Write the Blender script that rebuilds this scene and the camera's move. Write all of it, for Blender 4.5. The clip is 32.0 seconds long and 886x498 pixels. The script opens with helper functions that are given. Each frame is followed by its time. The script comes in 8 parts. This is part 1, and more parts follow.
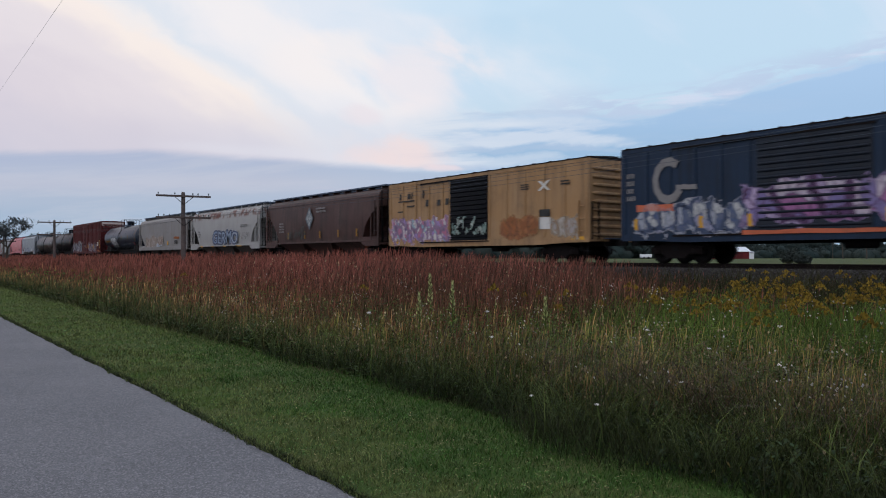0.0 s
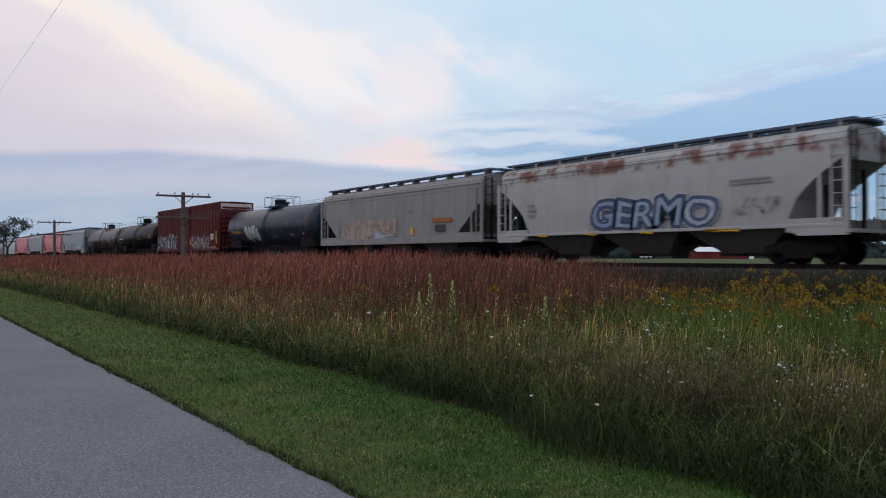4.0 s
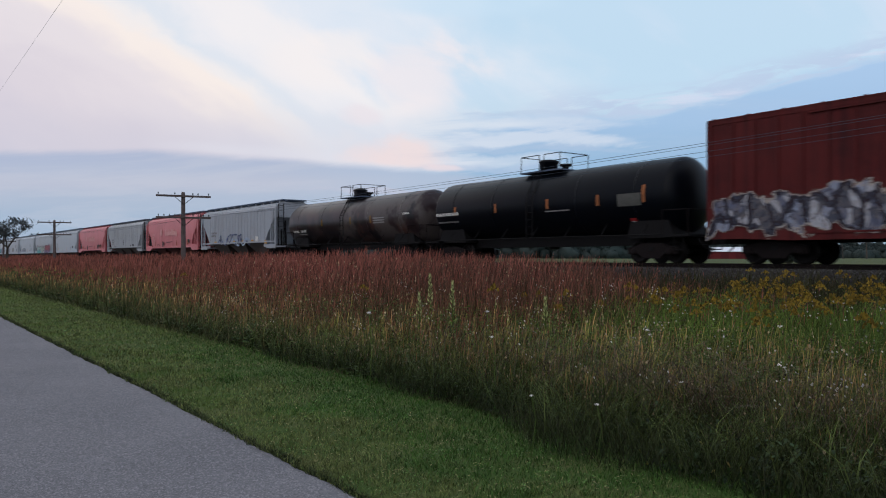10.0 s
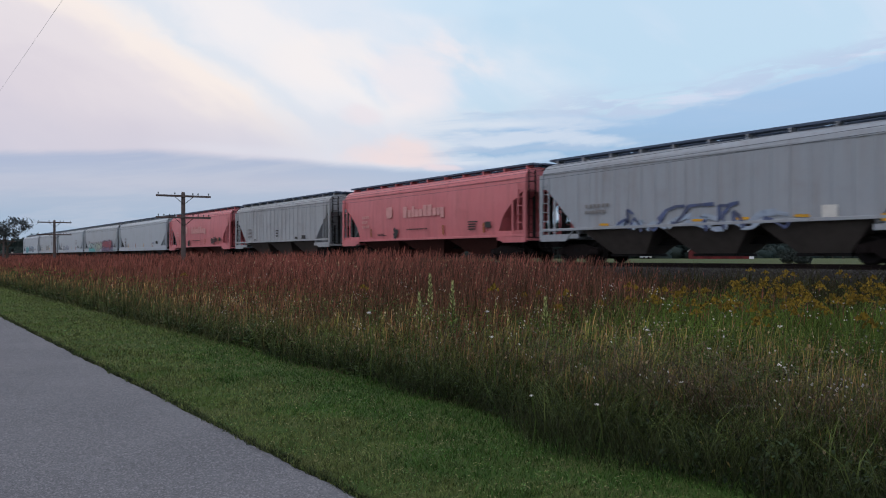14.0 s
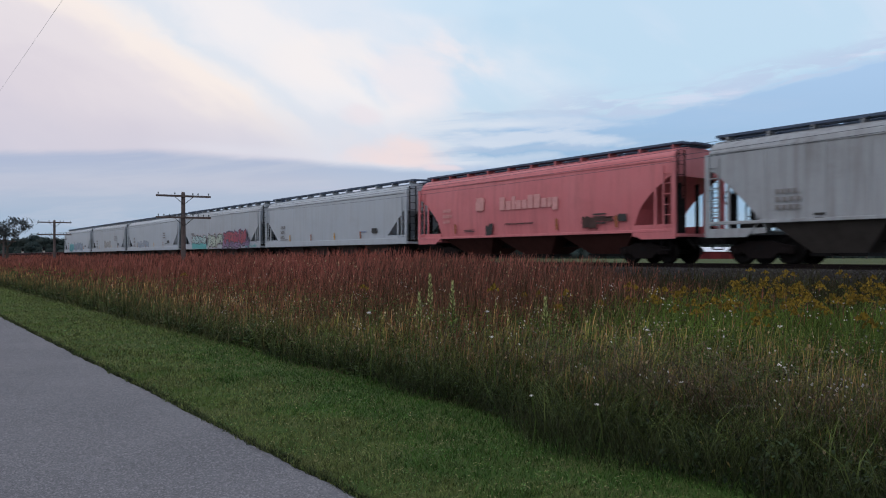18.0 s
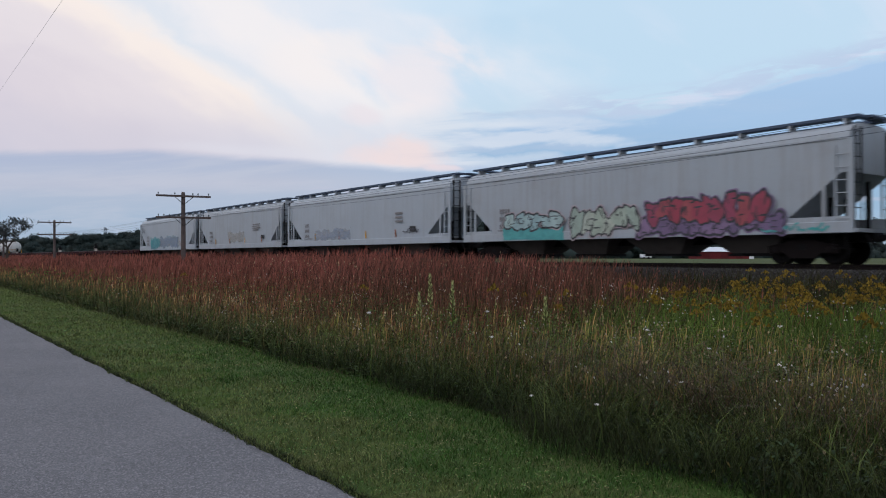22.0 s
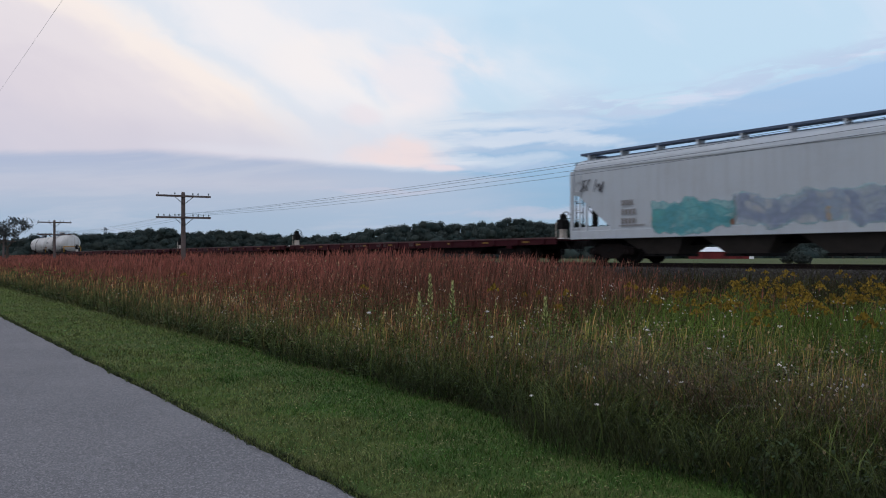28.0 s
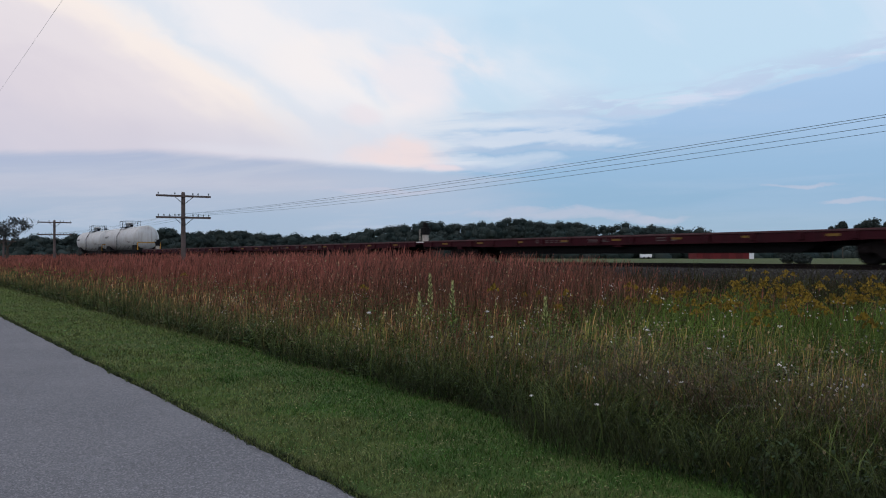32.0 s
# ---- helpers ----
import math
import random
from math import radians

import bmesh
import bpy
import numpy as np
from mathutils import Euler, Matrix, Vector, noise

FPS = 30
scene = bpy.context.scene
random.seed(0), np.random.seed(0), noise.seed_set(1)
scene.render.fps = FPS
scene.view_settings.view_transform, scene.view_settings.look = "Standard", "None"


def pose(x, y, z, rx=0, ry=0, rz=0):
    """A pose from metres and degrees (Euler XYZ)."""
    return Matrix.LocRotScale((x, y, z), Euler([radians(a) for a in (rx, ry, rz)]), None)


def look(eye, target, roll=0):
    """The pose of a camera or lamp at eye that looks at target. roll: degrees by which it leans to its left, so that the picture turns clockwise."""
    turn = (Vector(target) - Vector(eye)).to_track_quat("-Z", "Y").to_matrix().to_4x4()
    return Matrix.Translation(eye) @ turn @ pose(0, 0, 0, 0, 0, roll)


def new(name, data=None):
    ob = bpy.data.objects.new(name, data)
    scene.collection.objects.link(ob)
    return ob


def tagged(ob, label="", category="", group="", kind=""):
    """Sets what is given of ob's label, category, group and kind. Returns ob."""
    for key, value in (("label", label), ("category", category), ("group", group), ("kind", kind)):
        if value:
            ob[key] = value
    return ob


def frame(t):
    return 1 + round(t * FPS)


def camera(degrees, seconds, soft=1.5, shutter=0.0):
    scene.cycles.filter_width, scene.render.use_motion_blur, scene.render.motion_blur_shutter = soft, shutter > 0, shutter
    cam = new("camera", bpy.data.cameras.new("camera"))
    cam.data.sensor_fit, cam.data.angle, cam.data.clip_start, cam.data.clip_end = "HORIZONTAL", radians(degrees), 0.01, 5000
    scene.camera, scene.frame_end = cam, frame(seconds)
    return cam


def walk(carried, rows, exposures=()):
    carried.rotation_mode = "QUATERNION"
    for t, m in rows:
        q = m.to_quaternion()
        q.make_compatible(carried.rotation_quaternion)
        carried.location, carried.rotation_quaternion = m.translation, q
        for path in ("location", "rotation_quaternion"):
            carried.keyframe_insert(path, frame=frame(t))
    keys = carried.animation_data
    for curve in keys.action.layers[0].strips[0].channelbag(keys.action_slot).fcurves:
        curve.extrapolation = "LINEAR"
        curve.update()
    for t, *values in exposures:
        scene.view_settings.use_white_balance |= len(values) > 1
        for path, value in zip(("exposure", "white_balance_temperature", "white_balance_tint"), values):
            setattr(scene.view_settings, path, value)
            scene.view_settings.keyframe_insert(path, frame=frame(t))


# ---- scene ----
cam = camera(60.5, 32.0, soft=1.05, shutter=0.4)
EYE = (0.0, 0.0, 1.5)
AIM = (-0.8048, 0.5934, 1.5 + 0.01078)
walk(cam, [(0, look(EYE, AIM)), (32, look(EYE, AIM))])

# plan: x along the track (the train runs towards +x), y away from the road
ROAD_EDGE = 2.42      # edge of the asphalt
MOWN_EDGE = 4.6       # edge of the mown strip
TRACK_Y = 25.6        # centre line of the track
RAIL_Z = 1.26         # top of rail
FAR_Z = 0.95          # field beyond the track
SPEED = 11.40
SECONDS = 32.0

# ---------------------------------------------------------------- sky and light
SUN_AZ, SUN_EL = (0.30, -0.95), radians(38)


def sock(node, name):
    return node.inputs[name]


def make_world():
    world = bpy.data.worlds.new("evening_sky")
    scene.world = world
    world.use_nodes = True
    nt = world.node_tree
    nt.nodes.clear()
    n, link = nt.nodes.new, nt.links.new

    def math_node(op, a, b=None, clamp=False):
        m = n("ShaderNodeMath")
        m.operation, m.use_clamp = op, clamp
        for i, v in enumerate((a, b)):
            if v is None:
                continue
            if isinstance(v, (int, float)):
                m.inputs[i].default_value = v
            else:
                link(v, m.inputs[i])
        return m.outputs[0]

    def ramp(value, stops):
        r = n("ShaderNodeValToRGB")
        r.color_ramp.interpolation = "EASE"
        els = r.color_ramp.elements
        while len(els) < len(stops):
            els.new(0.5)
        for el, (p, c) in zip(els, stops):
            el.position, el.color = p, (*c, 1)
        link(value, r.inputs[0])
        return r.outputs[0]

    def mix(fac, a, b):
        m = n("ShaderNodeMix")
        m.data_type = "RGBA"
        for s, v in ((0, fac), (6, a), (7, b)):
            if isinstance(v, (int, float)):
                m.inputs[s].default_value = v
            elif isinstance(v, tuple):
                m.inputs[s].default_value = (*v, 1)
            else:
                link(v, m.inputs[s])
        return m.outputs[2]

    def noise_at(vec, scale, detail, rough, distort=0.0):
        t = n("ShaderNodeTexNoise")
        t.inputs["Scale"].default_value, t.inputs["Detail"].default_value = scale, detail
        t.inputs["Roughness"].default_value, t.inputs["Distortion"].default_value = rough, distort
        link(vec, t.inputs["Vector"])
        return t.outputs["Fac"]

    def band(value, lo, hi):
        m = n("ShaderNodeMapRange")
        m.interpolation_type = "SMOOTHSTEP"
        link(value, m.inputs["Value"])
        m.inputs["From Min"].default_value, m.inputs["From Max"].default_value = lo, hi
        return m.outputs["Result"]

    def tone(r, g, b):
        """Scene-linear colour of a sky tone given on the usual 0-255 scale."""
        return tuple(((c / 255 + 0.055) / 1.055) ** 2.4 / 1.05 for c in (r, g, b))

    def add(a, b):
        return math_node("ADD", a, b)

    def mul(a, b):
        return math_node("MULTIPLY", a, b)

    def off(value, amount):
        """Noise centred on zero."""
        return mul(math_node("SUBTRACT", value, 0.5), amount)

    def inv(a):
        return math_node("SUBTRACT", 1.0, a)

    def spot(u0, v0, ru, rv, warp):
        """Soft oval patch."""
        a_, b_ = mul(math_node("SUBTRACT", uw, u0), 1 / ru), mul(math_node("SUBTRACT", vw, v0), 1 / rv)
        r2 = add(mul(a_, a_), mul(b_, b_))
        return band(add(r2, off(warp, 3.0)), 1.4, 0.0)

    tc = n("ShaderNodeTexCoord")
    split = n("ShaderNodeSeparateXYZ")
    link(tc.outputs["Generated"], split.inputs[0])
    dx, dy, dz = split.outputs
    up = math_node("MAXIMUM", dz, 0.0)
    # measures over the railway: across (towards the track's near end) and height, both over distance
    ahead = math_node("SUBTRACT", mul(dy, 0.5934), mul(dx, 0.8048))
    across = add(mul(dx, 0.5934), mul(dy, 0.8048))
    safe = math_node("MAXIMUM", ahead, 0.25)
    uu, vv = math_node("DIVIDE", across, safe), math_node("DIVIDE", up, safe)

    def layer(su, sv, shear, scale, detail, rough, distort, seed):
        comb = n("ShaderNodeCombineXYZ")
        link(mul(uu, su), comb.inputs[0])
        link(mul(add(vv, mul(uu, shear)), sv), comb.inputs[1])
        comb.inputs[2].default_value = seed
        return noise_at(comb.outputs[0], scale, detail, rough, distort)

    soft = layer(1.0, 1.7, 0.45, 4.2, 4, 0.5, 0.3, 1.3)
    puff = layer(1.0, 1.6, 0.3, 9.0, 5, 0.55, 0.4, 4.1)
    streak = layer(1.0, 9.0, -0.06, 3.2, 6, 0.6, 0.35, 7.7)
    ripple = layer(1.0, 5.0, -0.16, 11.0, 5, 0.6, 0.5, 2.2)
    uw, vw = add(uu, off(soft, 0.10)), add(vv, off(puff, 0.03))

    nishita = n("ShaderNodeTexSky")
    nishita.sky_type, nishita.sun_disc = "NISHITA", False
    nishita.sun_elevation = radians(3)
    nishita.sun_rotation = math.atan2(SUN_AZ[0], SUN_AZ[1])
    nishita.air_density, nishita.dust_density, nishita.ozone_density = 1.0, 0.6, 2.0
    nsc = n("ShaderNodeVectorMath")
    nsc.operation = "SCALE"
    link(nishita.outputs[0], nsc.inputs[0])
    nsc.inputs["Scale"].default_value = 0.10
    clear = ramp(vv, [(0.0, tone(168, 188, 208)), (0.07, tone(176, 202, 226)), (0.16, tone(200, 222, 240)), (0.24, tone(198, 225, 246)), (0.36, tone(200, 226, 247)), (1.0, tone(178, 208, 240))])
    blue = mix(0.06, clear, nsc.outputs[0])
    # thin high veil
    blue = mix(mul(band(soft, 0.50, 0.68), mul(band(vv, 0.17, 0.26), 0.55)), blue, tone(212, 226, 244))
    # large rosy evening cloud in slanting folds
    fold = add(add(vv, mul(uu, 0.60)), add(off(soft, 0.20), off(puff, 0.085)))
    folds = ramp(add(mul(fold, 1.6), 0.45), [(0.08, tone(206, 200, 216)), (0.26, tone(222, 213, 222)), (0.40, tone(232, 223, 228)), (0.50, tone(250, 238, 232)), (0.545, tone(243, 238, 238)),
                                                      (0.60, tone(226, 231, 240)), (0.66, tone(238, 237, 242)), (0.73, tone(244, 240, 242)), (0.82, tone(226, 233, 244))])
    low = inv(band(add(vv, off(soft, 0.07)), 0.125, 0.225))
    folds = mix(mul(low, 0.85), folds, mix(band(add(uu, off(soft, 0.3)), -0.45, -0.05), tone(209, 205, 219), tone(219, 222, 234)))
    rim = add(-0.02, mul(band(vv, 0.32, 0.22), 0.070))
    cloud = inv(band(add(math_node("SUBTRACT", uu, rim), add(off(soft, 0.42), off(puff, 0.24))), -0.12, 0.13))
    c1 = mix(mul(cloud, 0.95), blue, folds)
    for u0, v0, ru, rv, col, k in ((-0.015, 0.235, 0.075, 0.05, (241, 234, 238), 0.75), (-0.155, 0.258, 0.08, 0.045, (246, 240, 240), 0.65), (0.02, 0.335, 0.12, 0.020, (202, 226, 245), 0.6),
                                   (0.05, 0.145, 0.10, 0.055, (214, 224, 237), 0.75), (-0.105, 0.19, 0.035, 0.018, (236, 226, 232), 0.6)):
        c1 = mix(mul(spot(u0, v0, ru, rv, puff), k), c1, tone(*col))
    # slate-blue sheet, its upper edge rising along the track
    edge = add(0.189, mul(math_node("MAXIMUM", math_node("SUBTRACT", uu, 0.28), 0.0), 0.265))
    gap = add(math_node("SUBTRACT", vv, edge), add(off(ripple, 0.030), off(puff, 0.022)))
    body = inv(band(gap, -0.014, 0.008))
    lead = band(add(uu, add(off(streak, 0.62), mul(inv(band(vv, 0.095, 0.14)), 0.10))), -0.03, 0.13)
    sheetcol = ramp(vv, [(0.0, tone(172, 190, 208)), (0.045, tone(156, 184, 208)), (0.075, tone(146, 181, 211)), (0.13, tone(151, 186, 219)), (0.19, tone(164, 195, 229)), (0.26, tone(170, 200, 234))])
    sheetcol = mix(mul(band(streak, 0.46, 0.66), 0.16), sheetcol, tone(186, 203, 228))
    c2 = mix(mul(mul(body, lead), 0.96), c1, sheetcol)
    # lilac and white fringe along the edge
    fringe = mul(mul(band(gap, -0.012, 0.004), inv(band(gap, 0.012, 0.045))), band(uu, 0.05, 0.22))
    c2 = mix(mul(mul(fringe, band(ripple, 0.42, 0.58)), 0.65), c2, tone(187, 201, 229))
    c2 = mix(mul(mul(fringe, band(streak, 0.54, 0.66)), 0.7), c2, tone(214, 220, 240))
    # bright pointed wisps where the sheet begins
    for u0, v0, ru, rv, k in ((0.13, 0.176, 0.11, 0.010, 0.60), (0.12, 0.155, 0.12, 0.011, 0.70), (0.06, 0.128, 0.10, 0.009, 0.5), (0.12, 0.190, 0.09, 0.004, -0.4), (0.12, 0.142, 0.11, 0.005, -0.5), (0.07, 0.118, 0.11, 0.005, -0.55)):
        m_ = spot(u0, v0, ru, rv, ripple)
        c2 = mix(mul(m_, abs(k)), c2, tone(218, 226, 239) if k > 0 else tone(181, 199, 225))
    # grey-lilac bank with a sharp upper edge
    top = math_node("MINIMUM", 0.1415, add(0.1140, mul(uu, -0.070)))
    over = add(math_node("SUBTRACT", vv, top), add(off(ripple, 0.008), off(soft, 0.012)))
    bank = mul(inv(band(over, -0.008, 0.004)), inv(band(add(uu, off(streak, 0.3)), -0.02, 0.16)))
    bankcol = ramp(vv, [(0.0, tone(160, 180, 200)), (0.05, tone(163, 184, 208)), (0.075, tone(173, 188, 210)), (0.098, tone(186, 193, 212)), (0.116, tone(178, 189, 212)), (0.134, tone(173, 185, 211)), (0.15, tone(182, 190, 213))])
    bankcol = mix(mul(band(uu, -0.25, 0.0), 0.5), bankcol, tone(170, 193, 219))
    bankcol = mix(mul(band(streak, 0.48, 0.64), 0.4), bankcol, tone(197, 202, 217))
    c3 = mix(mul(bank, 0.95), c2, bankcol)
    # pale seam over the bank
    seam = mul(mul(band(over, 0.0, 0.006), inv(band(over, 0.008, 0.02))), mul(band(uu, -0.42, -0.30), inv(band(uu, 0.0, 0.08))))
    c3 = mix(mul(seam, 0.35), c3, tone(226, 226, 236))
    # rosy tip
    tip = mul(spot(-0.062, 0.132, 0.075, 0.024, puff), band(over, -0.003, 0.006))
    c4 = mix(mul(tip, 0.72), c3, tone(244, 222, 220))
    tip2 = mul(spot(0.005, 0.116, 0.025, 0.006, puff), band(over, -0.004, 0.004))
    c4 = mix(mul(tip2, 0.7), c4, tone(238, 222, 226))
    # low rosy streaks over the woods
    for u0, v0, ru, rv in ((0.13, 0.055, 0.13, 0.008), (0.27, 0.050, 0.05, 0.006), (0.53, 0.074, 0.05, 0.0045), (-0.08, 0.088, 0.10, 0.004), (0.47, 0.096, 0.05, 0.003)):
        c4 = mix(mul(spot(u0, v0, ru, rv, ripple), 0.55), c4, tone(198, 199, 216))
    # the rest of the sky: broken evening cloud
    rest = mix(band(soft, 0.40, 0.62), (0.46, 0.60, 0.80), (0.80, 0.74, 0.78))
    c6 = mix(band(ahead, 0.12, 0.40), rest, c4)
    bg = n("ShaderNodeBackground")
    link(c6, bg.inputs["Color"])
    bg.inputs["Strength"].default_value = 1.05
    out = n("ShaderNodeOutputWorld")
    link(bg.outputs[0], out.inputs[0])


make_world()
sun_data = bpy.data.lights.new("sun", "SUN")
sun_data.energy, sun_data.angle, sun_data.color = 0.5, radians(60), (1.0, 0.92, 0.87)
sun = new("sun", sun_data)
sun.matrix_world = look((SUN_AZ[0] * math.cos(SUN_EL) * 50, SUN_AZ[1] * math.cos(SUN_EL) * 50, math.sin(SUN_EL) * 50), (0, 0, 0))
scene.view_settings.exposure = 0.0

# ---------------------------------------------------------------- materials


def shader(name):
    m = bpy.data.materials.new(name)
    m.use_nodes = True
    return m, m.node_tree, m.node_tree.nodes["Principled BSDF"]


def nnoise(nt, vec, scale, detail=4, rough=0.55):
    t = nt.nodes.new("ShaderNodeTexNoise")
    t.inputs["Scale"].default_value, t.inputs["Detail"].default_value, t.inputs["Roughness"].default_value = scale, detail, rough
    if vec is not None:
        nt.links.new(vec, t.inputs["Vector"])
    return t.outputs["Fac"]


def nramp(nt, fac, lo, hi):
    r = nt.nodes.new("ShaderNodeMapRange")
    r.interpolation_type = "SMOOTHSTEP"
    nt.links.new(fac, r.inputs["Value"])
    r.inputs["From Min"].default_value, r.inputs["From Max"].default_value = lo, hi
    return r.outputs["Result"]


def nmix(nt, fac, a, b, mode="MIX"):
    m = nt.nodes.new("ShaderNodeMix")
    m.data_type, m.blend_type = "RGBA", mode
    for s, v in ((0, fac), (6, a), (7, b)):
        if isinstance(v, (int, float)):
            m.inputs[s].default_value = v
        elif isinstance(v, tuple):
            m.inputs[s].default_value = (*v[:3], 1)
        else:
            nt.links.new(v, m.inputs[s])
    return m.outputs[2]


def nmul(nt, a, b):
    m = nt.nodes.new("ShaderNodeMath")
    m.operation = "MULTIPLY"
    for i, v in enumerate((a, b)):
        if isinstance(v, (int, float)):
            m.inputs[i].default_value = v
        else:
            nt.links.new(v, m.inputs[i])
    return m.outputs[0]


def ncoord(nt, scale=(1, 1, 1), kind="Object"):
    tc = nt.nodes.new("ShaderNodeTexCoord")
    mp = nt.nodes.new("ShaderNodeMapping")
    mp.inputs["Scale"].default_value = scale
    nt.links.new(tc.outputs[kind], mp.inputs["Vector"])
    return mp.outputs[0]


def nbump(nt, b, height, strength, distance):
    bp = nt.nodes.new("ShaderNodeBump")
    bp.inputs["Strength"].default_value, bp.inputs["Distance"].default_value = strength, distance
    nt.links.new(height, bp.inputs["Height"])
    nt.links.new(bp.outputs[0], b.inputs["Normal"])


def paint(name, base, worn=None, dirt=(0.06, 0.05, 0.045), rough=0.5, streaks=0.35, blotch=0.3, metal=0.0, gloss=0.24):
    """Weathered coach paint: broad fading, run-down dirt streaks, fine grain."""
    m, nt, b = shader(name)
    v = ncoord(nt)
    worn = worn or tuple(min(1, c * 1.25 + 0.02) for c in base)
    fade = nramp(nt, nnoise(nt, v, 0.55, 5, 0.6), 0.35, 0.7)
    c = nmix(nt, nmul(nt, fade, blotch), base, worn)
    run = nramp(nt, nnoise(nt, ncoord(nt, (2.6, 2.6, 0.14)), 1.6, 6, 0.65), 0.42, 0.72)
    c = nmix(nt, nmul(nt, run, streaks * 1.35), c, dirt)
    wide = nramp(nt, nnoise(nt, ncoord(nt, (0.5, 0.5, 0.8)), 0.9, 6, 0.7), 0.45, 0.75)
    c = nmix(nt, nmul(nt, wide, streaks * 0.9), c, dirt)
    grain = nramp(nt, nnoise(nt, v, 9.0, 5, 0.7), 0.5, 0.85)
    c = nmix(nt, nmul(nt, grain, 0.22), c, dirt)
    nt.links.new(c, b.inputs["Base Color"])
    b.inputs["Roughness"].default_value, b.inputs["Metallic"].default_value = rough, metal
    b.inputs["Specular IOR Level"].default_value = gloss
    nbump(nt, b, nnoise(nt, v, 3.0, 4), 0.12, 0.02)
    return m


def patchy(name, cols, scale=0.45):
    """Tank shell with old patches of several paints."""
    m, nt, b = shader(name)
    v = ncoord(nt, (1, 0.8, 0.8))
    c = cols[0]
    for i, col in enumerate(cols[1:]):
        off = nt.nodes.new("ShaderNodeVectorMath")
        off.operation = "ADD"
        nt.links.new(v, off.inputs[0])
        off.inputs[1].default_value = (i * 7.3, i * 3.1, i * 5.7)
        k = nramp(nt, nnoise(nt, off.outputs[0], scale, 4, 0.6), 0.50, 0.58)
        c = nmix(nt, k, c, col)
    run = nramp(nt, nnoise(nt, ncoord(nt, (2.2, 2.2, 0.2)), 1.6, 6, 0.65), 0.5, 0.8)
    c = nmix(nt, nmul(nt, run, 0.4), c, (0.05, 0.035, 0.03))
    # black tone over the rear half, with a ragged edge
    sep = nt.nodes.new("ShaderNodeSeparateXYZ")
    nt.links.new(ncoord(nt), sep.inputs[0])
    ragged = nt.nodes.new("ShaderNodeMath")
    ragged.operation = "MULTIPLY_ADD"
    nt.links.new(nnoise(nt, v, 0.7, 3, 0.5), ragged.inputs[0])
    ragged.inputs[1].default_value = 5.0
    nt.links.new(sep.outputs[0], ragged.inputs[2])
    c = nmix(nt, nmul(nt, nramp(nt, ragged.outputs[0], 1.2, 0.8), 0.5), c, (0.004, 0.004, 0.0055))
    nt.links.new(c, b.inputs["Base Color"])
    b.inputs["Roughness"].default_value = 0.32
    b.inputs["Specular IOR Level"].default_value = 0.26
    return m


def rusty_roof(name, base, rust, z0, z1):
    """Pale paint with rust that breaks out along the roof edge."""
    m, nt, b = shader(name)
    v = ncoord(nt)
    sep = nt.nodes.new("ShaderNodeSeparateXYZ")
    nt.links.new(v, sep.inputs[0])
    edge = nmul(nt, nramp(nt, sep.outputs[2], z0, z0 + 0.25), nramp(nt, sep.outputs[2], z1 + 0.3, z1))
    br = nramp(nt, nnoise(nt, ncoord(nt, (1, 1, 0.7)), 1.3, 5, 0.65), 0.44, 0.58)
    c = nmix(nt, nmul(nt, nramp(nt, nnoise(nt, v, 0.7, 5), 0.4, 0.7), 0.5), base, tuple(k * 0.75 for k in base))
    run = nramp(nt, nnoise(nt, ncoord(nt, (2.6, 2.6, 0.14)), 1.6, 6, 0.65), 0.5, 0.8)
    c = nmix(nt, nmul(nt, run, 0.35), c, (0.16, 0.10, 0.07))
    c = nmix(nt, nmul(nt, edge, br), c, rust)
    nt.links.new(c, b.inputs["Base Color"])
    b.inputs["Roughness"].default_value = 0.55
    return m


def plain(name, base, rough=0.6, metal=0.0, var=0.25, scale=6.0):
    m, nt, b = shader(name)
    v = ncoord(nt)
    k = nramp(nt, nnoise(nt, v, scale, 5, 0.65), 0.35, 0.75)
    c = nmix(nt, nmul(nt, k, var), base, tuple(x * 0.45 for x in base))
    k2 = nramp(nt, nnoise(nt, v, scale * 0.13, 3), 0.4, 0.7)
    c = nmix(nt, nmul(nt, k2, var * 0.6), c, tuple(min(1, x * 1.35) for x in base))
    nt.links.new(c, b.inputs["Base Color"])
    b.inputs["Roughness"].default_value, b.inputs["Metallic"].default_value = rough, metal
    b.inputs["Specular IOR Level"].default_value = 0.12
    return m


def spray(name, cols, scale=1.1):
    """Sprayed lettering: each stroke has a tint of its own, with fades and drips."""
    m, nt, b = shader(name)
    geo = nt.nodes.new("ShaderNodeNewGeometry")
    r = nt.nodes.new("ShaderNodeValToRGB")
    els = r.color_ramp.elements
    while len(els) < len(cols):
        els.new(0.5)
    for i, (el, c) in enumerate(zip(els, cols)):
        el.position, el.color = (i + 0.5) / len(cols), (*c, 1)
    nt.links.new(geo.outputs["Random Per Island"], r.inputs[0])
    v = ncoord(nt)
    k = nramp(nt, nnoise(nt, v, scale * 2.2, 4, 0.6), 0.42, 0.62)
    c = nmix(nt, nmul(nt, k, 0.55), r.outputs[0], tuple(sum(x[j] for x in cols) / len(cols) * 0.7 for j in range(3)))
    k2 = nramp(nt, nnoise(nt, v, scale * 6, 4, 0.6), 0.55, 0.75)
    c = nmix(nt, nmul(nt, k2, 0.35), c, (0.06, 0.06, 0.07))
    nt.links.new(c, b.inputs["Base Color"])
    b.inputs["Roughness"].default_value = 0.55
    return m


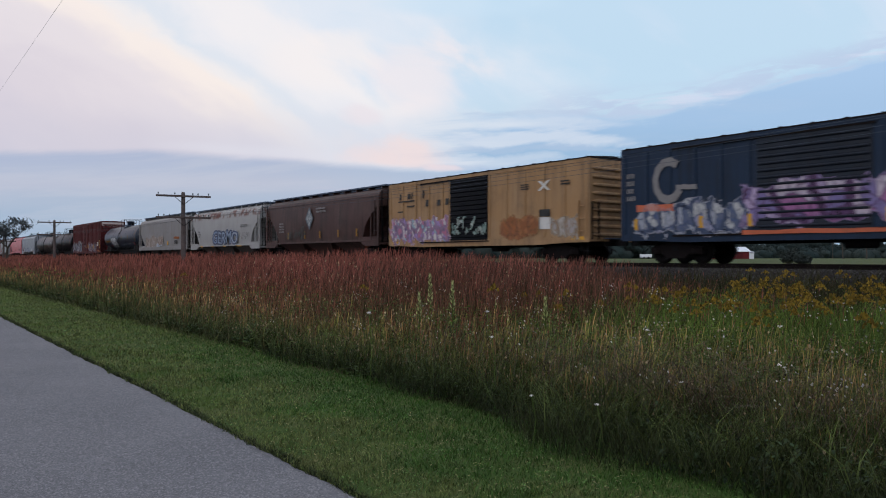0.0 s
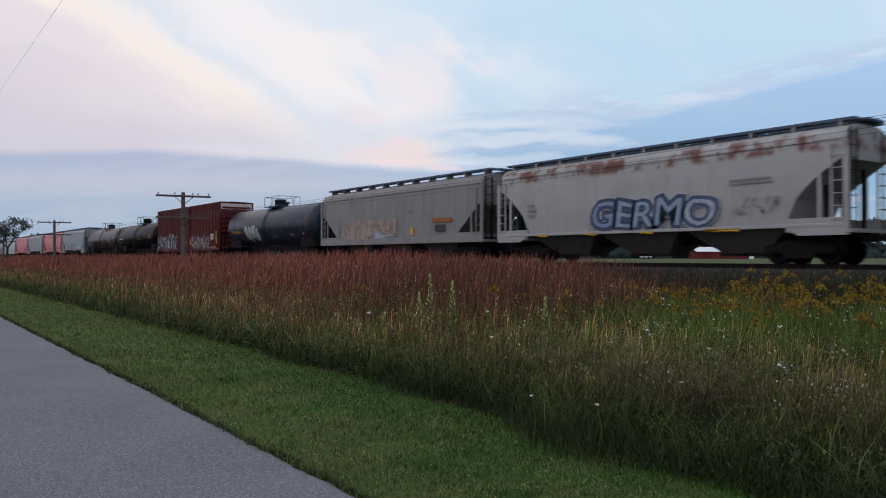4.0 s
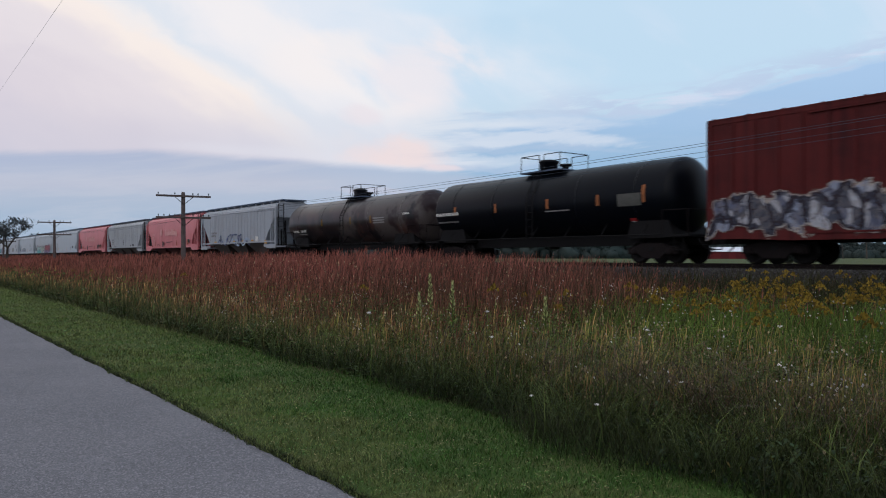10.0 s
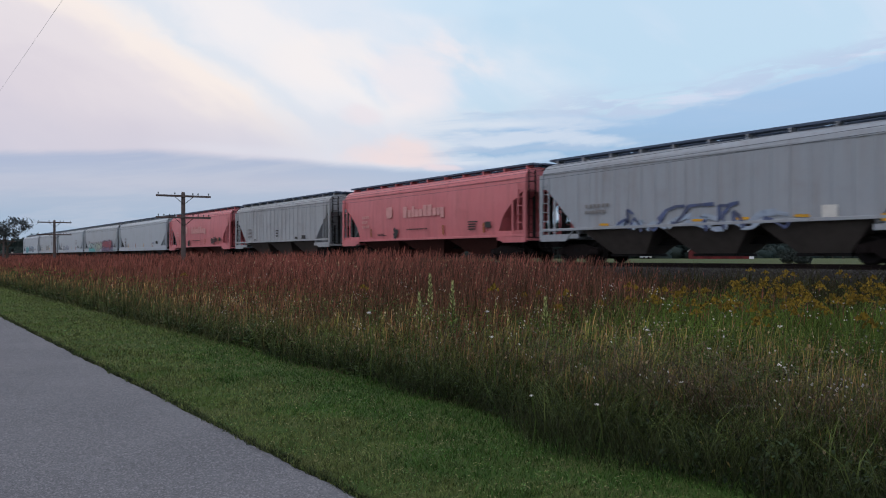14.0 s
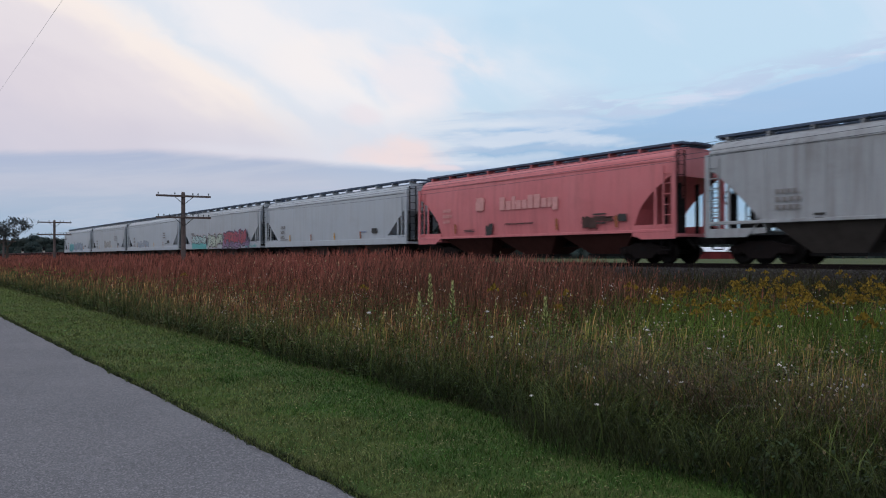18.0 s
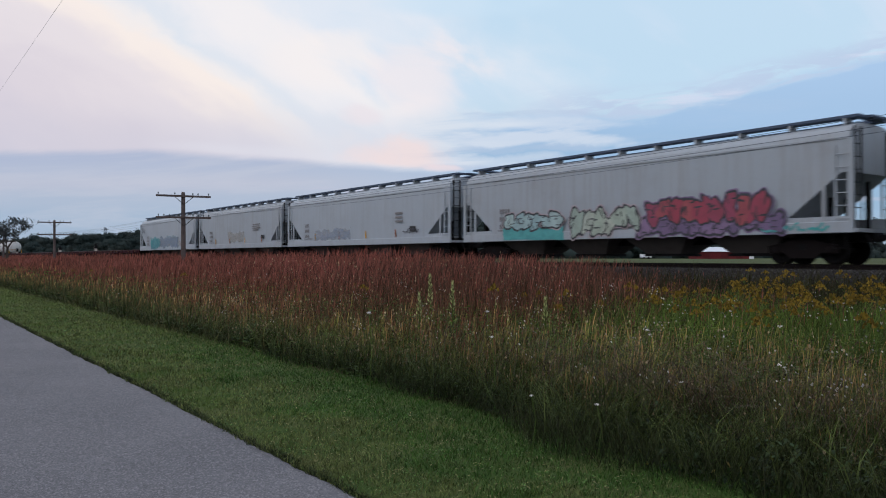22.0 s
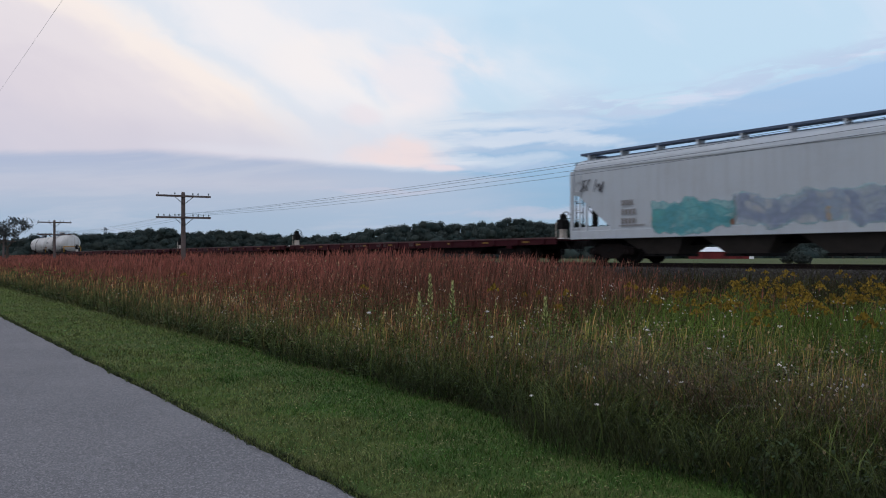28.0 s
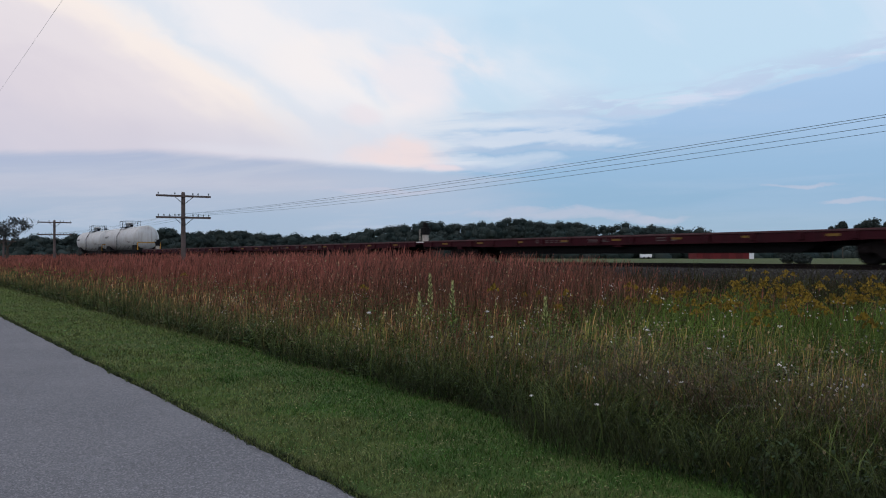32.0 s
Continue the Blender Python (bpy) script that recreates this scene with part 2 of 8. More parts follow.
def plant(name, low, high, z0, z1, spread, rough=0.7, tufts=0.0, dried=0.45):
    """Stems and blades: colour changes from the foot to the tip, and from plant to plant; dark feet also carry shade.
    """
    m, nt, b = shader(name)
    tc = nt.nodes.new("ShaderNodeTexCoord")
    sep = nt.nodes.new("ShaderNodeSeparateXYZ")
    nt.links.new(tc.outputs["Object"], sep.inputs[0])
    geo = nt.nodes.new("ShaderNodeNewGeometry")
    isl = geo.outputs["Random Per Island"]
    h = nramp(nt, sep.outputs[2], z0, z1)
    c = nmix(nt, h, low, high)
    c = nmix(nt, nmul(nt, isl, 0.6), c, spread)
    sh = nt.nodes.new("ShaderNodeMapRange")
    wn = nt.nodes.new("ShaderNodeTexWhiteNoise")
    wn.noise_dimensions = "1D"
    nt.links.new(isl, wn.inputs["W"])
    nt.links.new(wn.outputs["Value"], sh.inputs["Value"])
    sh.inputs["To Min"].default_value, sh.inputs["To Max"].default_value = 0.30, 1.95
    vm = nt.nodes.new("ShaderNodeVectorMath")
    vm.operation = "SCALE"
    nt.links.new(c, vm.inputs[0])
    nt.links.new(sh.outputs["Result"], vm.inputs["Scale"])
    c = vm.outputs[0]
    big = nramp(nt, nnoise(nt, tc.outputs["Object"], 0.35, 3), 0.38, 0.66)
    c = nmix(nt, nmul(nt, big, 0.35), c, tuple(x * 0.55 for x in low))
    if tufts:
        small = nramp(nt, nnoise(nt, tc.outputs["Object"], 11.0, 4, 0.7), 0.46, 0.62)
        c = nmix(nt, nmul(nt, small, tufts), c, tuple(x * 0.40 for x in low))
        dry = nramp(nt, nnoise(nt, tc.outputs["Object"], 2.6, 5, 0.65), 0.50, 0.66)
        c = nmix(nt, nmul(nt, dry, dried), c, tuple(x * 0.9 for x in spread))
        lush = nramp(nt, nnoise(nt, ncoord(nt, (1.6, 1.6, 1.6)), 0.8, 4, 0.6), 0.52, 0.64)
        c = nmix(nt, nmul(nt, lush, 0.45), c, (high[0] * 0.55, high[1] * 0.85, high[2] * 0.5))
    nt.links.new(c, b.inputs["Base Color"])
    b.inputs["Roughness"].default_value = rough
    b.inputs["Specular IOR Level"].default_value = 0.15
    return m


M = {}
M["iron"] = plain("dark_iron", (0.008, 0.0075, 0.008), 0.7, 0.0, 0.4)
M["rust_iron"] = plain("rusty_iron", (0.011, 0.008, 0.008), 0.8, 0.0, 0.5)
M["wheel"] = plain("wheel_steel", (0.008, 0.007, 0.007), 0.55, 0.3, 0.4)
M["walkboard"] = plain("galvanised_grating", (0.085, 0.112, 0.165), 0.6, 0.3, 0.3)
M["navy"] = paint("navy_paint", (0.010, 0.025, 0.056), (0.017, 0.033, 0.066), (0.008, 0.009, 0.013), 0.5)
M["door_navy"] = paint("door_navy_paint", (0.011, 0.017, 0.029), None, (0.014, 0.012, 0.013), 0.5)
M["yellow"] = paint("ochre_paint", (0.355, 0.208, 0.097), (0.38, 0.275, 0.18), (0.12, 0.075, 0.045), 0.55, 0.45)
M["black"] = paint("black_paint", (0.0020, 0.0030, 0.0056), (0.0035, 0.005, 0.008), (0.004, 0.004, 0.004), 0.36, 0.3, gloss=0.10)
M["brown"] = paint("brown_paint", (0.062, 0.029, 0.025), (0.100, 0.060, 0.050), (0.022, 0.015, 0.014), 0.5, 0.6, 0.6)
M["rustwhite"] = rusty_roof("rust_stained_white", (0.325, 0.32, 0.315), (0.13, 0.042, 0.028), 3.55, 4.15)
M["taupe"] = paint("taupe_grey_paint", (0.215, 0.207, 0.206), (0.265, 0.252, 0.246), (0.14, 0.105, 0.085), 0.5, 0.35)
M["tank_grey"] = paint("slate_tank_paint", (0.017, 0.026, 0.044), (0.025, 0.035, 0.056), (0.012, 0.011, 0.011), 0.34, 0.3, gloss=0.30)
M["red"] = paint("oxide_red_paint", (0.088, 0.0135, 0.0135), (0.105, 0.022, 0.020), (0.024, 0.008, 0.009), 0.6, 0.55, gloss=0.10)
M["tank_patch"] = patchy("patched_tank_paint", [(0.024, 0.014, 0.016), (0.060, 0.027, 0.022), (0.007, 0.0065, 0.008), (0.066, 0.055, 0.052)])
M["steel_grey"] = paint("pale_grey_paint", (0.305, 0.335, 0.375), (0.35, 0.37, 0.40), (0.20, 0.17, 0.15), 0.5, 0.28)
M["mid_grey"] = paint("mid_grey_paint", (0.335, 0.358, 0.382), (0.375, 0.39, 0.405), (0.15, 0.135, 0.125), 0.5, 0.38)
M["pink"] = paint("faded_red_paint", (0.56, 0.165, 0.180), (0.60, 0.24, 0.25), (0.28, 0.09, 0.09), 0.45, 0.28, gloss=0.3)
M["grey"] = paint("light_grey_paint", (0.392, 0.437, 0.482), (0.435, 0.470, 0.502), (0.24, 0.22, 0.21), 0.48, 0.16)
M["grey_b"] = paint("dusty_light_grey_paint", (0.374, 0.414, 0.454), (0.415, 0.443, 0.468), (0.24, 0.21, 0.19), 0.5, 0.22)
M["flat_red"] = paint("dark_red_deck_paint", (0.036, 0.0065, 0.0105), (0.045, 0.011, 0.014), (0.018, 0.007, 0.009), 0.65, 0.4, gloss=0.08)
# lip along the deck, paler than the side sill
M["deck_lip"] = paint("pale_deck_edge", (0.07, 0.026, 0.028), (0.12, 0.07, 0.07), (0.03, 0.015, 0.016), 0.6, 0.4)
M["white_tank"] = paint("white_tank_paint", (0.50, 0.52, 0.53), (0.54, 0.54, 0.52), (0.22, 0.17, 0.14), 0.45, 0.4)
# red car paint darkened, with the shade under the car put into it
M["chute_red"] = plain("shade_dark_red_chute", (0.075, 0.030, 0.026), 0.7, 0, 0.5, 2.0)
M["worn_white"] = plain("worn_white_steel", (0.42, 0.38, 0.34), 0.6, 0, 0.6, 3.0)
# dusty chute tone darkened further to hold the shade under the cars
M["hopper_dark"] = plain("shade_dark_dusty_chute", (0.086, 0.076, 0.070), 0.7, 0, 0.5, 2.0)
M["white_mark"] = plain("white_stencil", (0.62, 0.61, 0.58), 0.6, 0, 0.3)
M["black_mark"] = plain("black_stencil", (0.05, 0.05, 0.05), 0.6, 0, 0.3)
M["grey_mark"] = plain("faded_stencil", (0.22, 0.21, 0.21), 0.6, 0, 0.3)
M["yellow_mark"] = plain("yellow_reflector", (0.60, 0.32, 0.04), 0.5, 0, 0.4)
M["pink_mark"] = plain("faded_white_stencil", (0.61, 0.31, 0.30), 0.6, 0, 0.3)
M["red_mark"] = plain("red_placard", (0.35, 0.03, 0.03), 0.5, 0, 0.2)
M["dull_yellow"] = plain("dull_yellow_paint", (0.18, 0.105, 0.026), 0.6, 0, 0.4)
M["ochre_mark"] = plain("dirty_amber_reflector", (0.30, 0.15, 0.03), 0.6, 0, 0.4)
M["flat_mark"] = plain("rubbed_out_stencil", (0.085, 0.062, 0.062), 0.7, 0, 0.5)
M["rustpatch"] = plain("rust_patch", (0.30, 0.11, 0.045), 0.75, 0, 0.5, 2.0)

# ---------------------------------------------------------------- mesh helpers


def mesh_of(name, bm, materials):
    me = bpy.data.meshes.new(name)
    bm.to_mesh(me)
    bm.free()
    for m in materials if isinstance(materials, (list, tuple)) else [materials]:
        me.materials.append(m)
    return me


def part(name, bm, material, parent, label=""):
    ob = new(name, mesh_of(name, bm, material) if isinstance(bm, bmesh.types.BMesh) else bm)
    ob.parent = parent
    if label:
        ob["label"] = label
    return ob


def thing(name, bm, material, label, category, group="", kind=""):
    return tagged(new(name, mesh_of(name, bm, material)), label, category, group, kind)


def quad_mesh(name, verts, faces, material):
    me = bpy.data.meshes.new(name)
    me.from_pydata(verts, [], faces)
    me.materials.append(material)
    return me


def box(bm, x0, x1, y0, y1, z0, z1):
    v = [bm.verts.new((x, y, z)) for x in (x0, x1) for y in (y0, y1) for z in (z0, z1)]
    for f in ((0, 1, 3, 2), (4, 6, 7, 5), (0, 4, 5, 1), (2, 3, 7, 6), (0, 2, 6, 4), (1, 5, 7, 3)):
        bm.faces.new([v[i] for i in f])


def bbox(x0, x1, y0, y1, z0, z1, bevel=0.0):
    bm = bmesh.new()
    box(bm, x0, x1, y0, y1, z0, z1)
    if bevel:
        bmesh.ops.bevel(bm, geom=bm.edges[:], offset=bevel, segments=1, affect="EDGES")
    return bm


def rod(bm, a, b, r, n=6):
    a, b = Vector(a), Vector(b)
    q = (b - a).to_track_quat("Z", "Y").to_matrix()
    rings = []
    for p in (a, b):
        rings.append([bm.verts.new(p + q @ Vector((r * math.cos(2 * math.pi * i / n), r * math.sin(2 * math.pi * i / n), 0))) for i in range(n)])
    for i in range(n):
        bm.faces.new((rings[0][i], rings[0][(i + 1) % n], rings[1][(i + 1) % n], rings[1][i]))
    bm.faces.new(rings[0][::-1])
    bm.faces.new(rings[1])


def prism(bm, pts, x0, x1):
    """Profile of (y, z) points drawn out along x."""
    a = [bm.verts.new((x0, y, z)) for y, z in pts]
    b = [bm.verts.new((x1, y, z)) for y, z in pts]
    n = len(pts)
    for i in range(n):
        bm.faces.new((a[i], a[(i + 1) % n], b[(i + 1) % n], b[i]))
    bm.faces.new(a[::-1])
    bm.faces.new(b)


def plate(bm, pts, y0, y1):
    """Outline of (x, z) points drawn out along y."""
    a = [bm.verts.new((x, y0, z)) for x, z in pts]
    b = [bm.verts.new((x, y1, z)) for x, z in pts]
    n = len(pts)
    for i in range(n):
        bm.faces.new((a[i], a[(i + 1) % n], b[(i + 1) % n], b[i]))
    bm.faces.new(a[::-1])
    bm.faces.new(b)


def revolve(bm, profile, axis, n=24, centre=(0, 0, 0)):
    """Profile of (distance along axis, radius) turned about the x or y or z axis."""
    rings = []
    c = Vector(centre)
    for d, r in profile:
        ring = []
        for i in range(n):
            a = 2 * math.pi * i / n
            p = (d, r * math.cos(a), r * math.sin(a)) if axis == "x" else (r * math.cos(a), d, r * math.sin(a)) if axis == "y" else (r * math.cos(a), r * math.sin(a), d)
            ring.append(bm.verts.new(c + Vector(p)))
        rings.append(ring)
    for r0, r1 in zip(rings, rings[1:]):
        for i in range(n):
            f = bm.faces.new((r0[i], r0[(i + 1) % n], r1[(i + 1) % n], r1[i]))
            f.smooth = True
    bm.faces.new(rings[0][::-1])
    bm.faces.new(rings[-1])


def ladder_mesh(height, width, rungs, across="x"):
    bm = bmesh.new()
    for s in (0, width):
        box(bm, s - 0.025, s + 0.025, -0.02, 0.02, 0, height)
    for i in range(rungs):
        z = height * (i + 0.6) / rungs
        rod(bm, (0, 0, z), (width, 0, z), 0.014, 5)
    return mesh_of("ladder", bm, M["iron"])

# ---------------------------------------------------------------- the train
SIDE = -1.60           # near side of a car in its own space
WHEELS = []            # (wheelset, leading or trailing)


def truck_meshes():
    bm = bmesh.new()
    box(bm, -0.22, 0.22, -0.98, 0.98, 0.42, 0.72)
    box(bm, -0.13, 0.13, -1.16, 1.16, 0.48, 0.66)
    bol = mesh_of("truck", bm, M["iron"])
    bm = bmesh.new()
    plate(bm, [(-1.18, 0.36), (-1.18, 0.62), (-0.72, 0.70), (-0.42, 0.80), (0.42, 0.80), (0.72, 0.70), (1.18, 0.62), (1.18, 0.36),
               (0.62, 0.38), (0.42, 0.20), (-0.42, 0.20), (-0.62, 0.38)], -0.06, 0.06)
    for s in (-0.89, 0.89):
        revolve(bm, [(-0.13, 0.05), (-0.12, 0.14), (0.10, 0.14), (0.11, 0.06)], "y", 10, (s, 0, 0.46))
    for s in (-0.16, 0, 0.16):
        revolve(bm, [(0.24, 0.065), (0.50, 0.065)], "z", 8, (s, 0, 0))
    frame_me = mesh_of("side_frame", bm, M["rust_iron"])
    bm = bmesh.new()
    revolve(bm, [(-1.0, 0.08), (1.0, 0.08)], "y", 10)
    for s in (-1, 1):
        prof = [(0.655, 0.495), (0.685, 0.50), (0.69, 0.462), (0.80, 0.455), (0.80, 0.37), (0.77, 0.35), (0.75, 0.17), (0.80, 0.14), (0.80, 0.06)]
        revolve(bm, [(s * d, r) for d, r in prof], "y", 22)
    wheel_me = mesh_of("wheelset", bm, M["wheel"])
    return bol, frame_me, wheel_me


TRUCK = truck_meshes()


def add_truck(car, x):
    tr = part("truck", TRUCK[0], None, car)
    tr.location = (x, 0, 0)
    for s in (-1.08, 1.08):
        f = part("side_frame", TRUCK[1], None, tr)
        f.location = (0, s, 0)
    for i, s in enumerate((-0.89, 0.89)):
        w = part("wheelset", TRUCK[2], None, tr)
        w.location = (s, 0, 0.46)
        WHEELS.append((w, i))
    return tr


def coupler_mesh():
    bm = bmesh.new()
    box(bm, 0, 0.42, -0.09, 0.09, 0.76, 0.94)
    plate(bm, [(0.38, 0.72), (0.38, 0.99), (0.66, 0.99), (0.70, 0.90), (0.70, 0.80), (0.66, 0.72)], -0.16, 0.12)
    rod(bm, (0.05, -0.35, 0.72), (0.45, -0.42, 0.45), 0.025, 6)
    return mesh_of("coupler", bm, M["iron"])


COUPLER = coupler_mesh()


def car_base(name, label, category, half, material, frame_z=(0.72, 1.02), trucks=2.1, sill=True):
    """An Empty on the rails with trucks, centre sill, couplers and brake rigging. half: half the length over the end sills."""
    car = tagged(new(name), label, category, "cars of the freight train")
    car.empty_display_size = 0.5
    for s in (-1, 1):
        add_truck(car, s * (half - trucks))
        c = part("coupler", COUPLER, None, car)
        c.location = (s * (half - 0.08), 0, 0)
        c.rotation_euler = (0, 0, 0 if s > 0 else math.pi)
    if sill:
        part("centre_sill", bbox(-half, half, -0.32, 0.32, *frame_z), material, car)
    for s in (-1, 1):
        bm = bmesh.new()
        rod(bm, (s * (half - 0.05), -0.85, 0.95), (s * (half + 0.22), -0.75, 0.55), 0.03, 6)
        part("air_hose", bm, M["iron"], car)
    return car


def add_ladder(car, x, y, z0, z1, material, width=0.42, face="side", name="ladder"):
    bm = bmesh.new()
    n = max(3, int((z1 - z0) / 0.42))
    if face == "side":
        for s in (0, width):
            box(bm, x + s - 0.025, x + s + 0.025, y - 0.03, y + 0.02, z0, z1)
        for i in range(n):
            z = z0 + (z1 - z0) * (i + 0.5) / n
            rod(bm, (x, y - 0.01, z), (x + width, y - 0.01, z), 0.018, 5)
    else:
        for s in (0, width):
            box(bm, x - 0.02, x + 0.03, y + s - 0.025, y + s + 0.025, z0, z1)
        for i in range(n):
            z = z0 + (z1 - z0) * (i + 0.5) / n
            rod(bm, (x, y, z), (x, y + width, z), 0.018, 5)
    return part(name, bm, material, car)


def add_stirrup(car, x, material):
    bm = bmesh.new()
    for s in (0, 0.4):
        rod(bm, (x + s, SIDE + 0.08, 1.05), (x + s, SIDE + 0.08, 0.52), 0.02, 5)
    rod(bm, (x, SIDE + 0.08, 0.52), (x + 0.4, SIDE + 0.08, 0.52), 0.02, 5)
    part("step", bm, material, car)


def bars(car, x, z, w, h, rows, material, y=SIDE, name="stencil", cells=0, seed=1):
    """Lettering too faint to read: plain bars."""
    rnd = random.Random(seed)
    bm = bmesh.new()
    gap = h / rows
    for i in range(rows):
        zz = z + h - (i + 0.75) * gap
        ww = w * rnd.uniform(0.7, 1.0)
        if cells:
            step = ww / cells
            for k in range(cells):
                box(bm, x + k * step, x + k * step + step * 0.62, y - 0.004, y + 0.004, zz, zz + gap * 0.6)
        else:
            box(bm, x, x + ww, y - 0.004, y + 0.004, zz, zz + gap * 0.5)
    return tagged(part(name, bm, material, car), kind="stuff")


def lump(bm, cx, cz, rx, rz, y, rnd, n=18, rag=0.22, slant=0.0):
    ph = [rnd.uniform(0, 6.28) for _ in range(3)]
    vs = []
    for i in range(n):
        a = 2 * math.pi * i / n
        k = 1 + rag * (0.5 * math.sin(2 * a + ph[0]) + 0.4 * math.sin(3 * a + ph[1]) + 0.35 * math.sin(5 * a + ph[2]))
        ca, sa = math.cos(a), math.sin(a)
        sq = 1.0 / max(abs(ca), abs(sa)) ** 0.55
        x, z = rx * k * ca * sq, rz * k * sa * sq
        vs.append(bm.verts.new((cx + x + slant * z, y, cz + z)))
    bm.faces.new(vs)


def spray_panel(name, x0, z0, w, h, letters, cols, edge, cloud, seed, crisp=0.9):
    """Sprayed piece: ragged cloud, rimmed letter-like fields with their own tints, inner strokes, overspray at the rim."""
    m, nt, b = shader(name)
    link, n = nt.links.new, nt.nodes.new
    tc = n("ShaderNodeTexCoord")
    sep = n("ShaderNodeSeparateXYZ")
    link(tc.outputs["Object"], sep.inputs[0])

    def op(kind, p, q=None):
        k = n("ShaderNodeMath")
        k.operation = kind
        for i, v in enumerate((p, q)):
            if v is None:
                continue
            if isinstance(v, (int, float)):
                k.inputs[i].default_value = v
            else:
                link(v, k.inputs[i])
        return k.outputs[0]

    x, z = op("SUBTRACT", sep.outputs[0], x0), op("SUBTRACT", sep.outputs[2], z0)
    slant = op("ADD", x, op("MULTIPLY", z, 0.18))
    comb = n("ShaderNodeCombineXYZ")
    link(op("MULTIPLY", slant, letters / w), comb.inputs[0])
    link(op("MULTIPLY", z, max(1.25, 0.62 * letters * h / w) / h), comb.inputs[1])
    comb.inputs[2].default_value = seed * 1.7
    shift = n("ShaderNodeVectorMath")
    shift.operation = "ADD"
    link(comb.outputs[0], shift.inputs[0])
    shift.inputs[1].default_value = (seed * 3.1, 0.3, 0)
    vec = shift.outputs[0]
    warp = n("ShaderNodeTexNoise")
    warp.inputs["Scale"].default_value, warp.inputs["Detail"].default_value = 1.6, 3
    link(vec, warp.inputs["Vector"])
    wv = n("ShaderNodeVectorMath")
    wv.operation = "MULTIPLY_ADD"
    link(warp.outputs["Color"], wv.inputs[0])
    wv.inputs[1].default_value = (0.55, 0.55, 0)
    link(vec, wv.inputs[2])
    vec = wv.outputs[0]
    cell, rim = n("ShaderNodeTexVoronoi"), n("ShaderNodeTexVoronoi")
    rim.feature = "DISTANCE_TO_EDGE"
    for v in (cell, rim):
        v.voronoi_dimensions = "2D"
        v.inputs["Scale"].default_value, v.inputs["Randomness"].default_value = 1.0, 0.75
        link(vec, v.inputs["Vector"])
    fine, finerim = n("ShaderNodeTexVoronoi"), n("ShaderNodeTexVoronoi")
    finerim.feature = "DISTANCE_TO_EDGE"
    for v in (fine, finerim):
        v.voronoi_dimensions = "2D"
        v.inputs["Scale"].default_value = 2.7
        link(vec, v.inputs["Vector"])
    tint = n("ShaderNodeSeparateColor")
    link(cell.outputs["Color"], tint.inputs[0])
    tint2 = n("ShaderNodeSeparateColor")
    link(fine.outputs["Color"], tint2.inputs[0])
    r = n("ShaderNodeValToRGB")
    r.color_ramp.interpolation = "CONSTANT"
    els = r.color_ramp.elements
    while len(els) < len(cols):
        els.new(0.5)
    for i, (el, c) in enumerate(zip(els, cols)):
        el.position, el.color = i / len(cols), (*c, 1)
    link(op("FRACT", op("ADD", op("MULTIPLY", tint.outputs[0], 0.7), op("MULTIPLY", tint2.outputs[0], 0.5))), r.inputs[0])
    grain = nnoise(nt, tc.outputs["Object"], 5.0, 5, 0.7)
    c = nmix(nt, nmul(nt, nramp(nt, grain, 0.40, 0.70), 0.45), r.outputs[0], cloud)
    c = nmix(nt, nmul(nt, nramp(nt, op("ADD", finerim.outputs["Distance"], op("MULTIPLY", op("SUBTRACT", grain, 0.5), 0.5)), 0.10, 0.02), 0.75), c, edge)
    uneven = op("ADD", rim.outputs["Distance"], op("MULTIPLY", op("SUBTRACT", grain, 0.55), 0.45))
    c = nmix(nt, nramp(nt, uneven, 0.12, 0.06), c, edge)
    # rim of the piece
    inset = op("MINIMUM", op("MINIMUM", x, op("SUBTRACT", w, x)), op("MINIMUM", op("MULTIPLY", z, 1.0), op("SUBTRACT", h, z)))
    rag = op("MULTIPLY", op("SUBTRACT", nnoise(nt, tc.outputs["Object"], 0.75 * letters / w + 0.3, 3, 0.55), 0.36), 0.85 * h + 0.1)
    fray = op("MULTIPLY", op("SUBTRACT", nnoise(nt, tc.outputs["Object"], 7.0, 3, 0.6), 0.5), 0.10)
    depth = op("SUBTRACT", inset, op("ADD", rag, fray))
    c = nmix(nt, nramp(nt, depth, 0.10, 0.05), c, cloud)
    link(c, b.inputs["Base Color"])
    b.inputs["Roughness"].default_value = 0.6
    b.inputs["Specular IOR Level"].default_value = 0.2
    cover = op("MULTIPLY", nramp(nt, depth, 0.0, 0.05), crisp)
    link(op("MULTIPLY", cover, op("ADD", 0.72, op("MULTIPLY", nramp(nt, grain, 0.65, 0.4), 0.28))), b.inputs["Alpha"])
    return m


def graffiti(car, x0, x1, z0, z1, letters, fill, edge, cloud=None, seed=1, y=SIDE, crisp=0.92, name="graffiti", label=""):
    """A sprayed piece as a thin coat on the side sheet."""
    x0, x1, z0, z1 = x0 - 0.25, x1 + 0.25, z0 - 0.14, z1 + 0.26
    m = spray_panel("sprayed_piece", x0, z0, x1 - x0, z1 - z0, letters, fill, edge, cloud or edge, seed, crisp)
    bm = bmesh.new()
    nx, nz = 14, 7
    vs = [[bm.verts.new((x0 + (x1 - x0) * i / nx, y - 0.006, z0 + (z1 - z0) * j / nz)) for i in range(nx + 1)] for j in range(nz + 1)]
    for j in range(nz):
        for i in range(nx):
            bm.faces.new((vs[j][i], vs[j][i + 1], vs[j + 1][i + 1], vs[j + 1][i]))
    return part(name, bm, m, car, label)


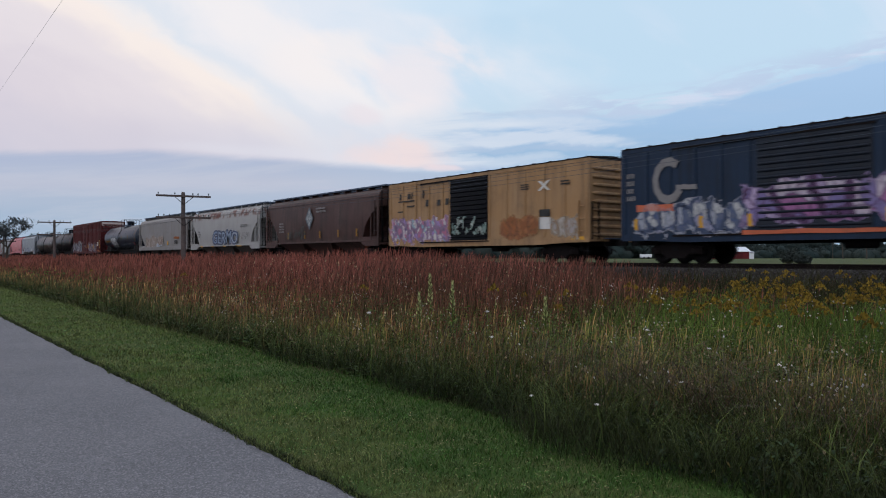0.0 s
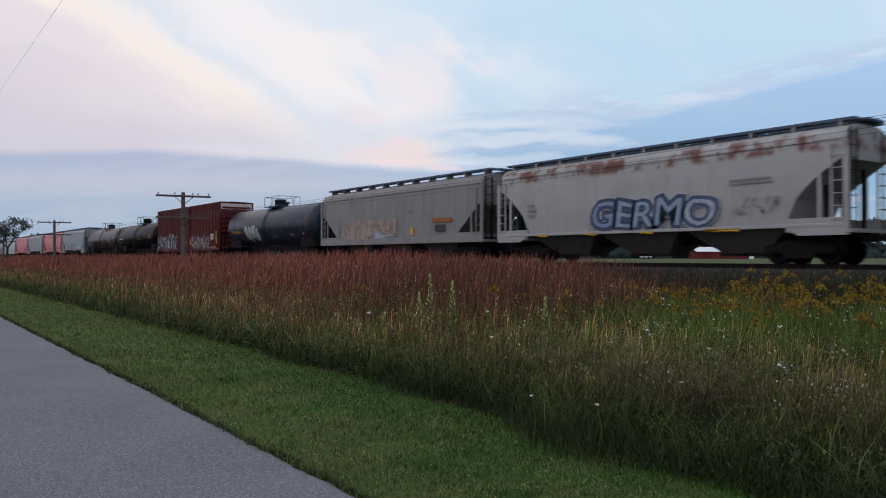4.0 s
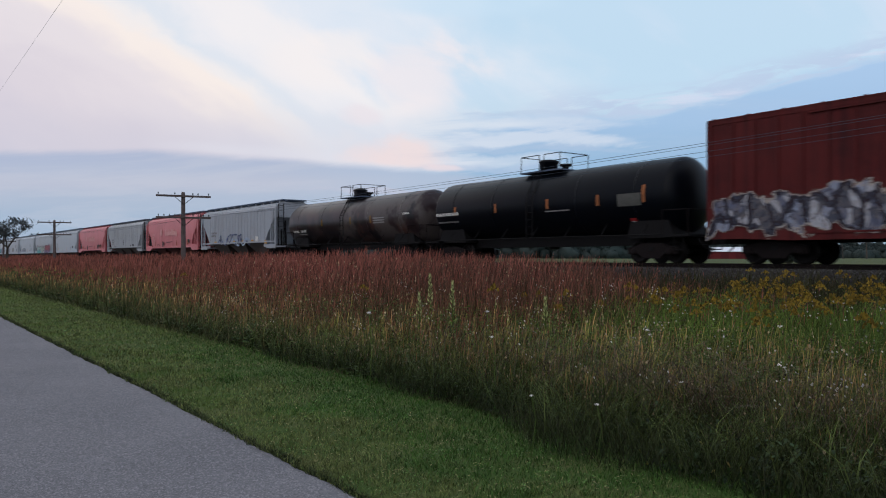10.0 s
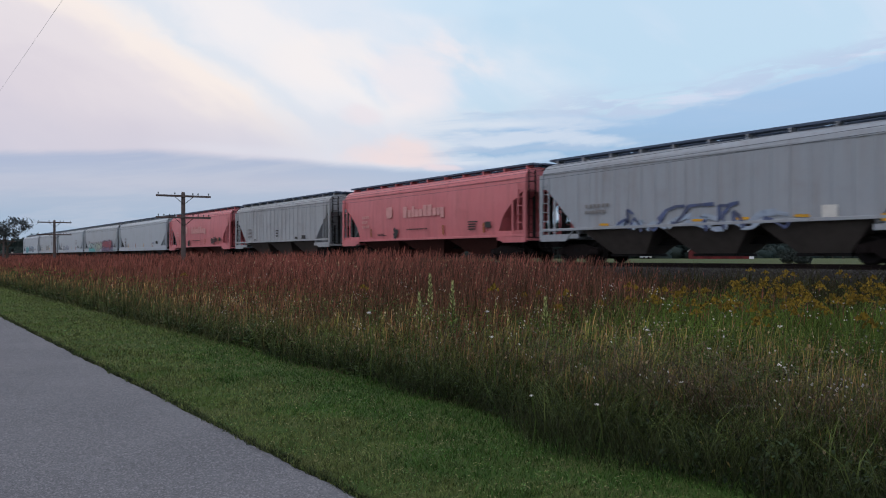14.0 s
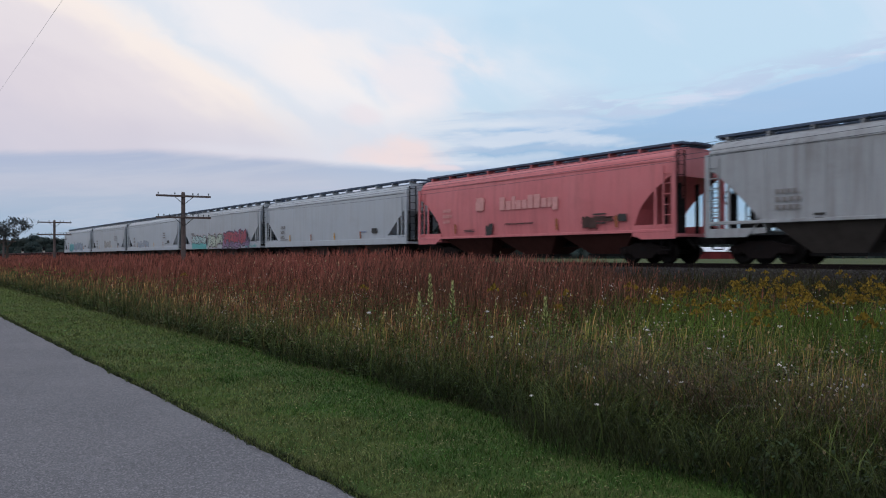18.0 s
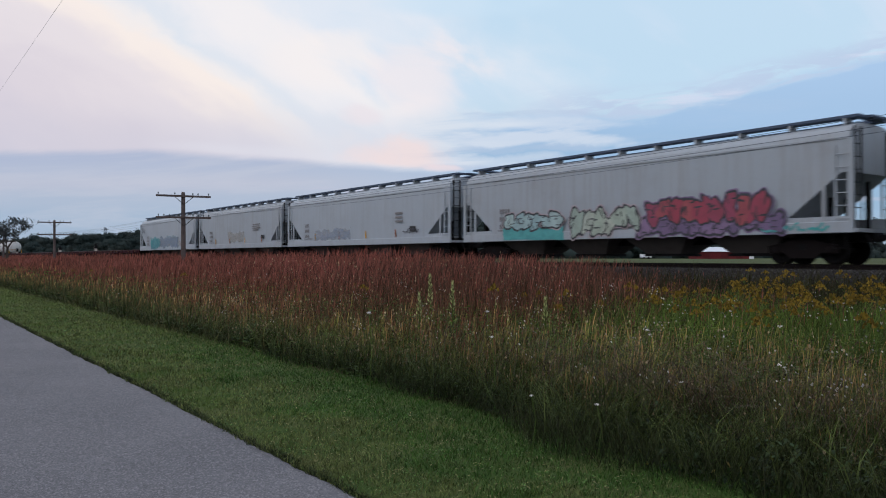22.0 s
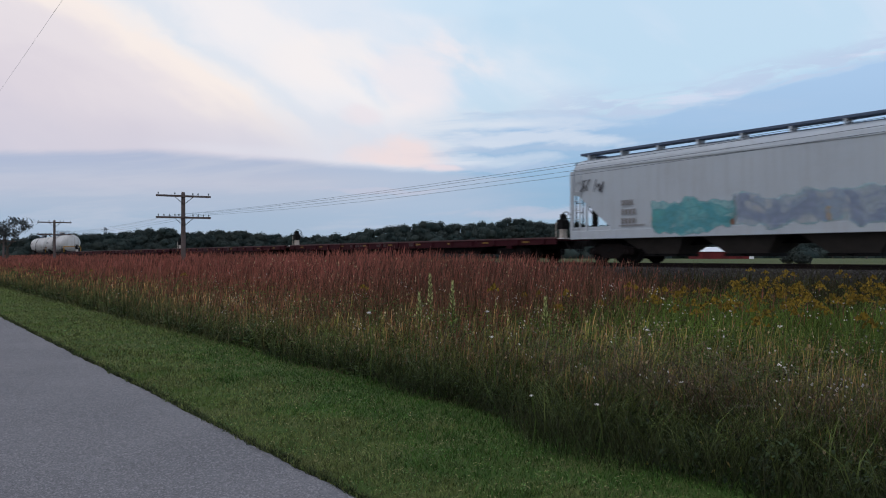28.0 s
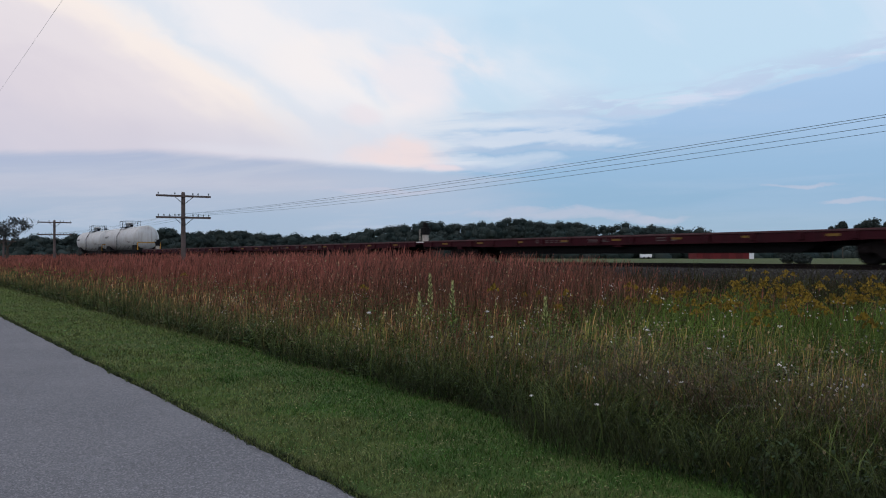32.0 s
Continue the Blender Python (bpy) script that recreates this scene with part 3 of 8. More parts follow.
def scribble(car, x0, x1, z0, z1, material, seed=3, strokes=14, thick=0.05, y=SIDE, name="graffiti"):
    """Loose line tag: jagged strokes."""
    rnd = random.Random(seed)
    bm = bmesh.new()
    for i in range(strokes):
        x = x0 + (x1 - x0) * (i + rnd.random()) / strokes
        z = rnd.uniform(z0, z0 + 0.6 * (z1 - z0))
        pts = [(x, z)]
        for k in range(4):
            x += rnd.uniform(-0.12, 0.45) * (x1 - x0) / strokes * 1.6
            z = min(z1, max(z0, z + rnd.uniform(-0.5, 0.6) * (z1 - z0)))
            pts.append((x, z))
        yy = y - 0.006 - 0.0004 * (i % 5)
        for (ax, az), (bx, bz) in zip(pts, pts[1:]):
            d = Vector((bx - ax, bz - az))
            if d.length < 0.01:
                continue
            nrm = Vector((-d.y, d.x)).normalized() * thick * rnd.uniform(0.6, 1.3)
            vs = [bm.verts.new((px, yy, pz)) for px, pz in ((ax - nrm.x, az - nrm.y), (bx - nrm.x, bz - nrm.y), (bx + nrm.x, bz + nrm.y), (ax + nrm.x, az + nrm.y))]
            bm.faces.new(vs)
    return tagged(part(name, bm, material, car), kind="stuff")


def blotch(car, x, z, rx, rz, material, seed=1, y=SIDE, name="paint_patch", count=5):
    rnd = random.Random(seed)
    bm = bmesh.new()
    for i in range(count):
        lump(bm, x + rnd.uniform(-0.5, 0.5) * rx, z + rnd.uniform(-0.4, 0.4) * rz, rx * rnd.uniform(0.4, 0.7), rz * rnd.uniform(0.4, 0.7), y - 0.004 - 0.0006 * i, rnd, 20, 0.35)
    return tagged(part(name, bm, material, car), kind="stuff")


def panel_patch(car, x0, x1, z0, z1, material, y=SIDE, name="paint_patch", rag=0.03, seed=5):
    rnd = random.Random(seed)
    bm = bmesh.new()
    pts = []
    for (ax, az), (bx, bz) in (((x0, z0), (x1, z0)), ((x1, z0), (x1, z1)), ((x1, z1), (x0, z1)), ((x0, z1), (x0, z0))):
        for k in range(5):
            t = k / 5
            pts.append((ax + (bx - ax) * t + rnd.uniform(-rag, rag), az + (bz - az) * t + rnd.uniform(-rag, rag)))
    plate(bm, pts, y - 0.006, y + 0.004)
    return part(name, bm, material, car)


def glyphs(text, bold):
    """Flat outline of a word in the built-in font, thickened by bold, as mesh data in the x-y plane."""
    cu = bpy.data.curves.new("sprayed_word", "FONT")
    cu.body, cu.size, cu.offset, cu.fill_mode, cu.resolution_u = text, 1.0, bold, "FRONT", 3
    ob = new("sprayed_word", cu)
    bpy.context.view_layer.update()
    me = bpy.data.meshes.new_from_object(ob.evaluated_get(bpy.context.evaluated_depsgraph_get()))
    bpy.data.objects.remove(ob)
    bpy.data.curves.remove(cu)
    return me


def sprayed_word(car, text, x0, x1, z0, z1, fill, outline, halo, y=SIDE):
    """A sprayed word: soft halo, dark outline, pale fill, each a thin coat over the last."""
    plainly = glyphs(text, 0.02)
    xs, ys = [v.co.x for v in plainly.vertices], [v.co.y for v in plainly.vertices]
    ox, oy, kx, ky = min(xs), min(ys), (x1 - x0) / (max(xs) - min(xs)), (z1 - z0) / (max(ys) - min(ys))
    out = []
    for bold, lift, mat, nm in ((0.118, 0.004, halo, "graffiti_halo"), (0.100, 0.008, outline, "graffiti_outline"), (0.004, 0.012, fill, "graffiti_fill")):
        me = glyphs(text, bold)
        for v in me.vertices:
            px, pz = (v.co.x - ox) * kx, (v.co.y - oy) * ky
            bump = 0.10 * math.sin(px * 2.1) + 0.05 * math.sin(px * 5.3 + 1)
            v.co = (x0 + px + 0.16 * pz, y - lift, z0 + pz * (1 + 0.6 * bump) + 0.3 * bump)
        me.materials.clear()
        me.materials.append(mat)
        out.append(tagged(part(nm, me, mat, car), kind="stuff"))
    return out


def bubbles(car, x0, x1, z0, z1, count, fill, outline, halo, seed, y=SIDE, name="graffiti"):
    """Interlocking throw-up forms that cannot be read: leaning lobes with dark rims, nicks and a soft halo."""
    rnd = random.Random(seed)
    step = (x1 - x0) / count
    lobes = []
    for i in range(count):
        cx, hh = x0 + step * (i + 0.5), (z1 - z0) * rnd.uniform(0.62, 1.0)
        lobes.append((cx + rnd.uniform(-0.12, 0.12) * step, z0 + hh / 2 + (z1 - z0 - hh) * rnd.random(), step * rnd.uniform(0.50, 0.70), hh / 2, rnd.uniform(-0.35, 0.45)))
    obs = []
    for grow, lift, mat, nm in ((0.12, 0.004, halo, name + "_halo"), (0.075, 0.008, outline, name + "_outline"), (0.0, 0.012, fill, name + "_fill")):
        bm = bmesh.new()
        for i, (cx, cz, rx, rz, sl) in enumerate(lobes):
            lump(bm, cx, cz, rx * 0.84 + grow, rz * 0.84 + grow, y - lift - 0.0005 * (i % 7), random.Random(seed * 31 + i), 30, 0.30, sl)
        obs.append(tagged(part(nm, bm, mat, car), kind="stuff"))
    bm = bmesh.new()
    for i, (cx, cz, rx, rz, sl) in enumerate(lobes):
        q = random.Random(seed * 17 + i)
        for k in range(4):
            wide = q.random() < 0.5
            lump(bm, cx + rx * q.uniform(-0.7, 0.7), cz + rz * q.uniform(-0.8, 0.8), rx * (q.uniform(0.25, 0.45) if wide else 0.09), rz * (0.06 if wide else q.uniform(0.2, 0.45)), y - 0.018 - 0.0004 * k, q, 12, 0.3, q.uniform(-0.9, 0.9))
    obs.append(tagged(part(name + "_nicks", bm, outline, car), kind="stuff"))
    return obs


def brake_wheel(car, x, y, z, material, r=0.28, axis="x"):
    bm = bmesh.new()
    n = 18
    pts = []
    for i in range(n):
        a = 2 * math.pi * i / n
        pts.append((x, y + r * math.cos(a), z + r * math.sin(a)) if axis == "x" else (x + r * math.cos(a), y, z + r * math.sin(a)))
    for i in range(n):
        rod(bm, pts[i], pts[(i + 1) % n], 0.022, 5)
    for i in range(0, n, 3):
        rod(bm, (x, y, z), pts[i], 0.016, 4)
    return part("brake_wheel", bm, material, car)


# ---- box cars


def box_car(name, label, half, body, roof_z, posts, door, door_mat, door_style, sill_drop=0.9, material_end=None, peak=0.16):
    car = car_base(name, label, "box car", half + 0.12, M["iron"], trucks=2.35)
    w = -SIDE
    zs = 1.02
    end_mat = material_end or body
    # side sheets, either side of the door
    for y0, y1 in ((-w + 0.05, -w + 0.10), (w - 0.10, w - 0.05)):
        part("side_sheet", bbox(-half, half, y0, y1, zs, roof_z), body, car)
    post = mesh_of("side_post", bbox(-0.055, 0.055, -0.025, 0.025, zs + 0.12, roof_z - 0.16, 0.012), body)
    d0, d1 = door
    for k in range(posts):
        x = -half + 0.12 + (2 * half - 0.24) * k / (posts - 1)
        for s in (-1, 1):
            if s < 0 and d0 - 0.05 < x < d1 + 0.05:
                continue
            p = part("side_post", post, None, car)
            p.location = (x, s * (w - 0.028), 0)
    for s in (-1, 1):
        y = s * (w - 0.05)
        part("top_chord", bbox(-half, half, min(y, y - s * 0.06) - 0.02, max(y, y - s * 0.06) + 0.02, roof_z - 0.16, roof_z + 0.02, 0.01), body, car)
        bm = bmesh.new()
        pts = [(-half, zs + 0.12), (-half, zs - 0.14), (-half + 1.2, zs - 0.14), (-half + 3.0, zs - 0.22), (half - 3.0, zs - 0.22), (half - 1.2, zs - 0.14), (half, zs - 0.14), (half, zs + 0.12)]
        plate(bm, pts, y - 0.035 if s < 0 else y - 0.05, y + 0.05 if s < 0 else y + 0.035)
        part("side_sill", bm, body, car)
    # corrugated ends
    for s in (-1, 1):
        bm = bmesh.new()
        box(bm, s * half - 0.03, s * half + 0.03, -w + 0.06, w - 0.06, zs - 0.1, roof_z)
        end = part("end_wall", bm, end_mat, car)
        rib = bmesh.new()
        prev = None
        for y, wd in ((-w + 0.22, 0.02), (-w + 0.40, 0.10), (w - 0.40, 0.10), (w - 0.22, 0.02)):
            cur = [rib.verts.new((0, y, -wd)), rib.verts.new((s * 0.085, y, -0.3 * wd)), rib.verts.new((s * 0.085, y, 0.3 * wd)), rib.verts.new((0, y, wd))]
            if prev:
                for i in range(3):
                    rib.faces.new((prev[i], cur[i], cur[i + 1], prev[i + 1]))
            prev = cur
        bmesh.ops.recalc_face_normals(rib, faces=rib.faces[:])
        rib_me = mesh_of("end_rib", rib, end_mat)
        n = 9
        for k in range(n):
            r = part("end_rib", rib_me, None, end)
            r.location = (s * half + s * 0.028, 0, zs + 0.18 + (roof_z - zs - 0.62) * k / (n - 1))
        for t in (-1, 1):
            part("corner_post", bbox(s * half - 0.07, s * half + 0.06, t * (w - 0.06) - 0.05, t * (w - 0.06) + 0.05, zs - 0.12, roof_z, 0.02), body, car)
        add_ladder(car, s * half + s * 0.10, -w + 0.12, 1.0, 2.6, M["iron"], face="end")
        part("end_platform", bbox(min(s * half, s * (half + 0.28)), max(s * half, s * (half + 0.28)), -0.7, 0.7, 1.02, 1.06), M["walkboard"], car)
    brake_wheel(car, half + 0.22, 0.55, 2.3, M["iron"])
    # roof with raised seams
    bm = bmesh.new()
    prism(bm, [(-w + 0.02, roof_z), (-w + 0.02, roof_z + 0.05), (0, roof_z + peak), (w - 0.02, roof_z + 0.05), (w - 0.02, roof_z), (0, roof_z - 0.02)], -half - 0.04, half + 0.04)
    roof_mat = M["rust_iron"] if door_style != "red" else body
    roof = part("roof", bm, roof_mat, car)
    bm = bmesh.new()
    prism(bm, [(-w + 0.04, roof_z + 0.04), (-w + 0.04, roof_z + 0.085), (0, roof_z + peak + 0.035), (w - 0.04, roof_z + 0.085), (w - 0.04, roof_z + 0.04)], -0.035, 0.035)
    seam = mesh_of("roof_seam", bm, roof_mat)
    n = 15
    for k in range(n):
        part("roof_seam", seam, None, roof).location = (-half + 0.2 + (2 * half - 0.4) * k / (n - 1), 0, 0)
    # floor and underframe
    part("floor_frame", bbox(-half + 0.05, half - 0.05, -w + 0.14, w - 0.14, 0.93, 1.03), M["iron"], car)
    bm = bmesh.new()
    revolve(bm, [(-0.55, 0.05), (-0.5, 0.2), (0.5, 0.2), (0.55, 0.05)], "x", 12, (1.2, -0.75, 0.72))
    part("air_tank", bm, M["iron"], car)
    # door
    zt, zb = roof_z - 0.22, zs + 0.08
    dr = part("door", bbox(d0, d1, -w + 0.0, -w + 0.05, zb, zt, 0.008), door_mat, car)
    if door_style == "ribbed":
        n = 13
        rib = bmesh.new()
        prism(rib, [(0, -0.055), (-0.05, -0.01), (-0.05, 0.02), (0, 0.05)], d0 + 0.08, d1 - 0.08)
        rib_me = mesh_of("door_rib", rib, door_mat)
        for k in range(n):
            r = part("door_rib", rib_me, None, dr)
            r.location = (0, -w, zb + 0.18 + (zt - zb - 0.36) * k / (n - 1))
    else:
        for k, z in enumerate((zb + 0.75, zb + 1.35, zb + 2.2, zb + 2.95, zb + 3.55)):
            part("door_rib", bbox(d0 + 0.05, d1 - 0.05, -w - 0.05, -w, z - 0.045, z + 0.045, 0.01), door_mat, dr)
        mid = (d0 + d1) / 2
        for x in (d0 + 0.06, mid - 0.02, d1 - 0.06):
            part("door_stile", bbox(x - 0.05, x + 0.05, -w - 0.04, -w, zb + 0.02, zt - 0.02, 0.008), door_mat, dr)
        bm = bmesh.new()
        for x in (mid - 0.35, mid + 0.35):
            rod(bm, (x, -w - 0.06, zb + 0.05), (x, -w - 0.06, zt - 0.4), 0.022, 6)
            box(bm, x - 0.14, x + 0.14, -w - 0.09, -w - 0.045, zb + 0.95, zb + 1.10)
        part("locking_bar", bm, M["rust_iron"], dr)
    for z in (zt + 0.02, zb - 0.06):
        part("door_rail", bbox(max(-half, d0 - (d1 - d0) * 0.9), d1 + 0.1, -w - 0.03, -w + 0.03, z - 0.03, z + 0.03), M["rust_iron"] if door_style == "ribbed" else body, car)
    add_ladder(car, half - 0.55, SIDE - 0.01, 1.1, 2.7, body)
    add_stirrup(car, half - 0.5, M["iron"])
    add_stirrup(car, -half + 0.1, M["iron"])
    return car


# ---- covered hoppers


def covered_hopper(name, label, half, body, style, bays=3, roof_z=4.50, sill_mat=None):
    """style: 'sill' (smooth sides on a deep side sill), 'round' (bowed sides), 'ribbed' (side posts)."""
    car = car_base(name, label, "covered hopper", half, M["iron"], trucks=1.95)
    w = -SIDE
    zs = {"sill": 1.32, "round": 1.27, "ribbed": 1.46}[style]
    ze = 3.98                       # where the side turns into the roof
    le = half - 0.22                # end wall
    # the end opening: where it begins, where its slope ends, its foot, its top, its curve
    xo, xp, zl, zt, bend = {"sill": (2.2, 0.45, 1.52, 2.9, 1.0), "round": (2.1, 0.35, 1.5, 3.35, 0.6), "ribbed": (2.35, 0.4, 1.25, 3.3, 0.85)}[style]
    xb = half - xo
    bow = {"sill": 0.02, "round": 0.07, "ribbed": 0.0}[style]

    def width(z):
        k = (z - zs) / (ze - zs)
        return w - 0.06 - bow + bow * math.sin(math.pi * min(1, max(0, k))) - (0.02 if k < 0 else 0)

    def under(x):
        k = (abs(x) - xb) / (xo - xp)
        if k <= 0:
            return zs
        return zl + (zt - zl) * min(1.0, k) ** bend

    stations = sorted({s * x for s in (-1, 1) for x in [0.0, xb, le] + [xb + 0.001 + (xo - xp) * k / 6 for k in range(7)]})
    bm = bmesh.new()
    rings = []
    for x in stations:
        zb = under(x)
        half_ring = []
        for k in range(9):
            z = zb + (ze - zb) * k / 8
            half_ring.append((width(z), z))
        for k in range(1, 6):
            a = math.pi / 2 * k / 5
            half_ring.append((0.55 + (width(ze) - 0.55) * math.cos(a), ze + (roof_z - ze) * math.sin(a)))
        ring = [(-y, z) for y, z in half_ring] + [(y, z) for y, z in reversed(half_ring)]
        rings.append([bm.verts.new((x, y, z)) for y, z in ring])
    m = len(rings[0])
    for a, b in zip(rings, rings[1:]):
        for i in range(m):
            f = bm.faces.new((a[i], a[(i + 1) % m], b[(i + 1) % m], b[i]))
            f.smooth = 8 < i < m - 10
    bm.faces.new(rings[0][::-1])
    bm.faces.new(rings[-1])
    bmesh.ops.recalc_face_normals(bm, faces=bm.faces[:])
    part("body", bm, body, car)
    # roof seam and eave rail
    for s in (-1, 1):
        part("eave_rail", bbox(-le, le, s * (width(ze) + 0.005) - 0.025, s * (width(ze) + 0.005) + 0.025, ze - 0.05, ze + 0.04, 0.01), body, car)
    # running boards on brackets, hatches between them
    board = mesh_of("running_board", bbox(-half + 0.15, half - 0.15, -0.24, 0.24, 0, 0.09), M["walkboard"])
    bracket = mesh_of("board_bracket", bbox(-0.035, 0.035, -0.24, 0.24, -0.26, 0.0), body)
    nb = 11
    lift = 0.16 if style == "sill" else 0.10
    for s in (-1, 1):
        b = part("running_board", board, None, car)
        b.location = (0, s * 0.80, roof_z + lift)
        for k in range(nb):
            q = part("board_bracket", bracket, None, car)
            q.location = (-half + 0.6 + (2 * half - 1.2) * k / (nb - 1), s * 0.80, roof_z + lift)
            q.rotation_euler = (0, 0, 0 if s < 0 else math.pi)
    for s in (-1, 1):
        part("end_board", bbox(s * (half - 0.2) - 0.25, s * (half - 0.2) + 0.25, -0.55, 0.55, roof_z + lift + 0.012, roof_z + lift + 0.082), M["walkboard"], car)
    # hatches use the dark board colour to paint in the shaded gap below the boards
    nh = 4 if style != "round" else 5
    for k in range(nh):
        c = -le + 2 * le * (k + 0.5) / nh
        part("roof_hatch", bbox(c - le / nh * 0.97, c + le / nh * 0.97, -0.42, 0.42, roof_z - 0.02, roof_z + (0.05 if style == "sill" else lift + 0.03), 0.02), M["walkboard"], car)
    # discharge bays
    for k in range(bays):
        c = -xb + 2 * xb * (k + 0.5) / bays
        hw = xb / bays
        bm = bmesh.new()
        top = [bm.verts.new(p) for p in ((c - hw * 0.97, -w + 0.14, zs), (c + hw * 0.97, -w + 0.14, zs), (c + hw * 0.97, w - 0.14, zs), (c - hw * 0.97, w - 0.14, zs))]
        low = [bm.verts.new(p) for p in ((c - hw * 0.42, -0.60, 0.38), (c + hw * 0.42, -0.60, 0.38), (c + hw * 0.42, 0.60, 0.38), (c - hw * 0.42, 0.60, 0.38))]
        for i in range(4):
            bm.faces.new((top[i], top[(i + 1) % 4], low[(i + 1) % 4], low[i]))
        bm.faces.new(low)
        bm.faces.new(top[::-1])
        bmesh.ops.recalc_face_normals(bm, faces=bm.faces[:])
        # red and grey cars: chute colour includes the shade below the body
        bay = part("discharge_bay", bm, {"faded_red_paint": M["chute_red"], "brown_paint": M["brown"]}.get(body.name, M["hopper_dark"]), car)
        bm = bmesh.new()
        box(bm, c - hw * 0.45, c + hw * 0.45, -0.70, 0.70, 0.27, 0.38)
        rod(bm, (c, -1.15, 0.34), (c, 1.15, 0.34), 0.03, 6)
        part("outlet_gate", bm, M["iron"], bay)
    # sides
    for s in (-1, 1):
        y = s * (w - 0.03)
        if style == "sill":
            part("side_sill", bbox(-half + 0.1, half - 0.1, y - 0.05, y + 0.05, 1.0, 1.36, 0.015), sill_mat or body, car)
        else:
            part("side_sill", bbox(-half + 0.1, half - 0.1, y - 0.04, y + 0.04, zs - 0.07, zs + 0.05, 0.015), sill_mat or body, car)
            for t in (-1, 1):
                bm = bmesh.new()
                plate(bm, [(t * (half - 0.1), 1.20), (t * (half - 0.1), 0.94), (t * (half - 1.7), 0.94), (t * (half - 2.1), zs - 0.09), (t * (half - 2.1), zs - 0.07), (t * (half - 1.9), 1.20)], y - 0.035, y + 0.035)
                part("end_gusset", bm, sill_mat or body, car)
        if style == "ribbed":
            post = mesh_of("side_post", bbox(-0.05, 0.05, -0.03, 0.03, zs + 0.03, ze - 0.03, 0.012), body)
            n = 19
            for k in range(n):
                p = part("side_post", post, None, car)
                x = -xb + 2 * xb * k / (n - 1)
                p.location = (x, s * (w - 0.065), 0)
        # end framing: corner posts, braces, grab rungs
        for t in (-1, 1):
            lo, hi = sorted((t * (xb - 0.05), t * (half - 0.12)))
            part("end_side_plate", bbox(lo, hi, y - s * 0.03 - 0.025, y - s * 0.03 + 0.025, 1.05, zl, 0.006), body, car)
            xe = t * (half - 0.16)
            part("corner_post", bbox(xe - 0.09, xe + 0.09, y - 0.05, y + 0.05, 1.0, ze - 0.05, 0.012), body, car)
            part("end_stay", bbox(t * (half - 1.0) - 0.05, t * (half - 1.0) + 0.05, y - 0.03, y + 0.03, 1.2, under(half - 1.0) + 0.05), body, car)
            bm = bmesh.new()
            for k in range(6):
                z = 1.45 + k * 0.4
                rod(bm, (t * (half - 0.2), y + s * 0.05, z), (t * (half - 0.62), y + s * 0.05, z), 0.017, 5)
            box(bm, t * (half - 0.62) - 0.03, t * (half - 0.62) + 0.03, y - 0.02, y + 0.02, 1.2, 3.75)
            part("ladder", bm, body, car)
    for t in (-1, 1):
        part("end_platform", bbox(min(t * half, t * (half - 2.0)), max(t * half, t * (half - 2.0)), -w + 0.08, w - 0.08, 1.02, 1.14), body, car)
        for yy in (-0.55, 0.55):
            bm = bmesh.new()
            xf, xr = half - 0.62, half - 1.3
            plate(bm, [(t * (xf + 0.06), 1.12), (t * (xf + 0.06), under(xf) - 0.02), (t * (xf - 0.06), under(xf - 0.06) - 0.02), (t * (xf - 0.06), 1.12)], yy - 0.05, yy + 0.05)
            plate(bm, [(t * (xr + 0.05), 1.12), (t * (xr + 0.05), under(xr) - 0.02), (t * (xr - 0.05), under(xr - 0.05) - 0.02), (t * (xr - 0.05), 1.12)], yy - 0.05, yy + 0.05)
            part("slope_stay", bm, M["iron"], car)
        for yy in (-1.1, 1.1):
            ob = part("end_ladder", ladder_mesh(3.2, 0.42, 8), None, car)
            ob.location = (t * (half - 0.16), yy - 0.21, 1.15)
            ob.rotation_euler = (0, 0, math.pi / 2)
        add_stirrup(car, t * (half - 0.55) - 0.2, M["iron"])
    brake_wheel(car, -half + 0.12, -0.2, 2.45, M["iron"])
    part("brake_stand", bbox(-half + 0.14, -half + 0.32, -0.32, -0.08, 1.14, 2.6, 0.02), M["iron"], car)
    bm = bmesh.new()
    revolve(bm, [(-0.5, 0.05), (-0.45, 0.2), (0.45, 0.2), (0.5, 0.05)], "x", 12, (-half + 1.35, -0.55, 1.36))
    part("air_tank", bm, M["iron"], car)
    return car


# ---- tank cars


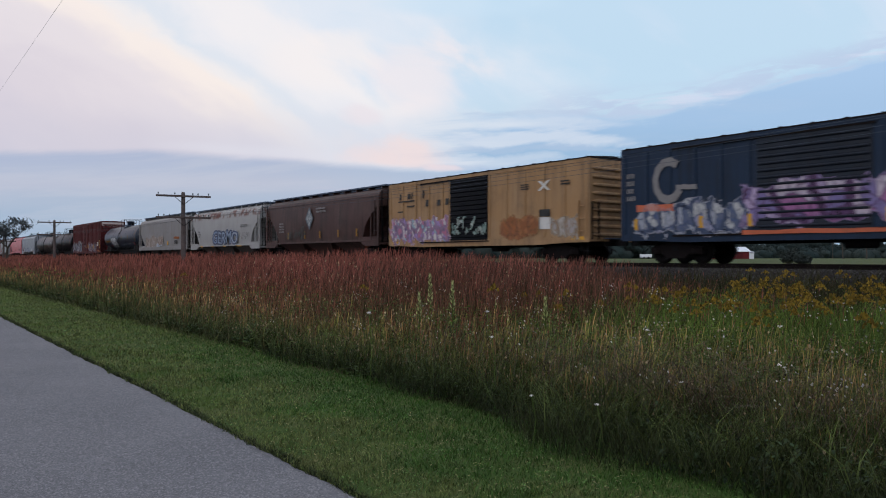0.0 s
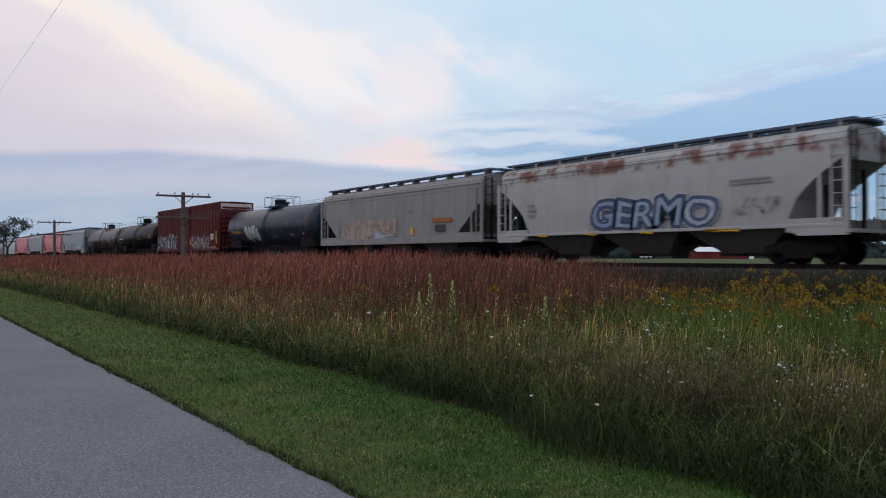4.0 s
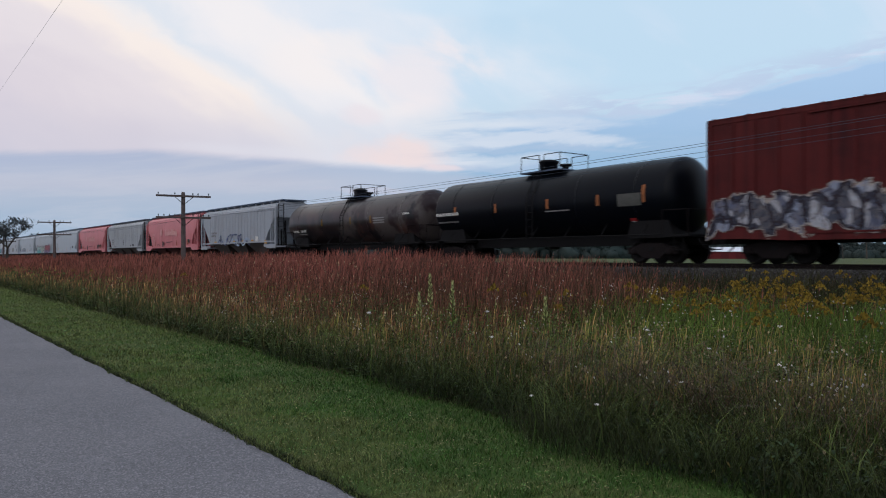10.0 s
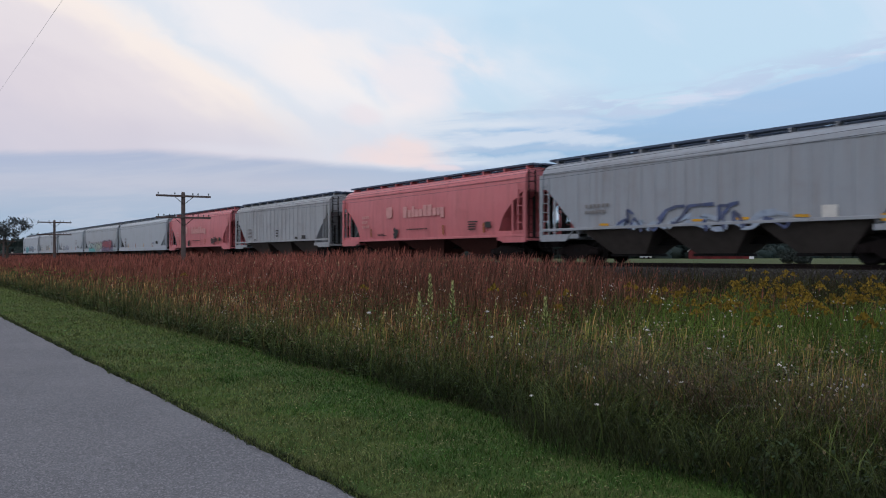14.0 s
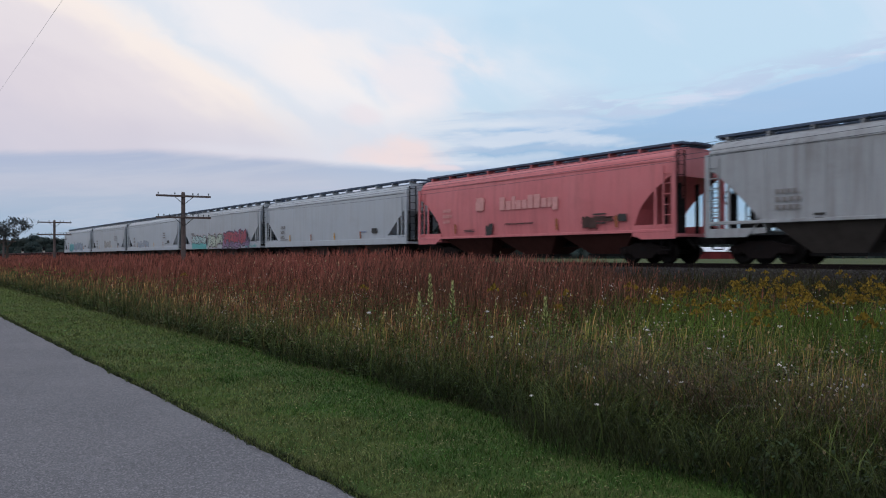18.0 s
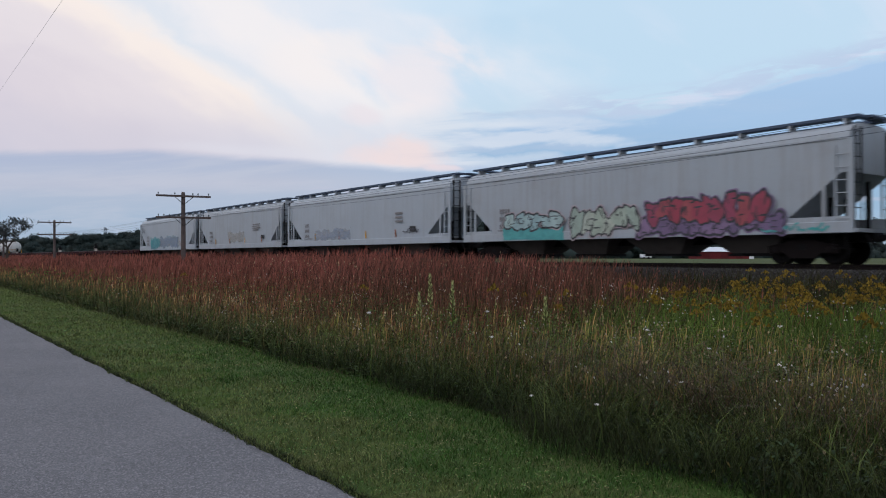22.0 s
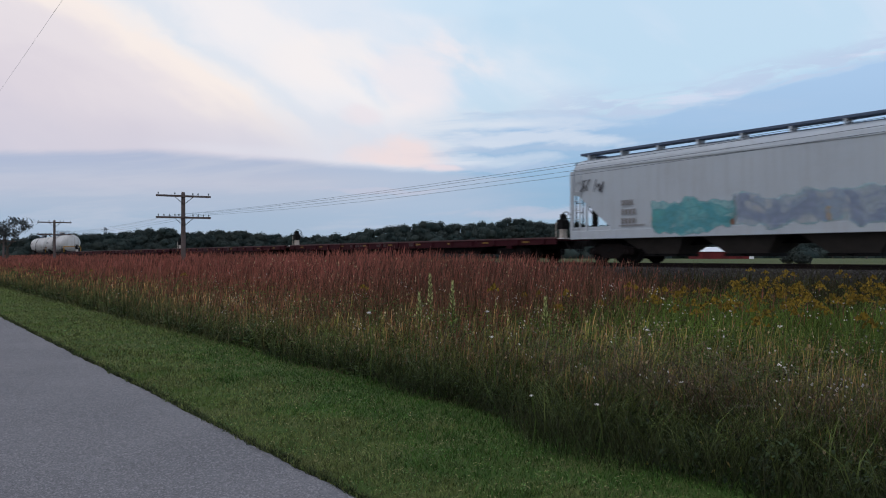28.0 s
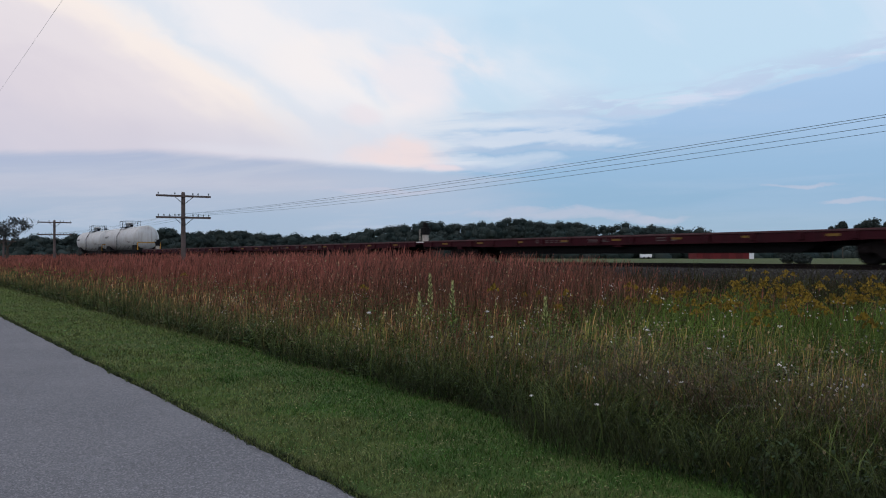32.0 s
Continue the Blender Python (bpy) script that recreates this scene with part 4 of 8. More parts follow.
def tank_car(name, label, half, body, radius=1.53, mid_z=2.70, straps=None, dome=True, inset=0.55):
    car = car_base(name, label, "tank car", half, M["iron"], trucks=2.0)
    le = half - inset
    bm = bmesh.new()
    prof = [(-le + 0.62 * (1 - math.cos(math.pi / 2 * k / 8)), max(0.02, radius * math.sin(math.pi / 2 * k / 8))) for k in range(9)]
    prof += [(-x, r) for x, r in reversed(prof)]
    revolve(bm, prof, "x", 40, (0, 0, mid_z))
    part("tank_shell", bm, body, car)
    for x in ([-le + 2.0, -le * 0.35, le * 0.35, le - 2.0] if straps is None else straps):
        bm = bmesh.new()
        revolve(bm, [(x - 0.03, radius - 0.01), (x - 0.03, radius + 0.008), (x + 0.03, radius + 0.008), (x + 0.03, radius - 0.01)], "x", 40, (0, 0, mid_z))
        part("shell_seam", bm, body, car)
    for s in (-1, 1):
        bm = bmesh.new()
        plate(bm, [(s * (half - 3.2), 1.0), (s * (half - 3.0), 1.75), (s * (half - 1.2), 1.75), (s * (half - 0.9), 1.0)], -1.15, 1.15)
        part("saddle", bm, M["iron"], car)
        part("end_platform", bbox(min(s * half, s * (half - 1.3)), max(s * half, s * (half - 1.3)), SIDE + 0.1, -SIDE - 0.1, 1.02, 1.10), M["iron"], car)
        bm = bmesh.new()
        pts = [(s * (half - 0.08), SIDE + 0.15, 1.1), (s * (half - 0.08), SIDE + 0.15, 2.05), (s * (half - 0.08), -SIDE - 0.15, 2.05), (s * (half - 0.08), -SIDE - 0.15, 1.1)]
        for a, b in zip(pts, pts[1:]):
            rod(bm, a, b, 0.022, 6)
        rod(bm, (s * (half - 1.25), SIDE + 0.15, 1.1), (s * (half - 1.25), SIDE + 0.15, 2.05), 0.02, 6)
        rod(bm, (s * (half - 0.08), SIDE + 0.15, 2.05), (s * (half - 1.25), SIDE + 0.15, 2.05), 0.02, 6)
        part("end_rail", bm, M["rust_iron"], car)
        add_stirrup(car, s * (half - 0.45) - 0.2, M["iron"])
    for s in (-1, 1):
        bm = bmesh.new()
        rod(bm, (-half + 1.2, s * 1.5, 1.12), (half - 1.2, s * 1.5, 1.12), 0.03, 6)
        for k in range(7):
            x = -half + 2.2 + (2 * half - 4.4) * k / 6
            rod(bm, (x, s * 1.5, 1.12), (x, s * 1.1, 1.62), 0.02, 5)
        part("side_rail", bm, M["iron"], car)
    part("sill_web", bbox(-half + 1.0, half - 1.0, -0.28, 0.28, 1.0, mid_z - radius + 0.12), M["iron"], car)
    # manway, valve boxes, platform with guard rails and side ladder
    top = mid_z + radius
    part("top_platform", bbox(-1.35, 1.35, -0.95, 0.95, top - 0.02, top + 0.04), M["walkboard"], car)
    bm = bmesh.new()
    revolve(bm, [(top - 0.05, 0.43), (top + 0.46, 0.43), (top + 0.48, 0.48), (top + 0.58, 0.48), (top + 0.64, 0.30)], "z", 18, (-0.35, 0, 0))
    part("manway", bm, body if dome else M["white_tank"], car)
    bm = bmesh.new()
    revolve(bm, [(top - 0.02, 0.16), (top + 0.22, 0.16), (top + 0.26, 0.30), (top + 0.34, 0.30)], "z", 14, (0.75, 0, 0))
    part("valve", bm, M["iron"], car)
    bm = bmesh.new()
    for y in (-0.92, 0.92):
        for x0, x1 in ((-1.3, -0.05), (0.25, 1.3)):
            pts = [(x0, y, top), (x0, y, top + 0.78), (x1, y, top + 0.78), (x1, y, top)]
            for a, b in zip(pts, pts[1:]):
                rod(bm, a, b, 0.02, 6)
    for x in (-1.3, 1.3):
        rod(bm, (x, -0.92, top + 0.78), (x, 0.92, top + 0.78), 0.02, 6)
    part("guard_rail", bm, M["iron"], car)
    bm = bmesh.new()
    for x in (-0.2, 0.2):
        rod(bm, (x, SIDE - 0.02, 1.05), (x, SIDE - 0.02, mid_z + 0.3), 0.022, 6)
        rod(bm, (x, SIDE - 0.02, mid_z + 0.3), (x, -0.95, top + 0.04), 0.022, 6)
    for k in range(7):
        z = 1.3 + k * 0.33
        y = SIDE - 0.02 if z < mid_z + 0.3 else SIDE - 0.02 + (z - mid_z - 0.3) / (top - mid_z - 0.26) * (-0.95 - SIDE)
        rod(bm, (-0.2, y, z), (0.2, y, z), 0.016, 5)
    part("ladder", bm, M["iron"], car)
    bm = bmesh.new()
    revolve(bm, [(0.62, 0.22), (mid_z - radius + 0.15, 0.22)], "z", 12, (0, 0, 0))
    part("bottom_outlet", bm, M["iron"], car)
    return car


def shell_mark(car, x0, x1, z0, z1, material, radius=1.53, mid_z=2.70, name="stencil", cells=0):
    """A mark on the curved near side of a tank."""
    bm = bmesh.new()
    spans = [(x0, x1)] if not cells else [(x0 + (x1 - x0) * k / cells, x0 + (x1 - x0) * (k + 0.65) / cells) for k in range(cells)]
    for a, b in spans:
        rows = []
        for k in range(5):
            z = z0 + (z1 - z0) * k / 4
            y = -math.sqrt(max(0.01, (radius + 0.009) ** 2 - (z - mid_z) ** 2))
            rows.append((bm.verts.new((a, y, z)), bm.verts.new((b, y, z))))
        for p, q in zip(rows, rows[1:]):
            bm.faces.new((p[0], p[1], q[1], q[0]))
    return tagged(part(name, bm, material, car), kind="stuff" if cells else "")


def shell_wrap(ob, radius=1.53, mid_z=2.70):
    """Lays a flat painted mesh on the near side of a tank, cut in narrow strips to follow the curve."""
    bm = bmesh.new()
    bm.from_mesh(ob.data)
    for k in range(70):
        bmesh.ops.bisect_plane(bm, geom=bm.verts[:] + bm.edges[:] + bm.faces[:], plane_co=(0, 0, 1.0 + 0.05 * k), plane_no=(0, 0, 1))
    bm.to_mesh(ob.data)
    bm.free()
    for v in ob.data.vertices:
        lift = SIDE - v.co.y
        v.co.y = -math.sqrt(max(0.01, (radius + 0.006 + lift) ** 2 - (v.co.z - mid_z) ** 2))
    return ob


# ---- flat cars


def flat_car(name, label, half, stand_end=1):
    car = car_base(name, label, "flat car", half, M["iron"], frame_z=(0.62, 0.98), trucks=3.2)
    w = 1.42
    part("deck", bbox(-half, half, -w + 0.02, w - 0.02, 0.98, 1.06), M["flat_red"], car)
    for s in (-1, 1):
        y = s * w
        bm = bmesh.new()
        pts = [(-half, 1.10), (-half, 0.82), (-half + 4.2, 0.78), (-half + 5.4, 0.74), (half - 5.4, 0.74), (half - 4.2, 0.78), (half, 0.82), (half, 1.10)]
        plate(bm, pts, y - 0.04, y + 0.04)
        part("side_sill", bm, M["flat_red"], car)
        part("deck_lip", bbox(-half, half, y - 0.07, y + 0.07, 1.06, 1.13, 0.01), M["deck_lip"], car)
    bm = bmesh.new()
    plate(bm, [(-half + 5.0, 0.98), (-half + 6.2, 0.40), (half - 6.2, 0.40), (half - 5.0, 0.98)], -0.95, 0.95)
    part("fishbelly_sill", bm, M["iron"], car)
    pocket = mesh_of("stake_pocket", bbox(-0.09, 0.09, -0.05, 0.05, 0.82, 1.06, 0.01), M["flat_red"])
    n = 16
    for k in range(n):
        p = part("stake_pocket", pocket, None, car)
        p.location = (-half + 0.8 + (2 * half - 1.6) * k / (n - 1), -w - 0.07, 0)
    tag = mesh_of("reflector", bbox(-0.22, 0.22, -0.005, 0.005, 0.91, 0.99), M["dull_yellow"])
    for k in range(9):
        p = part("reflector", tag, None, car)
        p.location = (-half + 2.0 + (2 * half - 4.0) * k / 8, -w - 0.045, 0)
    bars(car, -half + 9.0, 0.86, 2.2, 0.16, 2, M["flat_mark"], y=-w - 0.045, cells=7, seed=2)
    bars(car, -half + 12.2, 0.86, 1.4, 0.16, 3, M["flat_mark"], y=-w - 0.045, seed=4)
    bars(car, 2.0, 0.84, 1.0, 0.2, 2, M["flat_mark"], y=-w - 0.045, seed=5)
    xs = stand_end * (half - 1.0)
    part("stand_plate", bbox(xs - 0.5, xs + 0.5, -0.5, 0.5, 1.06, 1.13), M["white_mark"], car, "worn white steel plate")
    part("brake_stand", bbox(xs - 0.12, xs + 0.12, -0.16, 0.16, 1.12, 1.62, 0.03), M["worn_white"], car)
    part("stand_head", bbox(xs - 0.10, xs + 0.10, -0.14, 0.14, 1.6, 2.25, 0.03), M["iron"], car)
    bm = bmesh.new()
    for y in (-0.22, 0.22):
        rod(bm, (xs - 0.25, y, 1.1), (xs - 0.25, y, 1.85), 0.022, 6)
    rod(bm, (xs - 0.25, -0.22, 1.85), (xs - 0.25, 0.22, 1.85), 0.022, 6)
    part("grab_rail", bm, M["worn_white"], car)
    brake_wheel(car, xs + stand_end * 0.2, 0, 2.05, M["iron"], 0.3)
    part("gear_box", bbox(xs - 0.2, xs + 0.2, -0.22, 0.22, 1.55, 2.0, 0.04), M["iron"], car)
    for x in (-half + 3.2, 0, half - 3.2):
        part("cross_bearer", bbox(x - 0.2, x + 0.2, -w, w, 0.66, 0.95), M["flat_red"], car)
    part("train_line", bbox(-half + 6, half - 6, -0.6, -0.5, 0.45, 0.55), M["iron"], car)
    return car

# ---- the consist, from the front; places are the centres of the cars at the clip's start
CARS = []


def place(car, centre):
    CARS.append((car, centre))
    return car


def from_u(u):
    return 17.73 - 49840.0 * u


def span(u_front, u_rear, gap=0.0):
    a, b = from_u(u_front), from_u(u_rear)
    return (a + b) / 2, (a - b) / 2 - gap / 2


# sprayed colours
C_VIOLET = [(0.34, 0.18, 0.42), (0.48, 0.38, 0.56), (0.22, 0.18, 0.38), (0.56, 0.48, 0.56), (0.40, 0.16, 0.34)]
C_PASTEL = [(0.60, 0.30, 0.46), (0.22, 0.50, 0.60), (0.66, 0.60, 0.64), (0.50, 0.16, 0.28), (0.14, 0.10, 0.20), (0.64, 0.62, 0.60), (0.34, 0.24, 0.54), (0.30, 0.56, 0.62)]
C_ICE = [(0.46, 0.50, 0.56), (0.10, 0.17, 0.34), (0.54, 0.56, 0.58), (0.20, 0.28, 0.42)]
C_STEEL = [(0.10, 0.115, 0.18), (0.24, 0.27, 0.36), (0.05, 0.055, 0.08), (0.40, 0.41, 0.46)]
C_TAN = [(0.36, 0.27, 0.22), (0.30, 0.21, 0.17), (0.42, 0.36, 0.32), (0.26, 0.19, 0.16)]
C_FADEBLUE = [(0.32, 0.37, 0.45), (0.38, 0.43, 0.49), (0.26, 0.33, 0.43), (0.44, 0.45, 0.47)]
C_TEAL = [(0.06, 0.34, 0.34), (0.12, 0.38, 0.40), (0.24, 0.44, 0.46)]
C_WHITE = [(0.58, 0.59, 0.60), (0.50, 0.51, 0.54), (0.62, 0.62, 0.60)]
K_DARK, K_CREAM, K_WHITE, K_PLUM, K_NAVY, K_PINK, K_VIOLET, K_TAN = (0.03, 0.03, 0.045), (0.40, 0.35, 0.31), (0.52, 0.52, 0.52), (0.10, 0.05, 0.12), (0.05, 0.07, 0.18), (0.52, 0.36, 0.42), (0.26, 0.20, 0.34), (0.34, 0.26, 0.22)
G_CREAM = spray("cream_spray", [(0.42, 0.37, 0.33), (0.34, 0.28, 0.24)])
G_TEAL = spray("teal_spray", [(0.05, 0.34, 0.33), (0.10, 0.38, 0.38)])
G_MINT = spray("mint_spray", [(0.26, 0.36, 0.32), (0.18, 0.28, 0.26), (0.40, 0.44, 0.40)])
G_BLUE = spray("blue_spray", [(0.10, 0.14, 0.34), (0.14, 0.20, 0.40)])
G_DKBLUE = spray("dark_blue_spray", [(0.045, 0.07, 0.17), (0.08, 0.11, 0.24), (0.06, 0.07, 0.12)])
G_FADEBLUE = spray("faded_blue_spray", [(0.30, 0.36, 0.46), (0.36, 0.42, 0.50), (0.24, 0.32, 0.44)])
G_PALEBLUE = spray("pale_blue_fill", [(0.16, 0.23, 0.36), (0.30, 0.37, 0.45), (0.12, 0.19, 0.32), (0.36, 0.41, 0.47)])
G_NAVYLINE = spray("navy_outline", [(0.030, 0.045, 0.10), (0.045, 0.065, 0.14)])
G_SOFTWHITE = spray("chalky_halo", [(0.46, 0.46, 0.46), (0.42, 0.42, 0.43)])
G_CHALK = spray("chalk_white_fill", [(0.42, 0.43, 0.44), (0.36, 0.37, 0.39)])
G_SLATE = spray("slate_outline", [(0.040, 0.046, 0.058), (0.060, 0.066, 0.080)])
G_SEAFOAM = spray("seafoam_fill", [(0.36, 0.50, 0.50), (0.42, 0.54, 0.52), (0.30, 0.45, 0.47)])
G_MINTFILL = spray("mint_fill", [(0.40, 0.47, 0.38), (0.34, 0.43, 0.37), (0.46, 0.50, 0.42)])
G_BLACKLINE = spray("black_outline", [(0.030, 0.034, 0.040), (0.045, 0.048, 0.055)])
G_PINKHALO = spray("pink_halo", [(0.46, 0.36, 0.38), (0.44, 0.38, 0.38)])
G_CRIMSON = spray("crimson_fill", [(0.34, 0.050, 0.080), (0.30, 0.06, 0.11), (0.37, 0.08, 0.09)])
G_PURPLE = spray("purple_fill", [(0.20, 0.13, 0.24), (0.26, 0.17, 0.29), (0.16, 0.11, 0.21)])
G_DARK = spray("black_spray", [(0.03, 0.03, 0.045), (0.05, 0.05, 0.06)])
G_ORANGE = spray("orange_spray", [(0.55, 0.16, 0.04), (0.50, 0.10, 0.05)])

# dark blue box car
c, h = span(0.0004535, 0.0007645)
car = place(box_car("box_car", "dark navy steel box car covered with violet and white graffiti", h, M["navy"], 4.52, 15, (-1.9, 1.9), M["door_navy"], "ribbed"), c)
bm = bmesh.new()
for a0 in range(9):
    a, b = radians(50 + a0 * 31), radians(50 + (a0 + 1) * 31)
    for r0, r1 in ((0.50, 0.78),):
        vs = [bm.verts.new((-h + 2.25 + r * math.cos(t) * 0.95, SIDE - 0.007, 3.15 + r * math.sin(t) * 1.15)) for r, t in ((r0, a), (r1, a), (r1, b), (r0, b))]
        bm.faces.new(vs)
part("emblem_ring", bm, M["grey_mark"], car, "faded white ring of the old emblem")
panel_patch(car, -h + 2.6, -h + 3.5, 2.75, 2.95, M["grey_mark"], name="emblem_bar")
graffiti(car, -h + 0.7, -h + 5.6, 1.0, 2.2, 8, [(0.46, 0.46, 0.48), (0.36, 0.38, 0.44), (0.08, 0.11, 0.20), (0.50, 0.50, 0.50), (0.30, 0.30, 0.42)], (0.06, 0.08, 0.14), (0.36, 0.37, 0.42), 11)
panel_patch(car, -h + 0.75, -h + 2.5, 2.0, 2.28, G_ORANGE, name="paint_band")
graffiti(car, -2.4, 3.2, 1.15, 2.75, 5, C_VIOLET, K_PLUM, K_VIOLET, 12, y=SIDE - 0.002)
graffiti(car, 2.9, h - 0.3, 1.1, 2.6, 4, C_ICE, K_NAVY, K_WHITE, 13)
panel_patch(car, -2.4, 3.2, 1.0, 1.16, G_ORANGE, name="paint_band", y=SIDE - 0.03)
for x in (-h + 0.65, -h + 3.6, -2.2, 2.3):
    panel_patch(car, x, x + 0.16, 1.3, 1.75, M["yellow_mark"], name="reflector", y=SIDE - 0.016)
bars(car, -h + 0.25, 2.4, 0.5, 1.2, 4, M["grey_mark"], cells=3, seed=9)

# ochre box car with a black door
c, h = span(0.000801, 0.0011155)
car = place(box_car("box_car", "ochre yellow ribbed box car with a black sliding door", h, M["yellow"], 4.47, 13, (-1.9, 1.15), M["black"], "ribbed"), c)
for i, (x, z, w, hh) in enumerate(((-6.75, 3.52, 0.14, 0.34), (-5.95, 3.52, 0.26, 0.32), (-5.55, 3.52, 0.10, 0.36), (-4.45, 3.5, 0.12, 0.44), (-6.9, 3.38, 1.65, 0.07),
                                  (-6.0, 3.08, 0.75, 0.07), (-4.15, 3.03, 0.26, 0.36), (-3.1, 3.02, 0.30, 0.31), (-2.35, 3.02, 0.30, 0.33), (-6.95, 2.80, 0.55, 0.07))):
    bm = bmesh.new()
    plate(bm, [(x, z), (x + w, z), (x + w + 0.06, z + hh), (x + 0.06, z + hh)], SIDE - 0.006, SIDE + 0.002)
    if hh > 0.3:
        part("emblem_stroke", bm, M["black_mark"], car)
    else:
        part("emblem_line", bm, M["black_mark"], car)
graffiti(car, -h + 0.2, -2.0, 0.98, 2.35, 13, C_PASTEL, (0.27, 0.19, 0.30), (0.50, 0.34, 0.42), 21, crisp=0.9)
scribble(car, -1.8, 1.0, 1.4, 2.3, G_MINT, 22, 12, 0.05, y=SIDE - 0.052)
graffiti(car, 2.0, 4.7, 1.12, 2.1, 5, [(0.34, 0.12, 0.045), (0.28, 0.10, 0.04), (0.40, 0.17, 0.07)], (0.26, 0.10, 0.05), (0.36, 0.18, 0.08), 27, name="rust_patch", crisp=0.85)
panel_patch(car, 4.85, 5.55, 1.5, 2.05, M["white_mark"], name="decal", rag=0.01)
panel_patch(car, 4.85, 5.55, 2.07, 2.4, M["black_mark"], name="decal", rag=0.01)
bm = bmesh.new()
for s in (-1, 1):
    plate(bm, [(4.75, 3.48 - s * 0.22), (4.95, 3.48 - s * 0.22), (5.55, 3.48 + s * 0.22), (5.35, 3.48 + s * 0.22)], SIDE - 0.006 - 0.002 * s, SIDE)
part("emblem_cross", bm, M["white_mark"], car, "white crossed emblem")
bars(car, 3.6, 3.35, 0.55, 0.3, 3, M["black_mark"], seed=23)
bars(car, 6.2, 3.4, 0.6, 0.25, 2, M["black_mark"], seed=24)
bars(car, -7.2, 2.1, 0.7, 0.35, 2, M["grey_mark"], cells=4, seed=25)
graffiti(car, h - 2.3, h - 0.7, 1.1, 2.0, 3, C_WHITE, (0.30, 0.26, 0.22), (0.44, 0.38, 0.30), 26, crisp=0.55)
for x in (-h + 0.3, h - 1.0):
    panel_patch(car, x, x + 0.75, 0.98, 1.14, M["yellow_mark"], name="reflector", y=SIDE + 0.01)

# brown hopper
M["dull_tag"] = plain("weathered_grey_spray", (0.085, 0.085, 0.078), 0.7, 0, 0.4)
M["pale_check"] = plain("chalky_check", (0.36, 0.38, 0.38), 0.6, 0, 0.4)
c, h = span(0.0011285, 0.0014855, 1.0)
car = place(covered_hopper("covered_hopper", "dark brown covered hopper car, dusty and rust-streaked", h, M["brown"], "round", 3), c)
bm = bmesh.new()
ex, ez = -0.9, 2.95
plate(bm, [(ex - 0.60, ez), (ex, ez - 0.80), (ex + 0.60, ez), (ex, ez + 0.80)], SIDE - 0.012, SIDE)
part("emblem", bm, plain("slate_emblem", (0.13, 0.155, 0.18), 0.6, 0, 0.3), car, "slate-grey diamond emblem")
bm = bmesh.new()
for i in (-1, 0, 1):
    for j in (-1, 0, 1):
        px, pz = ex + (i - j) * 0.15, ez + (i + j) * 0.20
        s = 0.6 if (i + j) % 2 else 0.98
        plate(bm, [(px - 0.13 * s, pz), (px, pz - 0.175 * s), (px + 0.13 * s, pz), (px, pz + 0.175 * s)], SIDE - 0.017, SIDE - 0.008)
part("emblem_check", bm, M["pale_check"], car)
bars(car, 0.15, 3.25, 1.9, 0.42, 2, M["grey_mark"], cells=10, seed=31, y=SIDE - 0.006)
scribble(car, -4.9, -1.6, 1.5, 2.4, M["dull_tag"], 33, 10, 0.05)
for x in (-4.4, -1.7, 0.6, 3.2, 5.6):
    panel_patch(car, x, x + 0.16, 1.55, 2.05, M["ochre_mark"], name="reflector")
bars(car, -5.9, 2.0, 0.9, 0.8, 4, M["grey_mark"], cells=4, seed=35)

# rust-stained white hopper
c, h = span(0.0014885, 0.0018457, 1.0)
car = place(covered_hopper("covered_hopper", "off-white rust-edged covered hopper car with blue graffiti", h, M["rustwhite"], "round", 3), c)
sprayed_word(car, "GERMO", -2.3, 3.6, 1.42, 2.50, G_PALEBLUE, G_NAVYLINE, G_SOFTWHITE)
scribble(car, 4.2, 6.0, 1.75, 2.3, M["grey_mark"], 42, 10, 0.03)
bars(car, -6.2, 2.0, 0.7, 0.7, 3, M["grey_mark"], cells=4, seed=43)
for k in range(4):
    panel_patch(car, -5.5 + k * 2.9, -4.9 + k * 2.9, 1.15, 1.24, M["yellow_mark"], name="reflector", y=SIDE - 0.012)
panel_patch(car, 3.2, 4.6, 1.15, 1.24, M["yellow_mark"], name="reflector", y=SIDE - 0.012)
bars(car, 4.2, 2.75, 1.9, 0.25, 2, M["grey_mark"], seed=44)

# taupe hopper with faded graffiti
c, h = span(0.0018467, 0.0022150, 0.9)
car = place(covered_hopper("covered_hopper", "taupe grey covered hopper car with faded tan graffiti", h, M["taupe"], "sill", 3), c)
graffiti(car, -5.6, 0.6, 1.38, 2.40, 6, C_TAN, K_TAN, K_CREAM, 51, crisp=0.8)
scribble(car, -5.6, 0.6, 1.4, 2.4, G_CREAM, 52, 16, 0.03, y=SIDE - 0.008)
bars(car, -6.3, 1.6, 0.7, 0.95, 3, M["grey_mark"], cells=3, seed=53)
panel_patch(car, 4.6, 5.5, 1.62, 2.0, M["black_mark"], name="data_panel", rag=0.01)
panel_patch(car, 4.4, 6.1, 2.1, 2.35, M["rustpatch"], name="rust_patch")
panel_patch(car, 2.2, 2.5, 1.5, 1.9, M["yellow_mark"], name="reflector")
panel_patch(car, -0.9, -0.6, 1.5, 1.9, M["rustpatch"], name="reflector")
blotch(car, -1.0, 1.6, 1.2, 0.25, G_FADEBLUE, 54)
bars(car, 1.8, 2.75, 0.9, 0.15, 1, M["grey_mark"], cells=2, seed=55)

